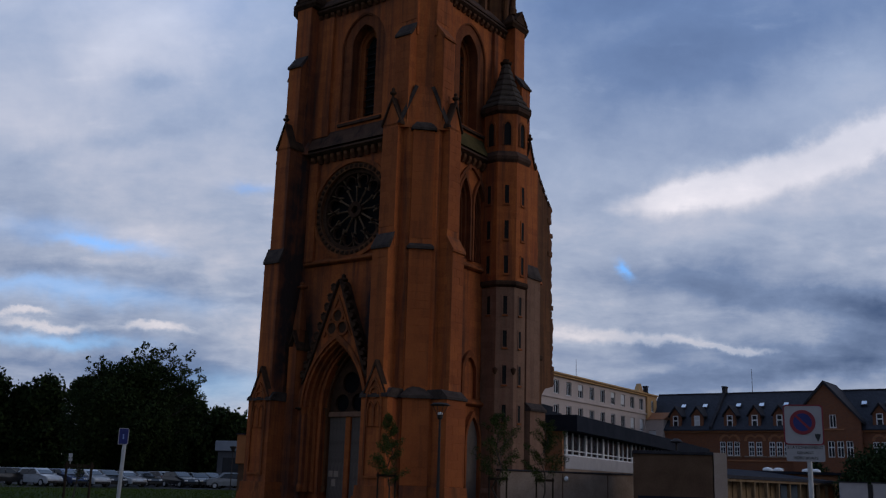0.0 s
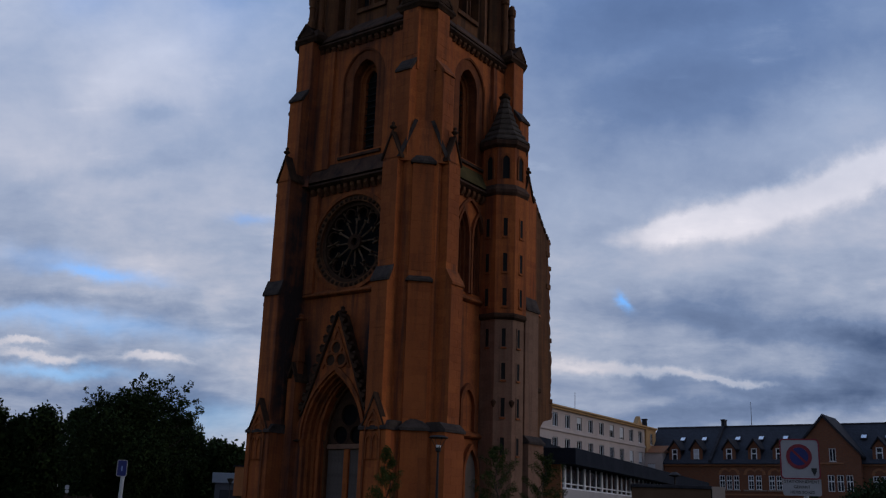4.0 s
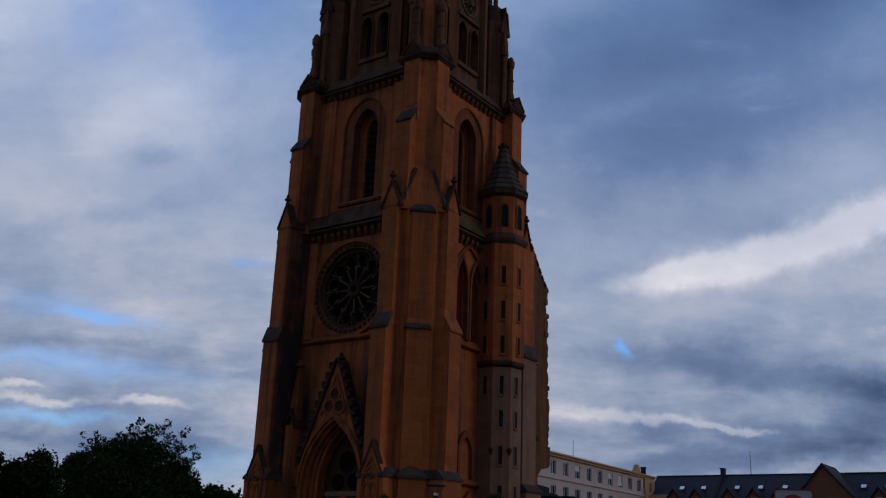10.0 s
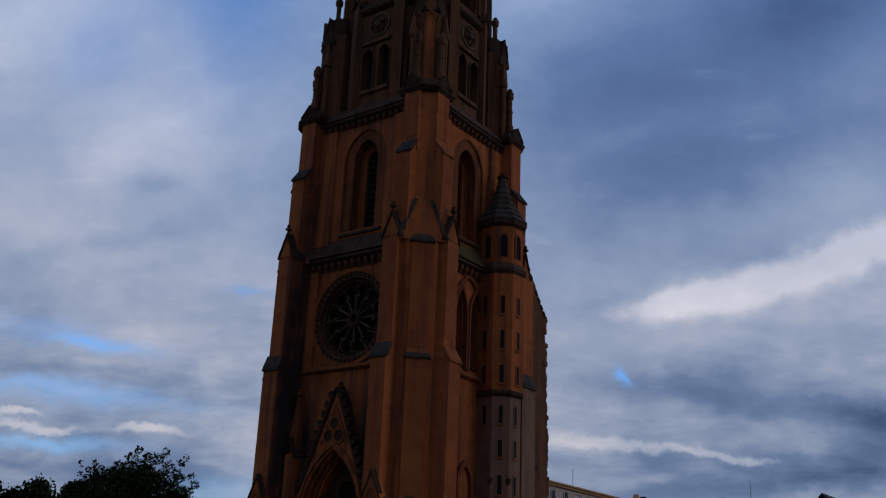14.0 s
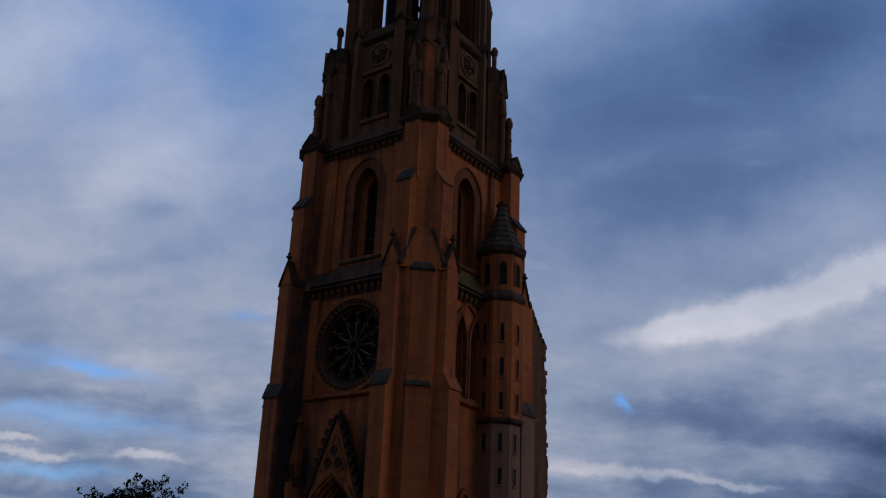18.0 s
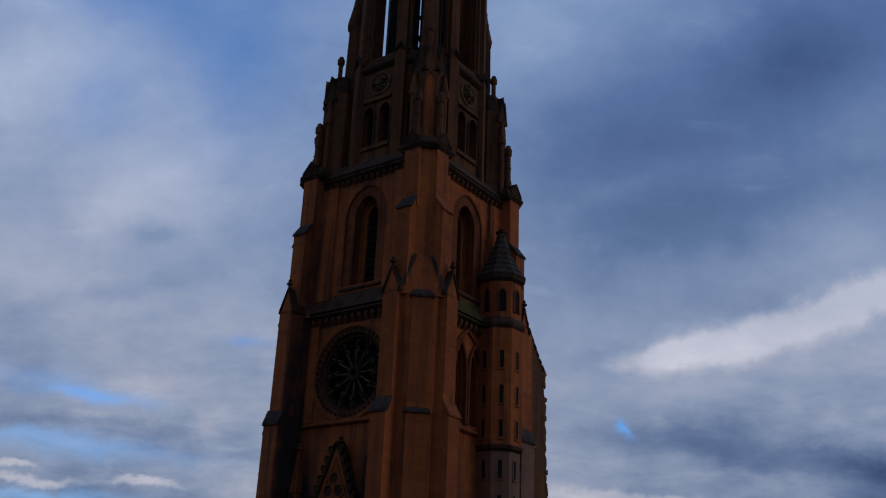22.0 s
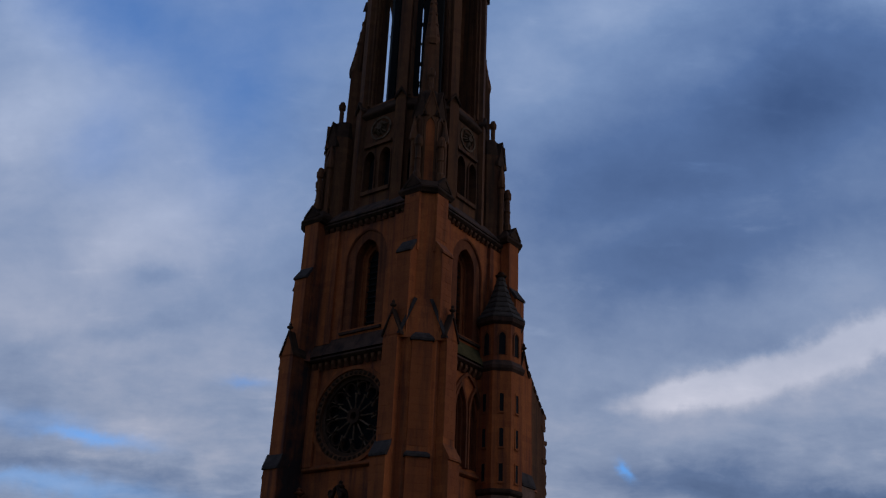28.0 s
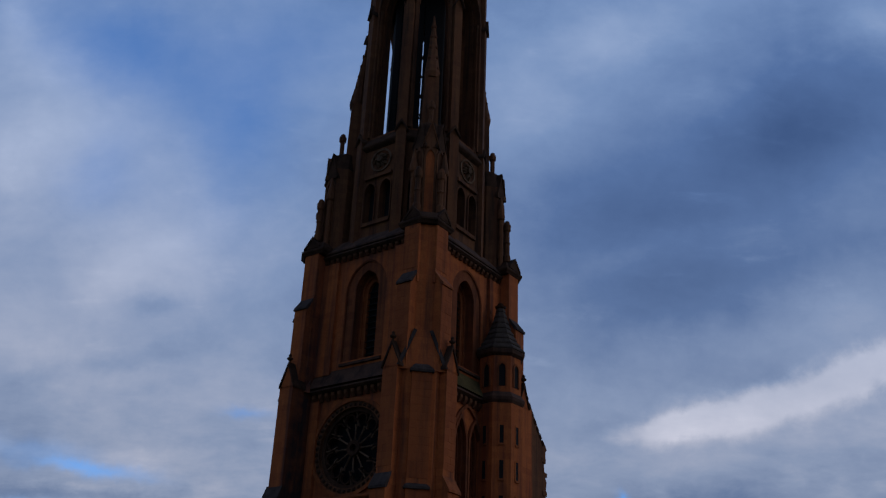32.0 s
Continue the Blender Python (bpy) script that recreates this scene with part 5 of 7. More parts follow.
# ---- the torn-off stub of the nave behind the turret
rng = random.Random(7)
edge, z = [], 7.2
while z < 18.0:
    edge.append((8.02 + rng.uniform(-0.1, 0.2) + 0.04 * (18 - z), z))
    z += rng.uniform(0.25, 0.5)
outer = [(4.0, 0), (7.0, 0), (7.1, 6.6), (7.5, 7.0)] + edge + [(8.35, 18.05), (8.2, 18.3), (7.75, 18.45), (7.3, 19.2), (6.5, 20.25), (5.9, 20.85), (5.4, 21.5), (5.1, 22.2), (4.0, 22.2)]
bm = fresh()
plate(bm, outer, [], -0.5, 0.5)
bmesh.ops.rotate(bm, verts=bm.verts[:], cent=(0, 0, 0), matrix=Matrix.Rotation(radians(90), 3, "Z"))
bmesh.ops.translate(bm, verts=bm.verts[:], vec=(4.6, 0, 0))
stub = part("nave_wall_stub", bm, STONE_HIGH, tower, "ragged broken end of a former nave wall")
crk = None
for i in range(9):
    f = i / 8
    y, z = 7.85 - 2.6 * f, 18.42 + 3.4 * f ** 1.12
    m = pose(4.6, y, z, -50, 0, 0)
    if crk is None:
        bm = fresh()
        box(bm, -0.56, 0.56, -0.2, 0.2, -0.14, 0.1, bevel=0.05)
        crk = part("coping_stone", bm, STONE_DARK, stub, at=m).data
    else:
        mesh_part("coping_stone", crk, STONE_DARK, stub, at=m)
for i in range(26):      # toothed stones left along the break
    z = 7.3 + i * 0.41
    bm = fresh()
    y = 8.12 + 0.04 * (18 - z) + rng.uniform(-0.12, 0.12)
    box(bm, 4.6 - rng.uniform(0.3, 0.56), 4.6 + rng.uniform(0.3, 0.56), y - 0.4, y + rng.uniform(0.0, 0.16), z, z + rng.uniform(0.26, 0.38), bevel=0.04)
    part("toothing_stone", bm, STONE_HIGH, stub)
for y0, y1, x1, z1 in ((3.42, 4.6, 6.1, 13.0), (5.35, 6.15, 5.5, 13.0)):
    bm = fresh()
    box(bm, 4.6, x1, y0, y1, 8.8, z1)
    b = part("nave_buttress", bm, STONE, stub)
    bm = fresh()
    prism(bm, [(4.6, y0 - 0.1), (x1 + 0.15, y0 - 0.1), (x1 + 0.15, y1 + 0.1), (4.6, y1 + 0.1)], z1, z1 + 0.9, [(4.6, y0 - 0.1), (5.1, y0 - 0.1), (5.1, y1 + 0.1), (4.6, y1 + 0.1)])
    part("cap", bm, STONE, b)
    bm = fresh()
    box(bm, 4.6, x1 + 0.18, y0 - 0.12, y1 + 0.12, 8.5, 8.8, bevel=0.05)
    part("base_moulding", bm, STONE_DARK, b)
    bm = fresh()
    box(bm, 4.6, x1 - 0.15, y0 + 0.1, y1 - 0.1, 0, 8.5)
    part("lower_shaft", bm, STONE_GREY, b)

# ---------------------------------------------------------------- ground
def sheet(name, x0, x1, y0, y1, z, mat, label, cat, nx=2, ny=2, rough=0.0):
    xs, ys = np.linspace(x0, x1, nx), np.linspace(y0, y1, ny)
    v = [(x, y, z + (rough * noise.noise(Vector((x * 0.08, y * 0.08, 0))) if rough else 0)) for y in ys for x in xs]
    f = [(j * nx + i, j * nx + i + 1, (j + 1) * nx + i + 1, (j + 1) * nx + i) for j in range(ny - 1) for i in range(nx - 1)]
    me = bpy.data.meshes.new(name)
    me.from_pydata(v, [], f)
    me.materials.append(mat)
    return tagged(new(name, me), label, cat, kind="structure")


sheet("ground", -2500, 2500, -600, 4000, 0, GRASS_SOIL, "mown lawn reaching to the trees", "ground", 40, 40)
sheet("pavement", -18, 60, -8, 5.5, 0.012, PAVING, "compacted gravel footpath", "pavement")
bm = fresh()
prism(bm, [(-64, 74), (-33, 81.5), (-20, 96.5), (-8, 98), (-8, 124), (-70, 124)], -0.3, 0.02)
tagged(part("car_park", bm, ASPHALT), "asphalt car park beyond the lawn", "road", kind="structure")
bm = fresh()
prism(bm, [(2.5, 49), (60, 24), (95, 60), (40, 128)], -0.3, 0.02)
tagged(part("yard", bm, ASPHALT), "asphalt yard beside the low buildings", "road", kind="structure")

# short grass where the lawn shows
rng = np.random.default_rng(3)
n = 26000
gx, gy = rng.uniform(-48, -8, n), rng.uniform(50, 94, n)
gh, ga = rng.uniform(0.03, 0.10, n), rng.uniform(0, 6.28, n)
co = np.empty((n, 3, 3))
for i, s in enumerate((-1, 1)):
    co[:, i] = np.stack([gx + s * 0.03 * np.cos(ga), gy + s * 0.03 * np.sin(ga), np.zeros(n)], 1)
co[:, 2] = np.stack([gx + rng.normal(0, 0.03, n), gy + rng.normal(0, 0.03, n), gh], 1)
me = bpy.data.meshes.new("grass")
me.from_pydata(co.reshape(-1, 3).tolist(), [], np.arange(3 * n).reshape(-1, 3).tolist())
me.materials.append(GRASS)
tagged(new("grass", me), "short green grass on the lawn", "grass", kind="stuff")


# ---------------------------------------------------------------- trees
def leaf_mesh(name, blobs, count, size, seed, mat, squash=1.0):
    """Many small leaves in uneven clumps, denser towards each clump's rim."""
    r = np.random.default_rng(seed)
    c = np.array([b[:3] for b in blobs])
    rad = np.array([b[3] for b in blobs])
    w = rad ** 2.2 / (rad ** 2.2).sum()
    pick = r.choice(len(blobs), count, p=w)
    d = r.normal(size=(count, 3))
    d /= np.linalg.norm(d, axis=1)[:, None]
    p = c[pick] + d * (rad[pick] * r.uniform(0.35, 1.0, count) ** 0.5 * (1 + 0.18 * r.normal(size=count)))[:, None] * np.array([1, 1, squash])
    a = r.normal(size=(count, 3))
    a /= np.linalg.norm(a, axis=1)[:, None]
    b = np.cross(a, r.normal(size=(count, 3)))
    b /= np.linalg.norm(b, axis=1)[:, None]
    s = (size * r.uniform(0.6, 1.4, count))[:, None]
    v = np.stack([p - a * s, p + b * s * 0.5, p + a * s, p - b * s * 0.5], 1).reshape(-1, 3)
    me = bpy.data.meshes.new(name)
    me.from_pydata(v.tolist(), [], np.arange(4 * count).reshape(-1, 4).tolist())
    me.materials.append(mat)
    return me


def limb(bm, a, b, ra, rb, r, bends=3):
    a, b = Vector(a), Vector(b)
    pts = [a.lerp(b, k / bends) + (Vector((r.uniform(-1, 1), r.uniform(-1, 1), r.uniform(-0.4, 0.4))) * (b - a).length * 0.06 if 0 < k < bends else Vector()) for k in range(bends + 1)]
    way_ = (b - a).normalized()
    s_ = way_.orthogonal().normalized()
    t_ = way_.cross(s_)
    rings = []
    for k, p in enumerate(pts):
        q = ra + (rb - ra) * k / bends
        rings.append([tuple(p + s_ * (q * math.cos(j * math.pi / 3.5)) + t_ * (q * math.sin(j * math.pi / 3.5))) for j in range(7)])
    loft(bm, rings)


def tree(x, y, blobs, height, trunk_r, leaves, size, seed, label, mat=LEAF_DARK, grow=1.0):
    r = random.Random(seed)
    t = thing("tree", pose(x, y, 0) @ Matrix.Diagonal((grow, grow, grow, 1)), label, "tree", "trees behind the car park")
    bm = fresh()
    limb(bm, (0, 0, -0.2), (r.uniform(-0.3, 0.3), 0, height * 0.55), trunk_r, trunk_r * 0.55, r, 5)
    part("trunk", bm, BARK, t)
    for b in blobs:
        if b[3] > 0.6:
            bm = fresh()
            limb(bm, (0, 0, min(height * 0.5, max(1.5, b[2] * 0.55))), (b[0], b[1], b[2] + b[3] * 0.3), trunk_r * 0.4, 0.03, r)
            part("limb", bm, BARK, t)
    mesh_part("crown", leaf_mesh("crown", blobs, leaves, size, seed, mat), mat, t)
    return t


def crown_blobs(r, w, z0, z1, n, big, small):
    out = []
    for _ in range(n):
        f = r.random()
        z = z0 + (z1 - z0) * f
        half = w * math.sqrt(max(0.06, 1 - (1.7 * f - 0.7) ** 2)) if f > 0.41 else w * (0.75 + 0.25 * f / 0.41)
        a = r.uniform(0, 6.28)
        q = half * math.sqrt(r.random())
        out.append((q * math.cos(a), q * math.sin(a) * 0.8, z, r.uniform(small, big)))
    return out


r = random.Random(11)
bl = crown_blobs(r, 6.3, 1.6, 10.6, 70, 2.2, 1.0)
for x, z, s in ((-6.2, 9.4, .7), (-5.1, 9.9, .6), (-3.6, 10.6, .8), (-2.2, 11.2, .9), (-1.0, 11.8, .7), (-0.1, 12.7, .7), (0.3, 13.7, .45), (1.1, 13.3, .5), (1.5, 12.2, .8), (2.4, 12.9, .6), (2.9, 13.7, .42), (3.3, 12.2, .7),
                (4.2, 11.6, .6), (4.9, 12.6, .42), (5.2, 13.2, .35), (5.0, 11.0, .6), (5.9, 11.4, .4), (6.2, 10.6, .5), (5.6, 9.6, .7), (-4.4, 11.8, .32), (-5.4, 12.1, .3), (-3.4, 12.0, .3), (0.5, 11.2, 1.0), (2.6, 10.9, 1.0), (-1.6, 10.2, 1.2), (4.0, 10.2, .8)):
    bl.append((x, r.uniform(-1.5, 1.5), z, s))
bl += [(-6.4, 0, 8.2, 1.2), (-5.6, 0, 9.4, 1.1), (-4.6, 0.5, 10.3, 1.0), (-6.9, 0.4, 6.8, 1.2), (-3.4, 0, 11.0, 0.9), (6.0, 0, 8.2, 1.1), (5.2, 0.3, 9.6, 0.9), (-4.9, 0, 11.6, 0.35), (-5.7, 0, 11.2, 0.3), (-4.2, 0, 12.2, 0.4)]
bl = [(x * 0.9 if x < -4 else x, y, z, s) for x, y, z, s in bl]
tree(-34.3, 113, bl, 12, 0.38, 64000, 0.16, 5, "large dark leafy tree with ragged top behind parked cars", grow=1.13)
far = [(-51.5, 112, 12.6, 3.2), (-47.4, 114, 11.0, 3.0), (-44.0, 113, 11.6, 2.4), (-57, 110, 12.0, 4.0), (-39.0, 118, 10.8, 3.2), (-63, 106, 11.5, 4.5), (-51.0, 124, 11.0, 3.6)]
for i, (x, y, h, w) in enumerate(far):
    r = random.Random(40 + i)
    tree(x * 1.12, y * 1.12, crown_blobs(r, w, 1.2, h - 1.6, 44, 1.9, 0.8), h * 0.8, 0.3, 15000, 0.26, 50 + i, "tall dark tree in the row behind the car park", grow=1.12)
for i, (x, h) in enumerate(((-34, 12.6), (-30.5, 10.9), (-27, 9.4), (-23.5, 8.4), (-38, 12.4), (-19, 8), (-32.2, 11.6), (-28.6, 10.0))):
    r = random.Random(70 + i)
    tree(x, 130 + 3 * (i % 2), crown_blobs(r, 3.6, 0.6, h - 1.2, 40, 1.6, 0.8), h * 0.7, 0.22, 9000, 0.3, 80 + i, "dark tree in a distant hedge row")
r = random.Random(99)
blobs = [(x, 148 + r.uniform(-2, 2), (r.uniform(0.4, 4.0) if abs(x + 52.8) < 2.4 else r.uniform(0.5, 7.5)), (1.3 if abs(x + 52.8) < 2.4 else r.uniform(1.5, 3))) for x in np.linspace(-100, -8, 160)]
r = random.Random(61)
tree(-46.3, 130, crown_blobs(r, 1.9, 9.2, 12.6, 26, 1.1, 0.5), 11, 0.2, 5000, 0.24, 62, "slim dark tree with a bare lower trunk")
mesh = leaf_mesh("far_woods", blobs, 30000, 0.42, 9, LEAF_DARK)
tagged(new("far_woods", mesh), "dark belt of distant trees", "trees", kind="stuff")

# saplings with stake frames by the tower
SAPLINGS = ((-2.05, 42.5, 4.3, 0.85, 5), (2.55, 42.5, 4.5, 1.4, 6), (4.75, 45.0, 4.3, 1.3, 7), (-10.3, 30.0, 1.9, 0.2, 8))
for x, y, h, w, seed in SAPLINGS:
    r = random.Random(seed)
    t = thing("sapling", pose(x, y, 0), "young sapling with thin pale green leaves in a stake frame", "tree", "saplings in front of the tower")
    bm = fresh()
    limb(bm, (0, 0, -0.1), (r.uniform(-0.1, 0.1), 0, h * 0.95), 0.04, 0.012, r, 6)
    part("trunk", bm, BARK, t)
    bls = []
    for i in range(34):
        z = 1.35 + (h - 1.5) * i / 34
        a = r.uniform(0, 6.28)
        q = w * (1 - 0.8 * (i / 34) ** 1.3) * r.uniform(0.45, 1.1)
        e = (q * math.cos(a), q * math.sin(a), z + q * r.uniform(0.5, 1.1))
        bm = fresh()
        limb(bm, (0, 0, z), e, 0.012, 0.003, r, 2)
        part("twig", bm, BARK, t)
        for f in (0.35, 0.55, 0.75, 0.95):
            bls.append((e[0] * f, e[1] * f, z + (e[2] - z) * f, 0.11 + 0.05 * r.random()))
    kind_of = LEAF_FRESH if seed == 5 else LEAF_YOUNG if w > 0.7 else LEAF_DARK
    mesh_part("leaves", leaf_mesh("leaves", bls, 6800 if w > 0.7 else 160, 0.032, seed, kind_of), kind_of, t)
    for sx in (-0.36, 0.36):
        bm = fresh()
        tube(bm, (sx, 0.0, -0.1), (sx, 0.0, 1.85), 0.04, 0.035)
        part("stake", bm, WOODSTAKE, t)
    bm = fresh()
    box(bm, -0.42, 0.42, -0.02, 0.02, 1.68, 1.78)
    part("crossbar", bm, WOODSTAKE, t)


# ---------------------------------------------------------------- cars
def car_template(kind, colour, label, name="car"):
    """Hatchback, estate or van, facing +x, wheels on the ground."""
    t = thing(name, pose(0, 0, 0), label, "car", "parked cars")
    if kind == "van":
        L_, w_, prof = 4.5, 0.9, [(-2.2, 0.35), (-2.25, 0.9), (-2.15, 1.52), (-1.9, 1.6), (0.7, 1.58), (1.25, 1.12), (2.1, 0.95), (2.25, 0.7), (2.2, 0.35)]
        glass = [[(-2.0, 1.0), (-1.9, 1.48), (-0.95, 1.5), (-0.95, 1.0)], [(-0.87, 1.0), (-0.87, 1.5), (0.5, 1.48), (1.0, 1.04)]]
        screen = ((0.72, 1.54), (1.22, 1.13))
        rear = ((-2.13, 1.48), (-2.2, 1.02))
    elif kind == "saloon":
        L_, w_, prof = 4.5, 0.88, [(-2.2, 0.32), (-2.25, 0.85), (-1.75, 0.98), (-1.1, 1.42), (0.1, 1.45), (0.95, 0.98), (2.05, 0.82), (2.22, 0.6), (2.2, 0.32)]
        glass = [[(-1.5, 0.98), (-1.0, 1.34), (-0.35, 1.37), (-0.35, 0.98)], [(-0.27, 0.98), (-0.27, 1.37), (0.1, 1.37), (0.75, 0.98)]]
        screen = ((0.12, 1.42), (0.92, 0.99))
        rear = ((-1.13, 1.4), (-1.7, 1.0))
    else:
        L_, w_, prof = 4.0, 0.86, [(-1.95, 0.32), (-2.0, 0.85), (-1.85, 1.1), (-1.45, 1.48), (0.1, 1.52), (0.95, 1.05), (1.8, 0.86), (1.98, 0.6), (1.95, 0.32)]
        glass = [[(-1.6, 1.02), (-1.3, 1.4), (-0.45, 1.44), (-0.45, 1.02)], [(-0.37, 1.02), (-0.37, 1.44), (0.1, 1.44), (0.78, 1.03)]]
        screen = ((0.12, 1.49), (0.93, 1.06))
        rear = ((-1.5, 1.45), (-1.85, 1.08))
    bm = fresh()
    def inset(z):
        return w_ * (1.0 if z < 1.0 else 1.0 - 0.30 * (z - 1.0))
    rings = []
    for f in (-1, -0.93, 0.93, 1):
        rings.append([(x * (0.985 if abs(f) == 1 else 1), f * inset(z) if abs(f) < 1 else f * inset(z), z - (0.03 if abs(f) == 1 and z > 0.5 else 0)) for x, z in prof])
    loft(bm, rings)
    body = part("body", bm, CAR_COLOURS[colour], t)
    for s in (-1, 1):
        for g in glass:
            bm = fresh()
            loft(bm, [[(x, s * (inset(z) + d), z) for x, z in g] for d in (-0.03, 0.012)])
            part("side_window", bm, TINT, body)
    for nm, ((x0, z0), (x1, z1)), o in (("windscreen", screen, 0.02), ("rear_window", rear, -0.02)):
        bm = fresh()
        loft(bm, [[(x0 + q, -inset(z0) * 0.84, z0 - 0.02), (x0 + q, inset(z0) * 0.84, z0 - 0.02), (x1 + q, inset(z1) * 0.86, z1 + 0.02), (x1 + q, -inset(z1) * 0.86, z1 + 0.02)] for q in (o + 0.03 * (1 if o > 0 else -1), -o)])
        part(nm, bm, TINT, body)
    for s in (-1, 1):
        bm = fresh()
        box(bm, L_ / 2 - 0.22, L_ / 2 - 0.03, s * w_ * 0.72 - 0.18, s * w_ * 0.72 + 0.18, 0.62, 0.76, bevel=0.03)
        part("headlight", bm, LAMP_CLEAR, body)
        bm = fresh()
        box(bm, -L_ / 2 - 0.03, -L_ / 2 + 0.16, s * w_ * 0.8 - 0.1, s * w_ * 0.8 + 0.1, 0.8, 1.05, bevel=0.03)
        part("tail_light", bm, LAMP_RED, body)
        bm = fresh()
        box(bm, screen[1][0] - 0.22, screen[1][0] - 0.06, s * (w_ + 0.02), s * (w_ + 0.2), 1.0, 1.13, bevel=0.02)
        part("wing_mirror", bm, CAR_COLOURS[colour], body)
    bm = fresh()
    box(bm, L_ / 2 - 0.06, L_ / 2 + 0.05, -w_ * 0.9, w_ * 0.9, 0.3, 0.5, bevel=0.04)
    part("front_bumper", bm, RUBBER, body)
    bm = fresh()
    box(bm, -L_ / 2 - 0.06, -L_ / 2 + 0.06, -w_ * 0.9, w_ * 0.9, 0.3, 0.55, bevel=0.04)
    part("rear_bumper", bm, RUBBER, body)
    for x in (-L_ * 0.31, L_ * 0.31):
        for s in (-1, 1):
            bm = fresh()
            lathe(bm, [(0.2, -0.1), (0.3, -0.1), (0.32, -0.06), (0.32, 0.06), (0.3, 0.1), (0.2, 0.1)], 18)
            wheel = part("wheel", turned(bm, pose(x, s * (w_ - 0.06), 0.32, 90, 0, 0)), RUBBER, t, "black tyre")
            bm = fresh()
            lathe(bm, [(0.19, -0.105), (0.205, -0.07), (0.205, 0.07), (0.19, 0.105)], 14)
            part("rim", turned(bm, pose(x, s * (w_ - 0.06), 0.32, 90, 0, 0)), STEEL, wheel)
    return t


CARS = (("hatch", "black"), ("hatch", "grey"), ("hatch", "silver"), ("hatch", "blue"), ("hatch", "white"), ("saloon", "black"), ("saloon", "white"), ("van", "silver"))
WORDS = {"hatch": "small hatchback", "saloon": "family car", "van": "boxy compact van"}
kinds = {}
for kind, colour in CARS:
    kinds[kind, colour] = car_template(kind, colour, "%s %s parked at the lawn's edge" % (colour, WORDS[kind]))
# (x, y, heading, which), a front row along the lawn and a second row behind it
SPOTS = ((-36.6, 86, 60, 0), (-36.9, 91, -30, 1), (-33.9, 87, -28, 4), (-32.3, 88.5, -30, 3), (-30.7, 90, -35, 4), (-29.8, 92, -40, 0), (-29.4, 96, -35, 6), (-28.7, 99, -38, 5), (-28, 104, -30, 2), (-25.5, 101, -40, 0), (-26.1, 107, -35, 6), (-24.2, 103, -50, 5), (-23.4, 105, -40, 0), (-22.9, 108, -35, 1), (-19.9, 99, 176, 7),
         (-44.4, 110, -35, 5), (-40.3, 111, -35, 1), (-36.5, 112, -30, 5), (-33.6, 111, -40, 0), (-30.4, 112, -35, 0), (-27.2, 113, -35, 5))
used = set()
for x, y, head, which in SPOTS:
    t = kinds[CARS[which]]
    m = pose(x, y, 0.02, 0, 0, head)
    if which in used:
        copy_thing(t, m)
    else:
        t.matrix_world = m
        used.add(which)


# ---------------------------------------------------------------- street furniture
lamp = thing("street_lamp", pose(0.08, 42, 0), "dark steel street lamp with conical lantern", "lamp")
bm = fresh()
lathe(bm, [(0.11, 0), (0.11, 0.5), (0.07, 0.6), (0.045, 4.0), (0.045, 4.12)], 12)
part("pole", bm, IRON, lamp)
bm = fresh()
lathe(bm, [(0.06, 4.05), (0.11, 4.1), (0.12, 4.22), (0.07, 4.26)], 12)
part("socket", bm, IRON, lamp)
bm = fresh()
lathe(bm, [(0.09, 4.24), (0.10, 4.27), (0.10, 4.33), (0.08, 4.35)], 12)
part("lamp_glass", bm, WHITE, lamp, "pale frosted lamp glass")
for a in range(4):
    bm = fresh()
    tube(bm, (0.1 * math.cos(a * 1.571 + .4), 0.1 * math.sin(a * 1.571 + .4), 4.2), (0.34 * math.cos(a * 1.571 + .4), 0.34 * math.sin(a * 1.571 + .4), 4.63), 0.014)
    part("strut", bm, IRON, lamp)
bm = fresh()
lathe(bm, [(0.4, 4.62), (0.42, 4.65), (0.3, 4.72), (0.05, 4.75)], 20)
part("hood", bm, IRON, lamp)


def text_mesh(body, size, depth=0.002):
    cu = bpy.data.curves.new("lettering", "FONT")
    cu.body, cu.size, cu.extrude, cu.align_x, cu.align_y = body, size, depth, "CENTER", "CENTER"
    ob = new("lettering", cu)
    me = bpy.data.meshes.new_from_object(ob.evaluated_get(bpy.context.evaluated_depsgraph_get()))
    bpy.data.objects.remove(ob)
    return me


def rounded(w, h, r, n=4):
    out = []
    for cx, cz, a0 in ((w / 2 - r, h / 2 - r, 0), (-w / 2 + r, h / 2 - r, 90), (-w / 2 + r, -h / 2 + r, 180), (w / 2 - r, -h / 2 + r, 270)):
        out += [(cx + r * math.cos(radians(a0 + 90 * k / n)), cz + r * math.sin(radians(a0 + 90 * k / n))) for k in range(n + 1)]
    return out


# no-parking sign, facing the camera's side
SIGN_S = 1.85      # full-size road sign: a disc of 0.64 m
sign = thing("no_parking_sign", pose(5.14 * SIGN_S, 1.1 + 13.9 * SIGN_S, EYE * (1 - SIGN_S), 0, 0, -17) @ Matrix.Diagonal((SIGN_S, SIGN_S, SIGN_S, 1)), "square white no-parking sign on a steel post", "sign")
bm = fresh()
tube(bm, (0.06, 0.05, 0.76), (0.06, 0.05, 2.85), 0.034, n=12)
part("post", bm, STEEL, sign)
bm = fresh()
plate(bm, rounded(0.53, 0.56, 0.05), [], -0.012, 0.012)
face = part("sign_plate", turned(bm, pose(0, 0, 2.575)), SIGN_WHITE, sign)
bm = fresh()
plate(bm, rounded(0.53, 0.56, 0.05), [rounded(0.495, 0.525, 0.04)], -0.018, 0.014)
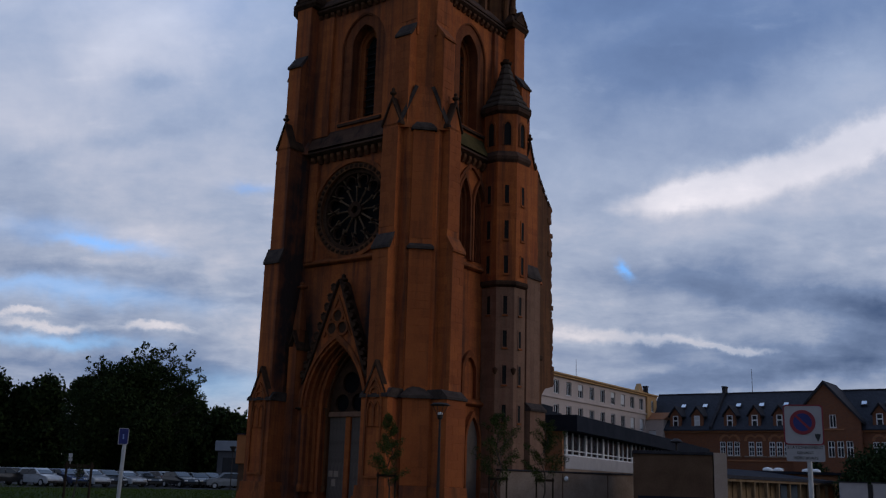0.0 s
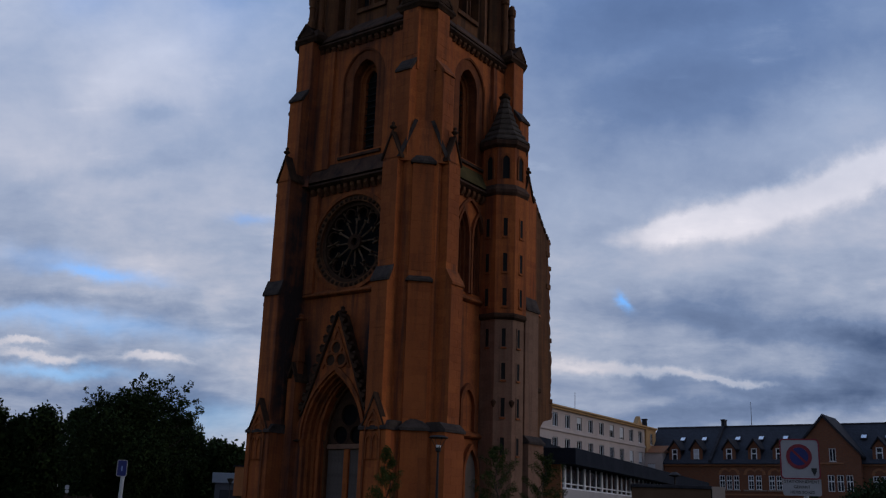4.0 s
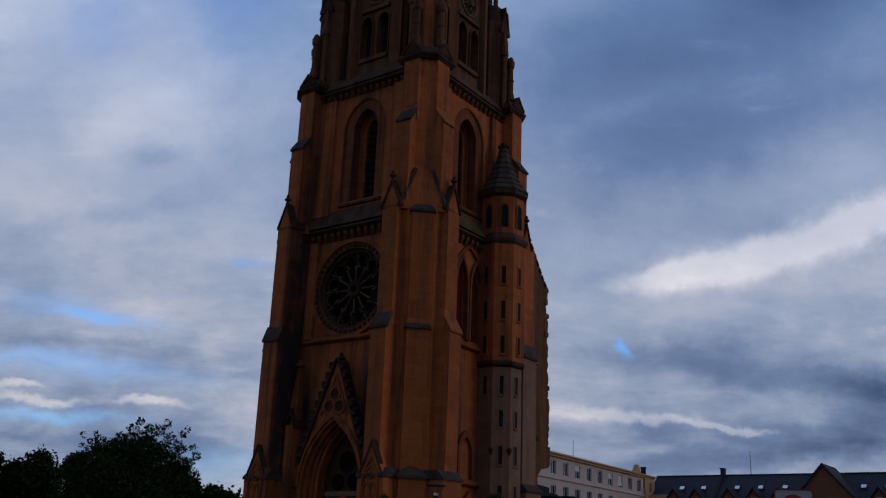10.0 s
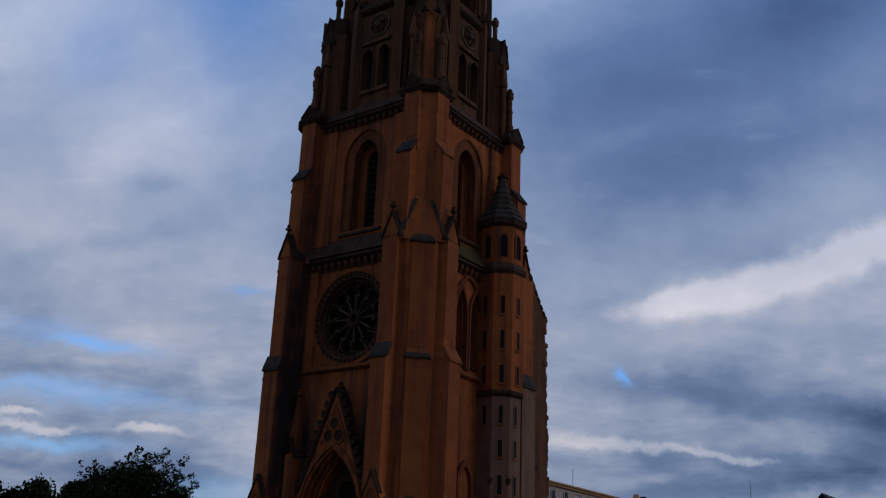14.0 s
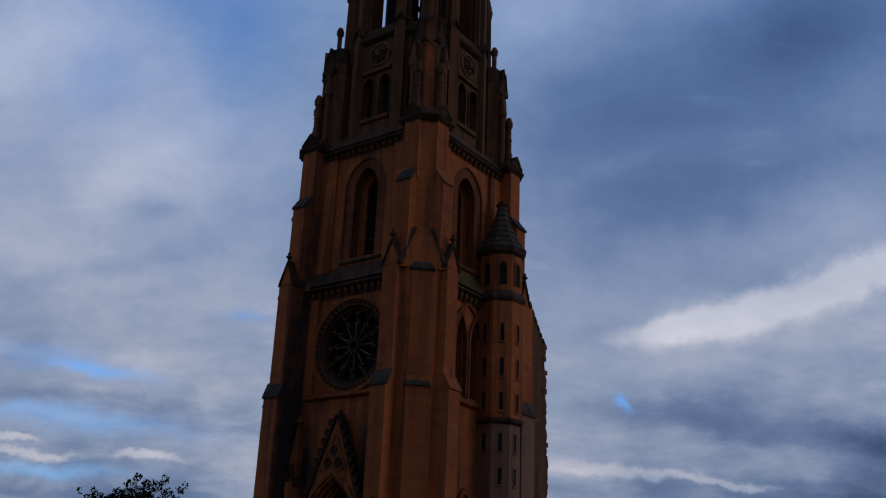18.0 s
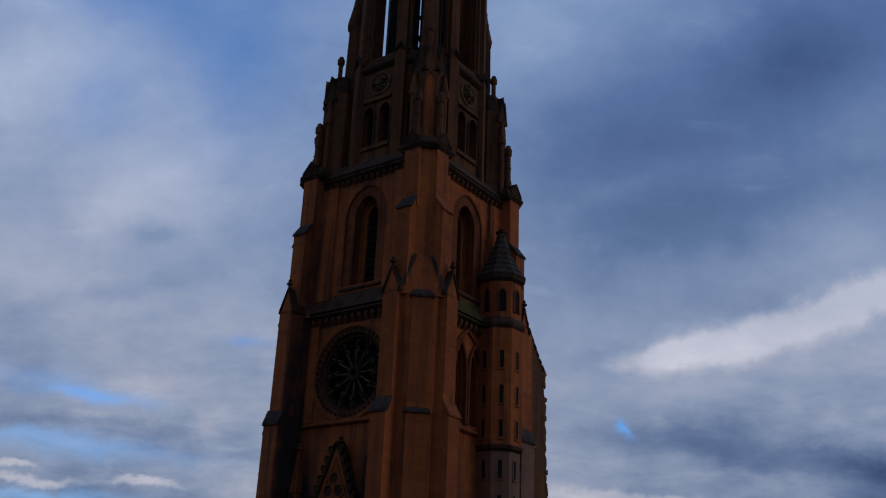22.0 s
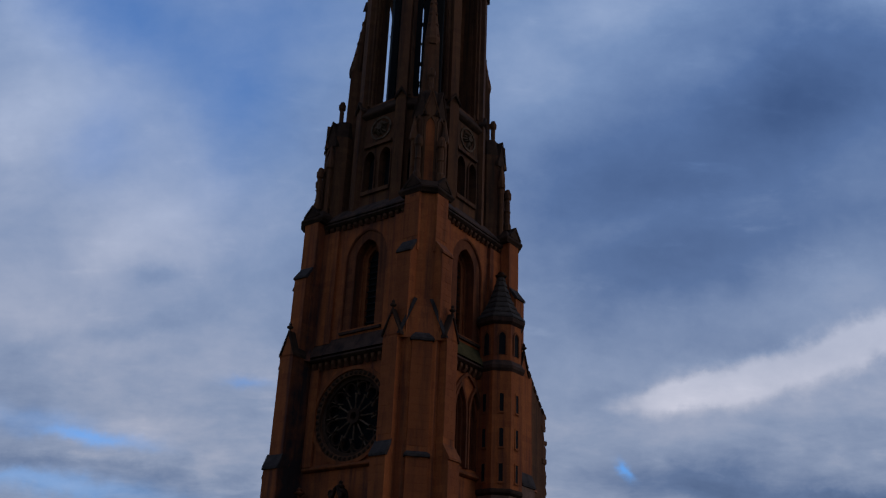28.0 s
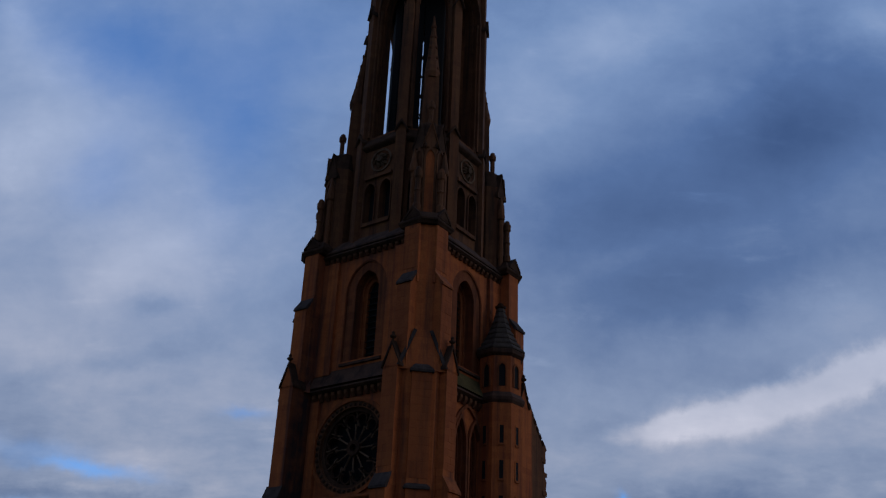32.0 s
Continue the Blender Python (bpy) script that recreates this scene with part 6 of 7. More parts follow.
part("red_border", turned(bm, pose(0, 0, 2.575)), SIGN_RED, face)
bm = fresh()
plate(bm, circle(-0.01, 0.035, 0.172, 32), [circle(-0.01, 0.035, 0.125, 32)], -0.02, -0.01)
part("red_ring", turned(bm, pose(0, 0, 2.575)), SIGN_RED, face)
bm = fresh()
plate(bm, circle(-0.01, 0.035, 0.127, 32), [], -0.018, -0.01)
part("blue_disc", turned(bm, pose(0, 0, 2.575)), SIGN_BLUE, face)
bm = fresh()
c45 = math.radians(45)
box(bm, -0.135, 0.135, -0.0205, -0.0195, -0.016, 0.016)
part("red_bar", turned(bm, pose(-0.01, 0, 2.61) @ Matrix.Rotation(c45, 4, "Y")), SIGN_RED, face)
bm = fresh()
plate(bm, [(0.145, -0.125), (0.22, -0.125), (0.215, -0.165), (0.183, -0.235), (0.15, -0.165)], [], -0.018, -0.01)
part("tow_symbol", turned(bm, pose(0, 0, 2.575)), INK, face)
bm = fresh()
plate(bm, rounded(0.51, 0.24, 0.03), [], -0.012, 0.012)
panel = part("text_plate", turned(bm, pose(0.01, 0, 2.19)), SIGN_WHITE, sign)
for k, (txt, size) in enumerate((("STATIONNEMENT", 0.058), ("GENANT", 0.055), ("HORS BOXES", 0.055))):
    me = text_mesh(txt, size)
    me.materials.clear()
    mesh_part("lettering", me, INK, panel, at=pose(0.01, -0.0135, 2.26 - 0.072 * k, 90, 0, 0))

# blue parking sign on a leaning post
BLUE_S = 1.5
bsign = thing("parking_sign", pose(-7.32 * BLUE_S, 1.1 + 22.9 * BLUE_S, EYE * (1 - BLUE_S), 0, 0, 10) @ Matrix.Diagonal((BLUE_S, BLUE_S, BLUE_S, 1)), "small blue sign on a leaning pale post", "sign")
bm = fresh()
tube(bm, (0.1, 0.04, 0.5), (0.13, 0.04, 2.35), 0.045, n=10)
part("post", bm, STEEL, bsign)
bm = fresh()
plate(bm, rounded(0.225, 0.37, 0.03), [], -0.012, 0.012)
f2 = part("sign_plate", turned(bm, pose(0.1, -0.03, 2.42)), SIGN_BLUE, bsign)
bm = fresh()
plate(bm, rounded(0.225, 0.37, 0.03), [rounded(0.2, 0.345, 0.025)], -0.016, 0.014)
part("white_border", turned(bm, pose(0.1, -0.03, 2.42)), SIGN_WHITE, f2)
bm = fresh()
box(bm, -0.014, 0.014, -0.017, -0.01, -0.06, 0.05)
part("pale_symbol", turned(bm, pose(0.1, -0.03, 2.42)), SIGN_PALE, f2)

# small signs and a lamp at the car park
for x, y, h in ((-36, 99.5, 3.0),):
    s = thing("car_park_sign", pose(x, y, 0), "small pale sign on a thin post by parked cars", "sign")
    bm = fresh()
    tube(bm, (0, 0, 0), (0, 0, h), 0.05)
    part("post", bm, STEEL, s)
    bm = fresh()
    plate(bm, rounded(0.36, 0.4, 0.05), [], -0.06, -0.03)
    part("sign_plate", turned(bm, pose(0, 0, h - 0.2)), STEEL, s)
    bm = fresh()
    plate(bm, rounded(0.36, 0.26, 0.05), [], -0.06, -0.03)
    part("lower_plate", turned(bm, pose(0.02, 0, h - 0.6)), STEEL, s)
far_lamp = thing("street_lamp", pose(-19.6, 97, 0), "slim dark street lamp beside the car park", "lamp")
bm = fresh()
lathe(bm, [(0.1, 0), (0.05, 0.6), (0.045, 3.6)], 10)
part("pole", bm, IRON, far_lamp)
bm = fresh()
lathe(bm, [(0.1, 3.6), (0.32, 4.0), (0.34, 4.06), (0.05, 4.15)], 12)
part("lantern", bm, IRON, far_lamp)


# ---------------------------------------------------------------- buildings
def frame_of(x, y, yaw):
    """A house's own frame: x along its front, y into the house, front facing -y."""
    return pose(x, y, 0, 0, 0, yaw)


def window(parent, x, z, w, h, y=0.0, shut=0.0, bars=1, name="window", sill=True, frame_mat=WHITE):
    """A casement set back in the wall: frame, glass, sill and, where drawn, a roller shutter."""
    bm = fresh()
    plate(bm, rect(x - w / 2, x + w / 2, z, z + h), [rect(x - w / 2 + 0.08, x + w / 2 - 0.08, z + 0.08, z + h - 0.08)], y + 0.05, y + 0.13)
    win = part(name, bm, frame_mat, parent)
    for i in range(bars):
        bx = x - w / 2 + w * (i + 1) / (bars + 1)
        bm = fresh()
        box(bm, bx - 0.04, bx + 0.04, y + 0.045, y + 0.12, z + 0.06, z + h - 0.06)
        part("mullion", bm, frame_mat, win)
    bm = fresh()
    box(bm, x - w / 2 + 0.02, x + w / 2 - 0.02, y + 0.085, y + 0.1, z + 0.02, z + h - 0.02)
    part("pane", bm, PANE, win)
    if shut:
        bm = fresh()
        box(bm, x - w / 2 + 0.03, x + w / 2 - 0.03, y + 0.02, y + 0.042, z + h * (1 - shut), z + h - 0.02)
        part("roller_shutter", bm, SHUTTER, win)
    if sill:
        bm = fresh()
        box(bm, x - w / 2 - 0.08, x + w / 2 + 0.08, y - 0.08, y + 0.1, z - 0.1, z, bevel=0.015)
        part("sill", bm, PLASTER, win)
    return win


def holed(name, x0, x1, z0, z1, spots, mat, parent, y0=0.0, y1=0.3, label=""):
    """A front wall with real window openings."""
    bm = fresh()
    plate(bm, rect(x0, x1, z0, z1), [rect(x - w / 2, x + w / 2, z, z + h) for x, z, w, h in spots], y0, y1)
    return part(name, bm, mat, parent, label)


# long cream block behind the tower
rngb = random.Random(21)
cream = thing("cream_building", frame_of(13.0, 114.7, 57.2), "long cream rendered building with ochre cornice", "building")
LEN, TOP = 31.5, 14.15
spots = []
xs = [1.41 + i * 3.36 for i in range(9)]
for fl, z in enumerate((2.9, 5.9, 8.88, 11.72)):
    spots += [(x, z, 1.42, 1.6) for x in xs]
holed("front_wall", -4.5, 29.9, 0, TOP - 0.4, spots, PLASTER, cream)
bm = fresh()
box(bm, -4.5, 33.6, 0.31, 12, 0, TOP - 0.5)
part("block_core", bm, PLASTER, cream)
bm = fresh()
plate(bm, rect(29.92, 33.6, 0, TOP - 0.4), [rect(31.4, 32.4, z, z + 1.55) for z in (5.9, 8.88, 11.72)], -0.25, 0.3)
part("ochre_end_bay", bm, OCHRE, cream, "ochre rendered end bay")
for z in (5.9, 8.88, 11.72):
    window(cream, 31.9, z, 1.0, 1.55, -0.2, 0, 1)
for i, (x, z, w, h) in enumerate(spots):
    window(cream, x, z, w, h, 0.1, rngb.choice((0, 0, 0, 0, 0, 0.45, 0.85)), 1)
for z, hgt, out, mat in ((8.3, 0.24, 0.14, PLASTER), (11.15, 0.24, 0.16, PLASTER), (TOP - 0.45, 0.25, 0.3, OCHRE), (TOP - 0.2, 0.22, 0.5, OCHRE)):
    bm = fresh()
    box(bm, -4.7, 33.8, -out, 0.1, z, z + hgt, bevel=0.03)
    part("moulding", bm, mat, cream, "ochre moulded band")
bm = fresh()
prism(bm, [(-4.7, -0.5), (33.8, -0.5), (33.8, 12), (-4.7, 12)], TOP, TOP + 0.5, [(-4.0, 4), (33, 4), (33, 9), (-4.0, 9)])
part("roof", bm, SLATE_TRIM, cream)
bm = fresh()
plate(bm, [(26.3, TOP), (28.3, TOP), (27.3, TOP + 1.15)], [], -0.35, 0.3)
part("pediment", bm, OCHRE, cream, "small ochre gable pediment")
for x, h in ((9.0, 2.4),):
    bm = fresh()
    tube(bm, (x, 1, TOP), (x, 1, TOP + h), 0.03)
    part("aerial", bm, IRON, cream)
bm = fresh()
box(bm, 33.15, 33.65, 1, 1.6, TOP, TOP + 1.25, bevel=0.03)
box(bm, 33.08, 33.72, 0.93, 1.67, TOP + 1.2, TOP + 1.4, bevel=0.03)
part("chimney", bm, SLATE_TRIM, cream)

# brick building with a slate roof, dormers and a cross gable
brick = thing("brick_building", frame_of(32.2, 138.2, -35.9), "long brown brick building with steep slate roof and dormers", "building")
EAVE, RIDGE, DEEP = 9.0, 14.4, 11.0
X0, X1 = -3.6, 46.0
dorm = [0.77, 3.86, 8.41, 11.75, 15.0, 27.2, 31.0, 35.0]
trip = [8.34, 11.74, 14.89, 27.6, 31.6, 36.0]
spots = []
for x in trip:
    for d in ((-0.95, 0, 0.95) if x not in (11.74,) else (-0.5, 0.5)):
        spots.append((x + d, 5.7, 0.74, 1.8))
        spots.append((x + d, 1.6, 0.74, 2.1))
holed("front_wall", X0, X1, 0, EAVE, spots, BRICK, brick)
bm = fresh()
box(bm, X0, X1, 0.31, DEEP, 0, EAVE)
part("block_core", bm, BRICK, brick)
for x, z, w, h in spots:
    window(brick, x, z, w, h, -0.03, 0, 0, sill=False)
    bm = fresh()
    box(bm, x - 0.33, x + 0.33, 0.024, 0.054, z + h * 0.60, z + h * 0.68)
    box(bm, x - 0.33, x + 0.33, 0.03, 0.053, z + h * 0.30, z + h * 0.33)
    part("transom", bm, WHITE, brick)
    bm = fresh()
    box(bm, x - 0.035, x + 0.035, 0.027, 0.0535, z + 0.06, z + h - 0.06)
    part("glazing_bar", bm, WHITE, brick)
for x in trip:
    bm = fresh()
    strip(bm, arch(x, 2.9, 7.6, 7.65, 8.2, 4), arch(x, 2.2, 7.6, 7.65, 7.9, 4), -0.06, 0.05)
    part("relieving_arch", bm, BRICK_ORANGE, brick, "orange brick relieving arch")
    bm = fresh()
    box(bm, x - 1.5, x + 1.5, -0.1, 0.12, 5.5, 5.68, bevel=0.02)
    part("sill", bm, CONCRETE, brick)
for z, hgt, out in ((8.7, 0.3, 0.22), (4.95, 0.2, 0.08), (0.0, 0.8, 0.1)):
    bm = fresh()
    box(bm, X0 - 0.1, X1, -out, 0.1, z, z + hgt, bevel=0.02)
    part("brick_band", bm, BRICK_ORANGE, brick)
bm = fresh()
loft(bm, [[(x, -0.45, EAVE - 0.05), (x, -0.45, EAVE + 0.1), (x, DEEP / 2, RIDGE), (x, DEEP + 0.4, EAVE + 0.1), (x, DEEP + 0.4, EAVE - 0.05)] for x in (X0 - 0.3, X1)])
roof = part("roof", bm, SLATE, brick, "steep blue-grey slate roof")
bm = fresh()
box(bm, X0 - 0.3, X1, DEEP / 2 - 0.15, DEEP / 2 + 0.15, RIDGE - 0.08, RIDGE + 0.12)
part("ridge", bm, SLATE_TRIM, roof)
bm = fresh()
loft(bm, [[(x, -0.6, EAVE + 0.15), (x, -0.6, EAVE + 0.5), (x, DEEP / 2, RIDGE + 0.5), (x, DEEP / 2, RIDGE - 0.1)] for x in (5.75, 6.15)])
part("fire_wall", bm, SLATE_TRIM, roof, "dark parapet across the roof")
bm = fresh()
box(bm, 5.72, 6.2, DEEP / 2 - 0.5, DEEP / 2 + 0.5, RIDGE - 0.3, RIDGE + 0.85, bevel=0.04)
box(bm, 5.66, 6.26, DEEP / 2 - 0.56, DEEP / 2 + 0.56, RIDGE + 0.85, RIDGE + 1.0, bevel=0.03)
part("chimney", bm, SLATE_TRIM, roof)
bm = fresh()
tube(bm, (9.86, DEEP / 2, RIDGE), (9.86, DEEP / 2, RIDGE + 3.3), 0.05, 0.025)
part("aerial", bm, IRON, roof)
PITCH = math.degrees(math.atan2(RIDGE - EAVE, DEEP / 2))
for x in dorm:
    bm = fresh()
    plate(bm, [(x - 0.8, EAVE + 0.2), (x + 0.8, EAVE + 0.2), (x + 0.8, EAVE + 2.0), (x, EAVE + 3.0), (x - 0.8, EAVE + 2.0)], [rect(x - 0.4, x + 0.4, EAVE + 0.4, EAVE + 2.0)], 0.1, 0.45)
    d = part("dormer", bm, BRICK, brick, "small gabled brick dormer")
    bm = fresh()
    for s in (-1, 1):
        loft(bm, [[(x + s * 0.98, y, EAVE + 1.8), (x + s * 0.98, y, EAVE + 2.0), (x, y, EAVE + 3.35), (x, y, EAVE + 3.1)] for y in (-0.2, 3.2)])
    part("dormer_roof", bm, SLATE_TRIM, d)
    bm = fresh()
    box(bm, x - 0.76, x + 0.76, 0.45, 2.6, EAVE + 0.2, EAVE + 2.0)
    part("cheek", bm, SLATE, d)
    bm = fresh()
    plate(bm, rect(x - 0.4, x + 0.4, EAVE + 0.4, EAVE + 2.0), [rect(x - 0.28, x + 0.28, EAVE + 0.5, EAVE + 1.25), rect(x - 0.28, x + 0.28, EAVE + 1.4, EAVE + 1.9)], 0.12, 0.2)
    part("window_frame", bm, WHITE, d)
    bm = fresh()
    box(bm, x - 0.38, x + 0.38, 0.16, 0.18, EAVE + 0.42, EAVE + 1.98)
    part("pane", bm, SHUTTER if x == 3.86 else PANE, d)
for x in (0.85, 3.98, 8.69, 11.86, 15.1, 24.9, 27.8, 33.0):
    zc = EAVE + 3.5
    m = pose(x, (zc - EAVE) * DEEP / 2 / (RIDGE - EAVE) - 0.5, zc, PITCH, 0, 0)
    bm = fresh()
    box(bm, -0.42, 0.42, -0.46, 0.46, -0.02, 0.1)
    rw = part("roof_window", bm, SLATE_TRIM, roof, at=m)
    bm = fresh()
    box(bm, -0.31, 0.31, -0.27, 0.33, 0.1, 0.12)
    part("pane", bm, SKYLIGHT, rw)
GX = 21.0
bm = fresh()
plate(bm, [(GX - 4.2, 0), (GX + 4.2, 0), (GX + 4.2, EAVE + 1.0), (GX, RIDGE + 0.35), (GX - 4.2, EAVE + 1.0)], [rect(GX + 0.5, GX + 1.3, EAVE + 0.25, EAVE + 1.85)] + [rect(GX + 0.15 + d, GX + 0.95 + d, 5.6, 7.6) for d in (0, 1.1, 2.2)], -0.9, -0.5)
gab = part("cross_gable", bm, BRICK, brick, "tall brown brick cross gable")
bm = fresh()
box(bm, GX - 4.2, GX + 4.2, -0.5, 0.3, 0, EAVE)
part("bay_core", bm, BRICK, gab)
bm = fresh()
for s in (-1, 1):
    loft(bm, [[(GX + s * 4.6, y, EAVE + 0.6), (GX + s * 4.6, y, EAVE + 0.9), (GX, y, RIDGE + 0.75), (GX, y, RIDGE + 0.35)] for y in (-1.15, 5.5)])
part("gable_roof", bm, SLATE_TRIM, gab, "dark slate gable roof with deep verge")
window(gab, GX + 0.9, EAVE + 0.25, 0.8, 1.6, -0.88, 0, 1)
for d in (0, 1.1, 2.2):
    window(gab, GX + 0.55 + d, 5.6, 0.8, 2.0, -0.88, 0, 1, sill=False)
    bm = fresh()
    box(bm, GX + 0.2 + d, GX + 0.9 + d, -0.838, -0.8, 6.75, 6.88)
    part("transom", bm, WHITE, gab)
bm = fresh()
box(bm, GX - 1.2, GX + 2.2, -1.0, -0.88, EAVE - 0.1, EAVE + 0.1, bevel=0.02)
part("brick_band", bm, BRICK_ORANGE, gab)
# link house between the two
link = thing("link_house", frame_of(30.2, 140.2, -35.9), "narrow cream link house between two buildings", "building")
bm = fresh()
plate(bm, rect(-1.4, 2.0, 0, 10.6), [rect(-0.2, 0.9, 6.6, 9.0)], -0.9, -0.6)
part("front_wall", bm, PLASTER, link)
bm = fresh()
box(bm, -1.4, 2.0, -0.59, 6, 0, 10.5)
part("block_core", bm, PLASTER, link)
bm = fresh()
prism(bm, [(-1.6, -1.1), (2.2, -1.1), (2.2, 6), (-1.6, 6)], 10.5, 11.6, [(-1.6, 1.2), (2.2, 1.2), (2.2, 3), (-1.6, 3)])
part("roof", bm, BRICK_ORANGE, link)
window(link, 0.35, 6.6, 1.1, 2.4, -0.88, 0.4, 1)

# low modern block with a white window band
MOD = frame_of(8.62, 67.0, 66.6)
modern = thing("modern_block", MOD, "low modern block with black flat roof and white window band", "building")
bm = fresh()
box(bm, 0, 58, 0.2, 16, 0, 3.4)
part("lower_wall", bm, CONCRETE, modern)
bm = fresh()
box(bm, 0.02, 58, 0.12, 0.2, 2.55, 3.38)
part("apron_wall", bm, APRON, modern, "pale grey rendered apron wall")
bm = fresh()
box(bm, -0.35, 0.0, 0.25, 16, 0, 5.0)
part("end_wall", bm, BRICK_ORANGE, modern, "orange brick end wall")
bm = fresh()
box(bm, 0.05, 58, 0.5, 16, 3.4, 5.0)
part("room_core", bm, VOID, modern)
bm = fresh()
box(bm, -0.8, 58.5, -0.9, 16.3, 4.95, 6.0)
part("roof", bm, FELT, modern, "deep black roof fascia")
bm = fresh()
box(bm, -1.4, 9, 3, 12, 6.0, 6.75)
box(bm, 1.0, 4, 2.2, 4, 6.0, 6.9)
part("roof_plant_room", bm, FELT, modern)
bm = fresh()
box(bm, 0.0, 36.6, 0.2, 0.3, 3.4, 3.5)
box(bm, 0.0, 36.6, 0.24, 0.3, 3.72, 3.8)
part("window_rail", bm, WHITE, modern)
bm = fresh()
box(bm, 0.0, 36.6, 0.3, 0.33, 3.5, 4.9)
part("glazing", bm, PANE, modern)
bm = fresh()
plate(bm, rect(36.6, 58, 3.4, 4.96), [rect(42, 54, 3.7, 4.7)], 0.2, 0.34)
part("far_wall", bm, PLASTER, modern, "pale rendered wall past the windows")
bm = fresh()
box(bm, 42, 54, 0.28, 0.3, 3.7, 4.7)
part("roller_shutter", bm, SHUTTER, modern)
mull = None
for i in range(22):
    x = 0.6 + i * 1.69
    wide = i % 3 == 0
    if wide:
        bm = fresh()
        box(bm, x - 0.22, x + 0.22, 0.2, 0.3, 3.35, 4.98)
        part("mullion", bm, WHITE, modern)
    elif mull is None:
        bm = fresh()
        box(bm, -0.1, 0.1, 0.24, 0.3, 3.4, 4.95)
        mull = part("mullion", bm, WHITE, modern, at=pose(x, 0, 0)).data
    else:
        mesh_part("mullion", mull, WHITE, modern, at=pose(x, 0, 0))
for i in range(3):
    bm = fresh()
    tube(bm, (20 + 9 * i, 2, 6.0), (20 + 9 * i, 2, 6.5), 0.12, 0.16)
    part("roof_vent", bm, STEEL, modern)

# yard wall, dark shed and canopy
yw = thing("yard_wall", frame_of(5.3, 53.6, 36), "stained concrete yard wall", "wall")
bm = fresh()
box(bm, -2.5, 10.5, 0, 0.3, 0, 2.15)
part("wall_body", bm, CONCRETE, yw)
bm = fresh()
box(bm, -2.55, 10.55, -0.06, 0.36, 2.15, 2.24, bevel=0.02)
part("coping", bm, SLATE_TRIM, yw)
for x in (1.8, 5.2, 8.0):
    bm = fresh()
    box(bm, x - 0.03, x + 0.03, -0.015, 0.02, 0, 2.1)
    part("joint_cover", bm, CLAD, yw)
bm = fresh()
lathe(bm, [(0.12, 0), (0.14, 0.06), (0.05, 0.14)], 10)
part("bulkhead_lamp", turned(bm, pose(2.0, -0.02, 1.85, 90, 0, 0)), WHITE, yw, "round white bulkhead lamp")

shed = thing("garage_block", frame_of(9.64, 50.0, -11), "dark clad flat-roofed garage block with pale end pier", "garage")
bm = fresh()
box(bm, 0, 3.75, 0, 7.0, 0, 3.14)
part("shed_body", bm, CLAD, shed)
bm = fresh()
box(bm, -0.05, 3.8, -0.1, 7.05, 3.14, 3.31, bevel=0.02)
part("roof_edge", bm, SLATE_TRIM, shed)
bm = fresh()
box(bm, 3.81, 4.42, 0.0, 7.0, 0, 3.27)
part("end_pier", bm, PIER, shed, "pale concrete end pier")
bm = fresh()
box(bm, 0.2, 3.4, -0.05, 0.0, 0, 1.15)
gd = part("garage_door", bm, FELT, shed)
for i in range(3):
    bm = fresh()
    box(bm, 0.25, 3.35, -0.075, -0.045, 0.06 + i * 0.33, 0.33 + i * 0.33, bevel=0.01)
    part("door_panel", bm, FELT, gd)
bm = fresh()
tube(bm, (2.1, 0.6, 3.28), (2.1, 0.6, 3.75), 0.05)
lathe(bm, [(0.08, 3.7), (0.29, 3.75), (0.31, 3.8), (0.1, 3.94)], 12, (2.1, 0.6))
part("vent_pipe", bm, IRON, shed, "dark capped vent pipe")

can = thing("canopy", frame_of(18.6, 68.0, 56.4), "long low canopy on pale timber posts", "canopy")
CL = 40.0
bm = fresh()
loft(bm, [[(x, -0.5, 2.3), (x, -0.5, 2.46), (x, 6.0, 3.25), (x, 6.0, 2.9)] for x in (1.0, CL)])
part("canopy_roof", bm, FELT, can)
bm = fresh()
box(bm, 1.0, CL, -0.56, -0.5, 2.24, 2.47)
part("fascia", bm, SLATE_TRIM, can)
bm = fresh()
box(bm, 1.0, CL, -0.45, -0.2, 2.06, 2.23)
part("beam", bm, TIMBER, can)
for i in range(12):
    x = 1.2 + i * 3.33
    bm = fresh()
    box(bm, x - 0.13, x + 0.13, -0.42, -0.16, 0, 2.06, bevel=0.02)
    part("post", bm, TIMBER, can)
bm = fresh()
box(bm, 1.0, CL, 0.75, 0.9, 0, 2.25)
part("back_wall", bm, TIMBER, can, "pale timber back wall")
for i in range(11):
    bm = fresh()
    box(bm, 2.8 + i * 3.33, 2.92 + i * 3.33, 0.68, 0.74, 0, 2.2)
    part("batten", bm, TIMBER, can)
bm = fresh()
box(bm, 17.6, 23.5, 0.3, 0.4, 0, 2.0)
part("blue_screen", bm, mottled("dark_blue_board", (0.03, 0.05, 0.08), (0.05, 0.075, 0.11), 1.0), can)
dome = None
for i in range(4):
    m = pose((32.8, 34.0, 37.0, 38.0)[i], 100.0 + 0.4 * i, 3.42)
    if dome is None:
        bm = fresh()
        lathe(bm, [(0.5, -0.15), (0.5, 0.02), (0.43, 0.14), (0.25, 0.22), (0.05, 0.25)], 16)
        part("dome", bm, WHITE, None)
        dome = bpy.data.objects["dome"]
        low = thing("flat_roof_annexe", pose(0, 0, 0), "low flat-roofed annexe with white roof domes", "building")
        dome.parent, dome.matrix_basis = low, m
    else:
        mesh_part("dome", dome.data, WHITE, low, at=m)
bm = fresh()
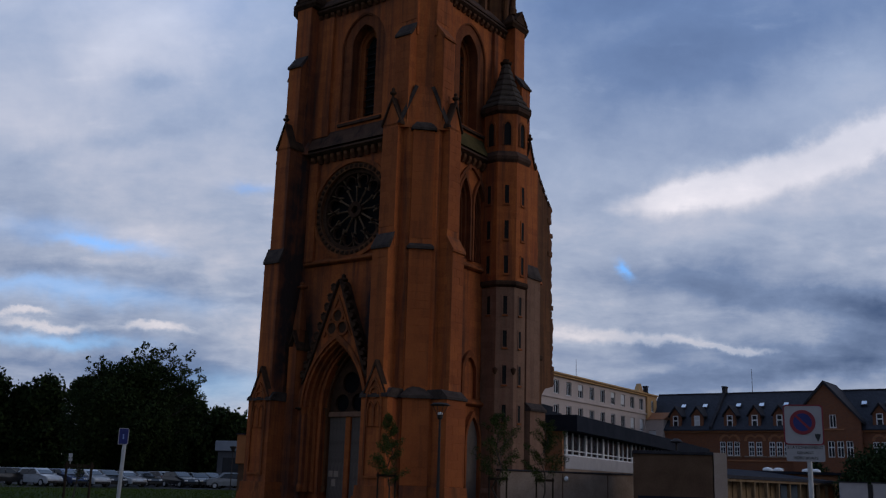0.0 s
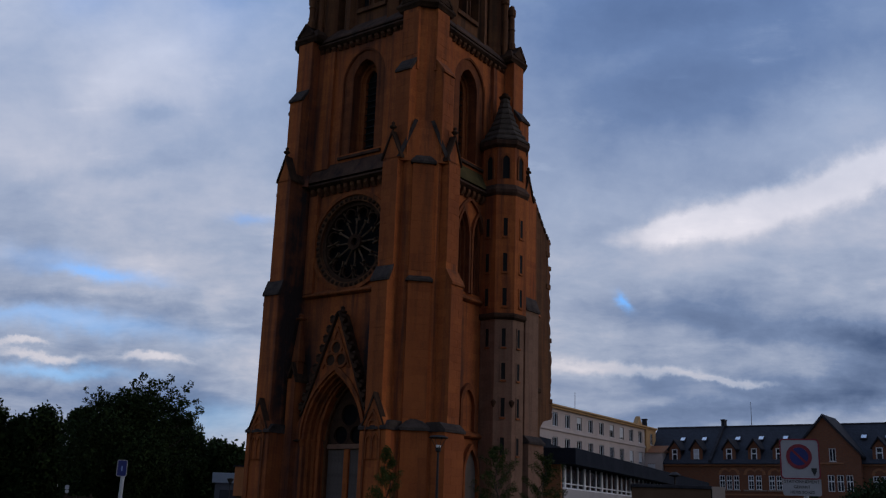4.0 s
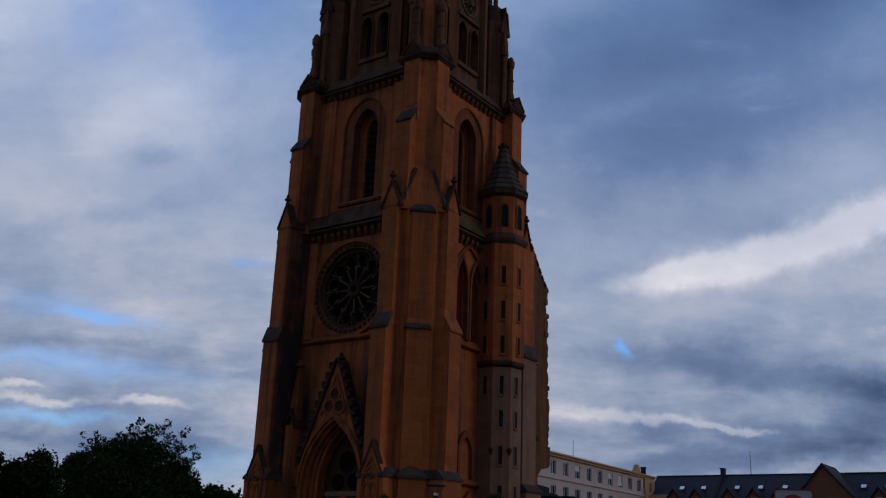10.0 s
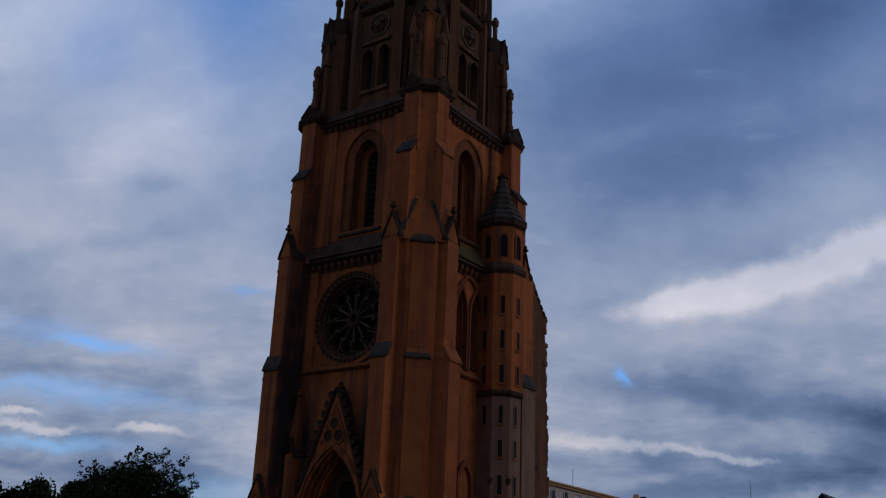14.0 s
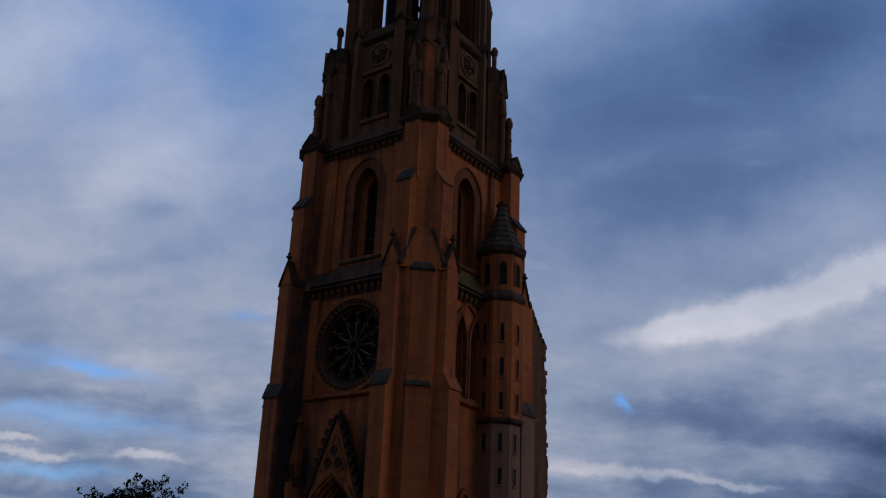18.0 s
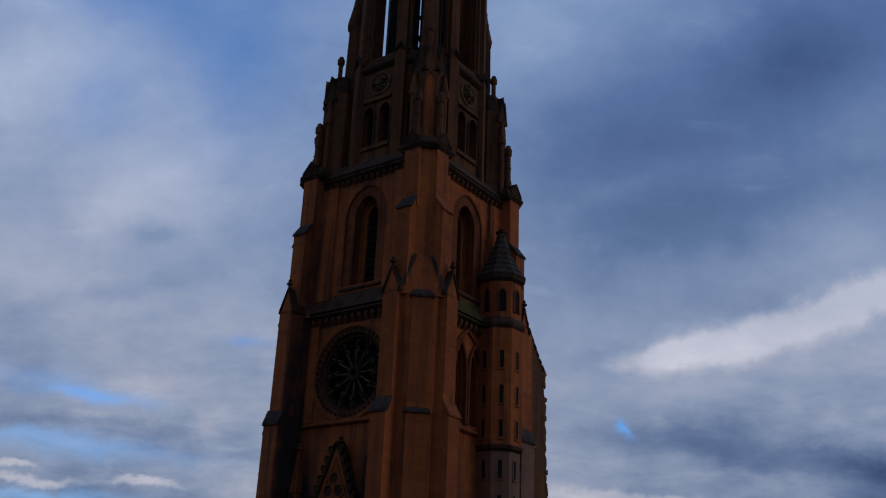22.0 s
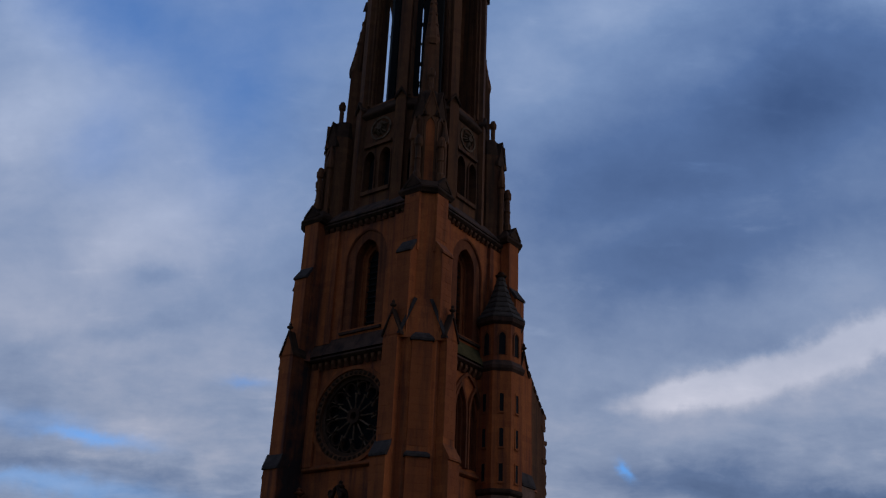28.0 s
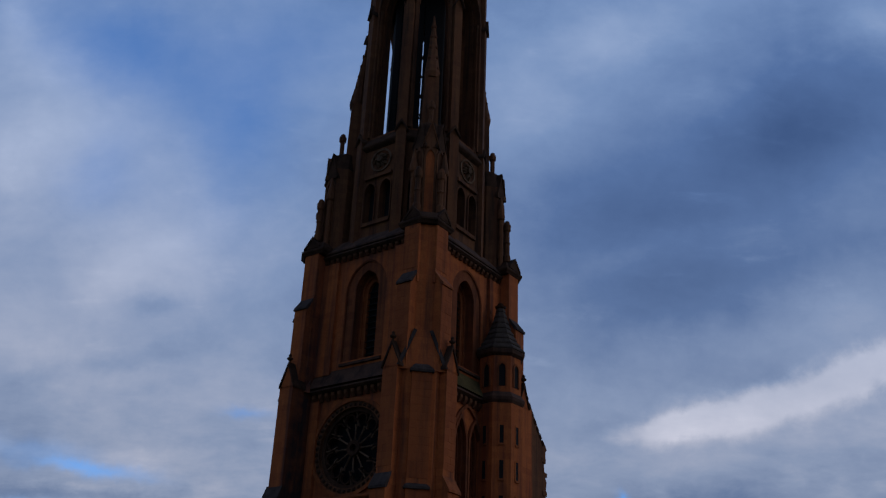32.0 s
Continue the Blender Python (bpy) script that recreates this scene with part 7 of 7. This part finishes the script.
prism(bm, [(31, 98), (46, 97), (47, 104), (32, 105)], 0, 3.05)
part("wall_block", bm, BRICK_ORANGE, low)
bm = fresh()
prism(bm, [(30.7, 97.7), (46.3, 96.7), (47.3, 104.3), (31.7, 105.3)], 3.05, 3.3)
part("roof_slab", bm, FELT, low)

wallr = thing("boundary_wall", frame_of(33.45, 84.0, -4), "pale rendered boundary wall with a gate post", "wall")
bm = fresh()
box(bm, 0, 2.2, 0, 0.3, 0, 2.3)
box(bm, 2.65, 14.0, 0, 0.3, 0, 2.3)
part("wall_body", bm, APRON, wallr)
bm = fresh()
box(bm, -0.05, 2.25, -0.06, 0.36, 2.3, 2.38)
box(bm, 2.6, 14.0, -0.06, 0.36, 2.3, 2.4)
part("coping", bm, SLATE_TRIM, wallr)
bm = fresh()
box(bm, 2.22, 2.63, 0.1, 0.2, 0, 2.2)
part("gate", bm, IRON, wallr)

r = random.Random(5)
bush = thing("shrub", pose(41.4, 92, 0) @ Matrix.Diagonal((1.08, 1.08, 1.08, 1)), "dense dark round shrub by the wall", "shrub")
bb = [(r.uniform(-3.4, 5.5), r.uniform(-2, 2), r.uniform(1, 4.0), r.uniform(0.9, 1.7)) for _ in range(46)] + [(1.0 + r.uniform(-2.0, 4), 0, r.uniform(4, 5.0), r.uniform(0.7, 1.2)) for _ in range(20)]
bm = fresh()
limb(bm, (0, 0, -0.1), (0.5, 0, 3.0), 0.16, 0.05, r)
part("trunk", bm, BARK, bush)
mesh_part("crown", leaf_mesh("crown", bb, 15000, 0.16, 12, LEAF_BUSH), LEAF_BUSH, bush)

bush = thing("shrub", pose(40.4, 106.5, 0), "low dark shrub behind the annexe roof", "shrub")
bb = [(r.uniform(-1.0, 1.0), r.uniform(-0.6, 0.6), r.uniform(0.8, 4.2), r.uniform(0.5, 0.9)) for _ in range(22)]
bm = fresh()
limb(bm, (0, 0, -0.1), (0.1, 0, 3.0), 0.08, 0.03, r)
part("trunk", bm, BARK, bush)
mesh_part("crown", leaf_mesh("crown", bb, 3000, 0.14, 13, LEAF_BUSH), LEAF_BUSH, bush)

# things beyond the car park
hall = thing("pale_hall", frame_of(-24.1, 111, -6), "pale blue-grey metal hall behind the car park", "building")
bm = fresh()
box(bm, 0, 9, 0, 8, 0, 3.9)
part("wall_block", bm, mottled("blue_grey_cladding", (0.06, 0.06, 0.07), (0.09, 0.09, 0.10), 0.6, 0.8), hall)
bm = fresh()
box(bm, -0.3, 9.3, -0.3, 8.3, 3.9, 5.0, bevel=0.05)
part("roof_edge", bm, mottled("pale_metal_fascia", (0.20, 0.22, 0.26), (0.26, 0.28, 0.32), 0.6, 0.7), hall)
bm = fresh()
box(bm, 0.6, 8.4, -0.03, 0.02, 0.2, 3.2)
part("glazing", bm, PANE, hall)
hut = thing("brick_kiosk", frame_of(-12.66, 64.0, -8), "small orange brick kiosk on a dark base behind the tower", "building")
bm = fresh()
box(bm, 0, 3.2, 0, 3, 2.2, 4.0, bevel=0.03)
part("upper_wall", bm, mottled("terracotta_panel", (0.42, 0.16, 0.06), (0.54, 0.21, 0.085), 1.5, 0.9, 0, 0.3, 12, 0.15), hut)
bm = fresh()
box(bm, 0.15, 3.1, 0.15, 2.9, 0, 2.2)
part("base_wall", bm, CLAD, hut)
bm = fresh()
box(bm, -0.08, 3.28, -0.08, 3.08, 4.0, 4.08)
part("roof_slab", bm, SLATE_TRIM, hut)

# ---------------------------------------------------------------- dressed blocks on the near corner's buttresses
rng = random.Random(4)
block_meshes = {}
for face in (0, 1):
    M = MIRROR if face else Matrix()
    for z0, z1, x0, x1, h in ((6.2, 12.7, 3.12, 4.14, 6.43), (14.0, 19.3, 3.16, 4.16, 6.08), (19.8, 24.4, 3.50, 4.45, 5.72), (25.6, 28.2, 3.42, 4.52, 5.25)):
        rows_n = round((z1 - z0) / 0.38)
        rh = (z1 - z0) / rows_n
        for i in range(rows_n):
            cut = (x1 - x0) * (0.36 if i % 2 else 0.64)
            for a, b in ((x0, x0 + cut), (x0 + cut, x1)):
                key = (round(b - a, 2), round(rh, 3))
                m = Matrix.Translation(((a + b) / 2, -h - rng.uniform(0.0, 0.008), z0 + (i + 0.5) * rh))
                if key not in block_meshes:
                    bm = fresh()
                    w2, h2 = (b - a) / 2 - 0.0015, rh / 2 - 0.0015
                    loft(bm, [[(-w2, 0.02, -h2), (w2, 0.02, -h2), (w2, 0.02, h2), (-w2, 0.02, h2)], [(-w2, -0.008, -h2), (w2, -0.008, -h2), (w2, -0.008, h2), (-w2, -0.008, h2)],
                              [(-w2 + 0.006, -0.014, -h2 + 0.006), (w2 - 0.006, -0.014, -h2 + 0.006), (w2 - 0.006, -0.014, h2 - 0.006), (-w2 + 0.006, -0.014, h2 - 0.006)]])
                    block_meshes[key] = part("stone_block", bm, STONE_BLOCK, tower, at=M @ m).data
                else:
                    mesh_part("stone_block", block_meshes[key], STONE_BLOCK, tower, at=M @ m)

# the same courses round the near corner's plinth and pilaster
def course(M, z0, z1, x0, x1, h):
    rows_n = round((z1 - z0) / 0.42)
    rh = (z1 - z0) / rows_n
    for i in range(rows_n):
        cut = (x1 - x0) * (0.36 if i % 2 else 0.64)
        for a, b in ((x0, x0 + cut), (x0 + cut, x1)):
            key = (round(b - a, 2), round(rh, 3))
            m = M @ Matrix.Translation(((a + b) / 2, -h - rng.uniform(0.0, 0.006), z0 + (i + 0.5) * rh))
            if key not in block_meshes:
                bm = fresh()
                w2, h2 = (b - a) / 2 - 0.0015, rh / 2 - 0.0015
                loft(bm, [[(-w2, 0.02, -h2), (w2, 0.02, -h2), (w2, 0.02, h2), (-w2, 0.02, h2)], [(-w2, -0.010, -h2), (w2, -0.010, -h2), (w2, -0.010, h2), (-w2, -0.010, h2)],
                          [(-w2 + 0.006, -0.015, -h2 + 0.006), (w2 - 0.006, -0.015, -h2 + 0.006), (w2 - 0.006, -0.015, h2 - 0.006), (-w2 + 0.006, -0.015, h2 - 0.006)]])
                block_meshes[key] = part("stone_block", bm, STONE_BLOCK, tower, at=m).data
            else:
                mesh_part("stone_block", block_meshes[key], STONE_BLOCK, tower, at=m)


NEAR = Matrix.Rotation(radians(45), 4, "Z")
course(NEAR, 6.0, 12.75, -0.58, 0.58, 7.36)
course(NEAR, 13.4, 19.05, -0.56, 0.56, 7.34)
course(NEAR, 1.3, 5.35, -0.66, 0.66, 7.70)
course(MIRROR, 1.3, 5.35, 3.10, 4.72, 6.72)
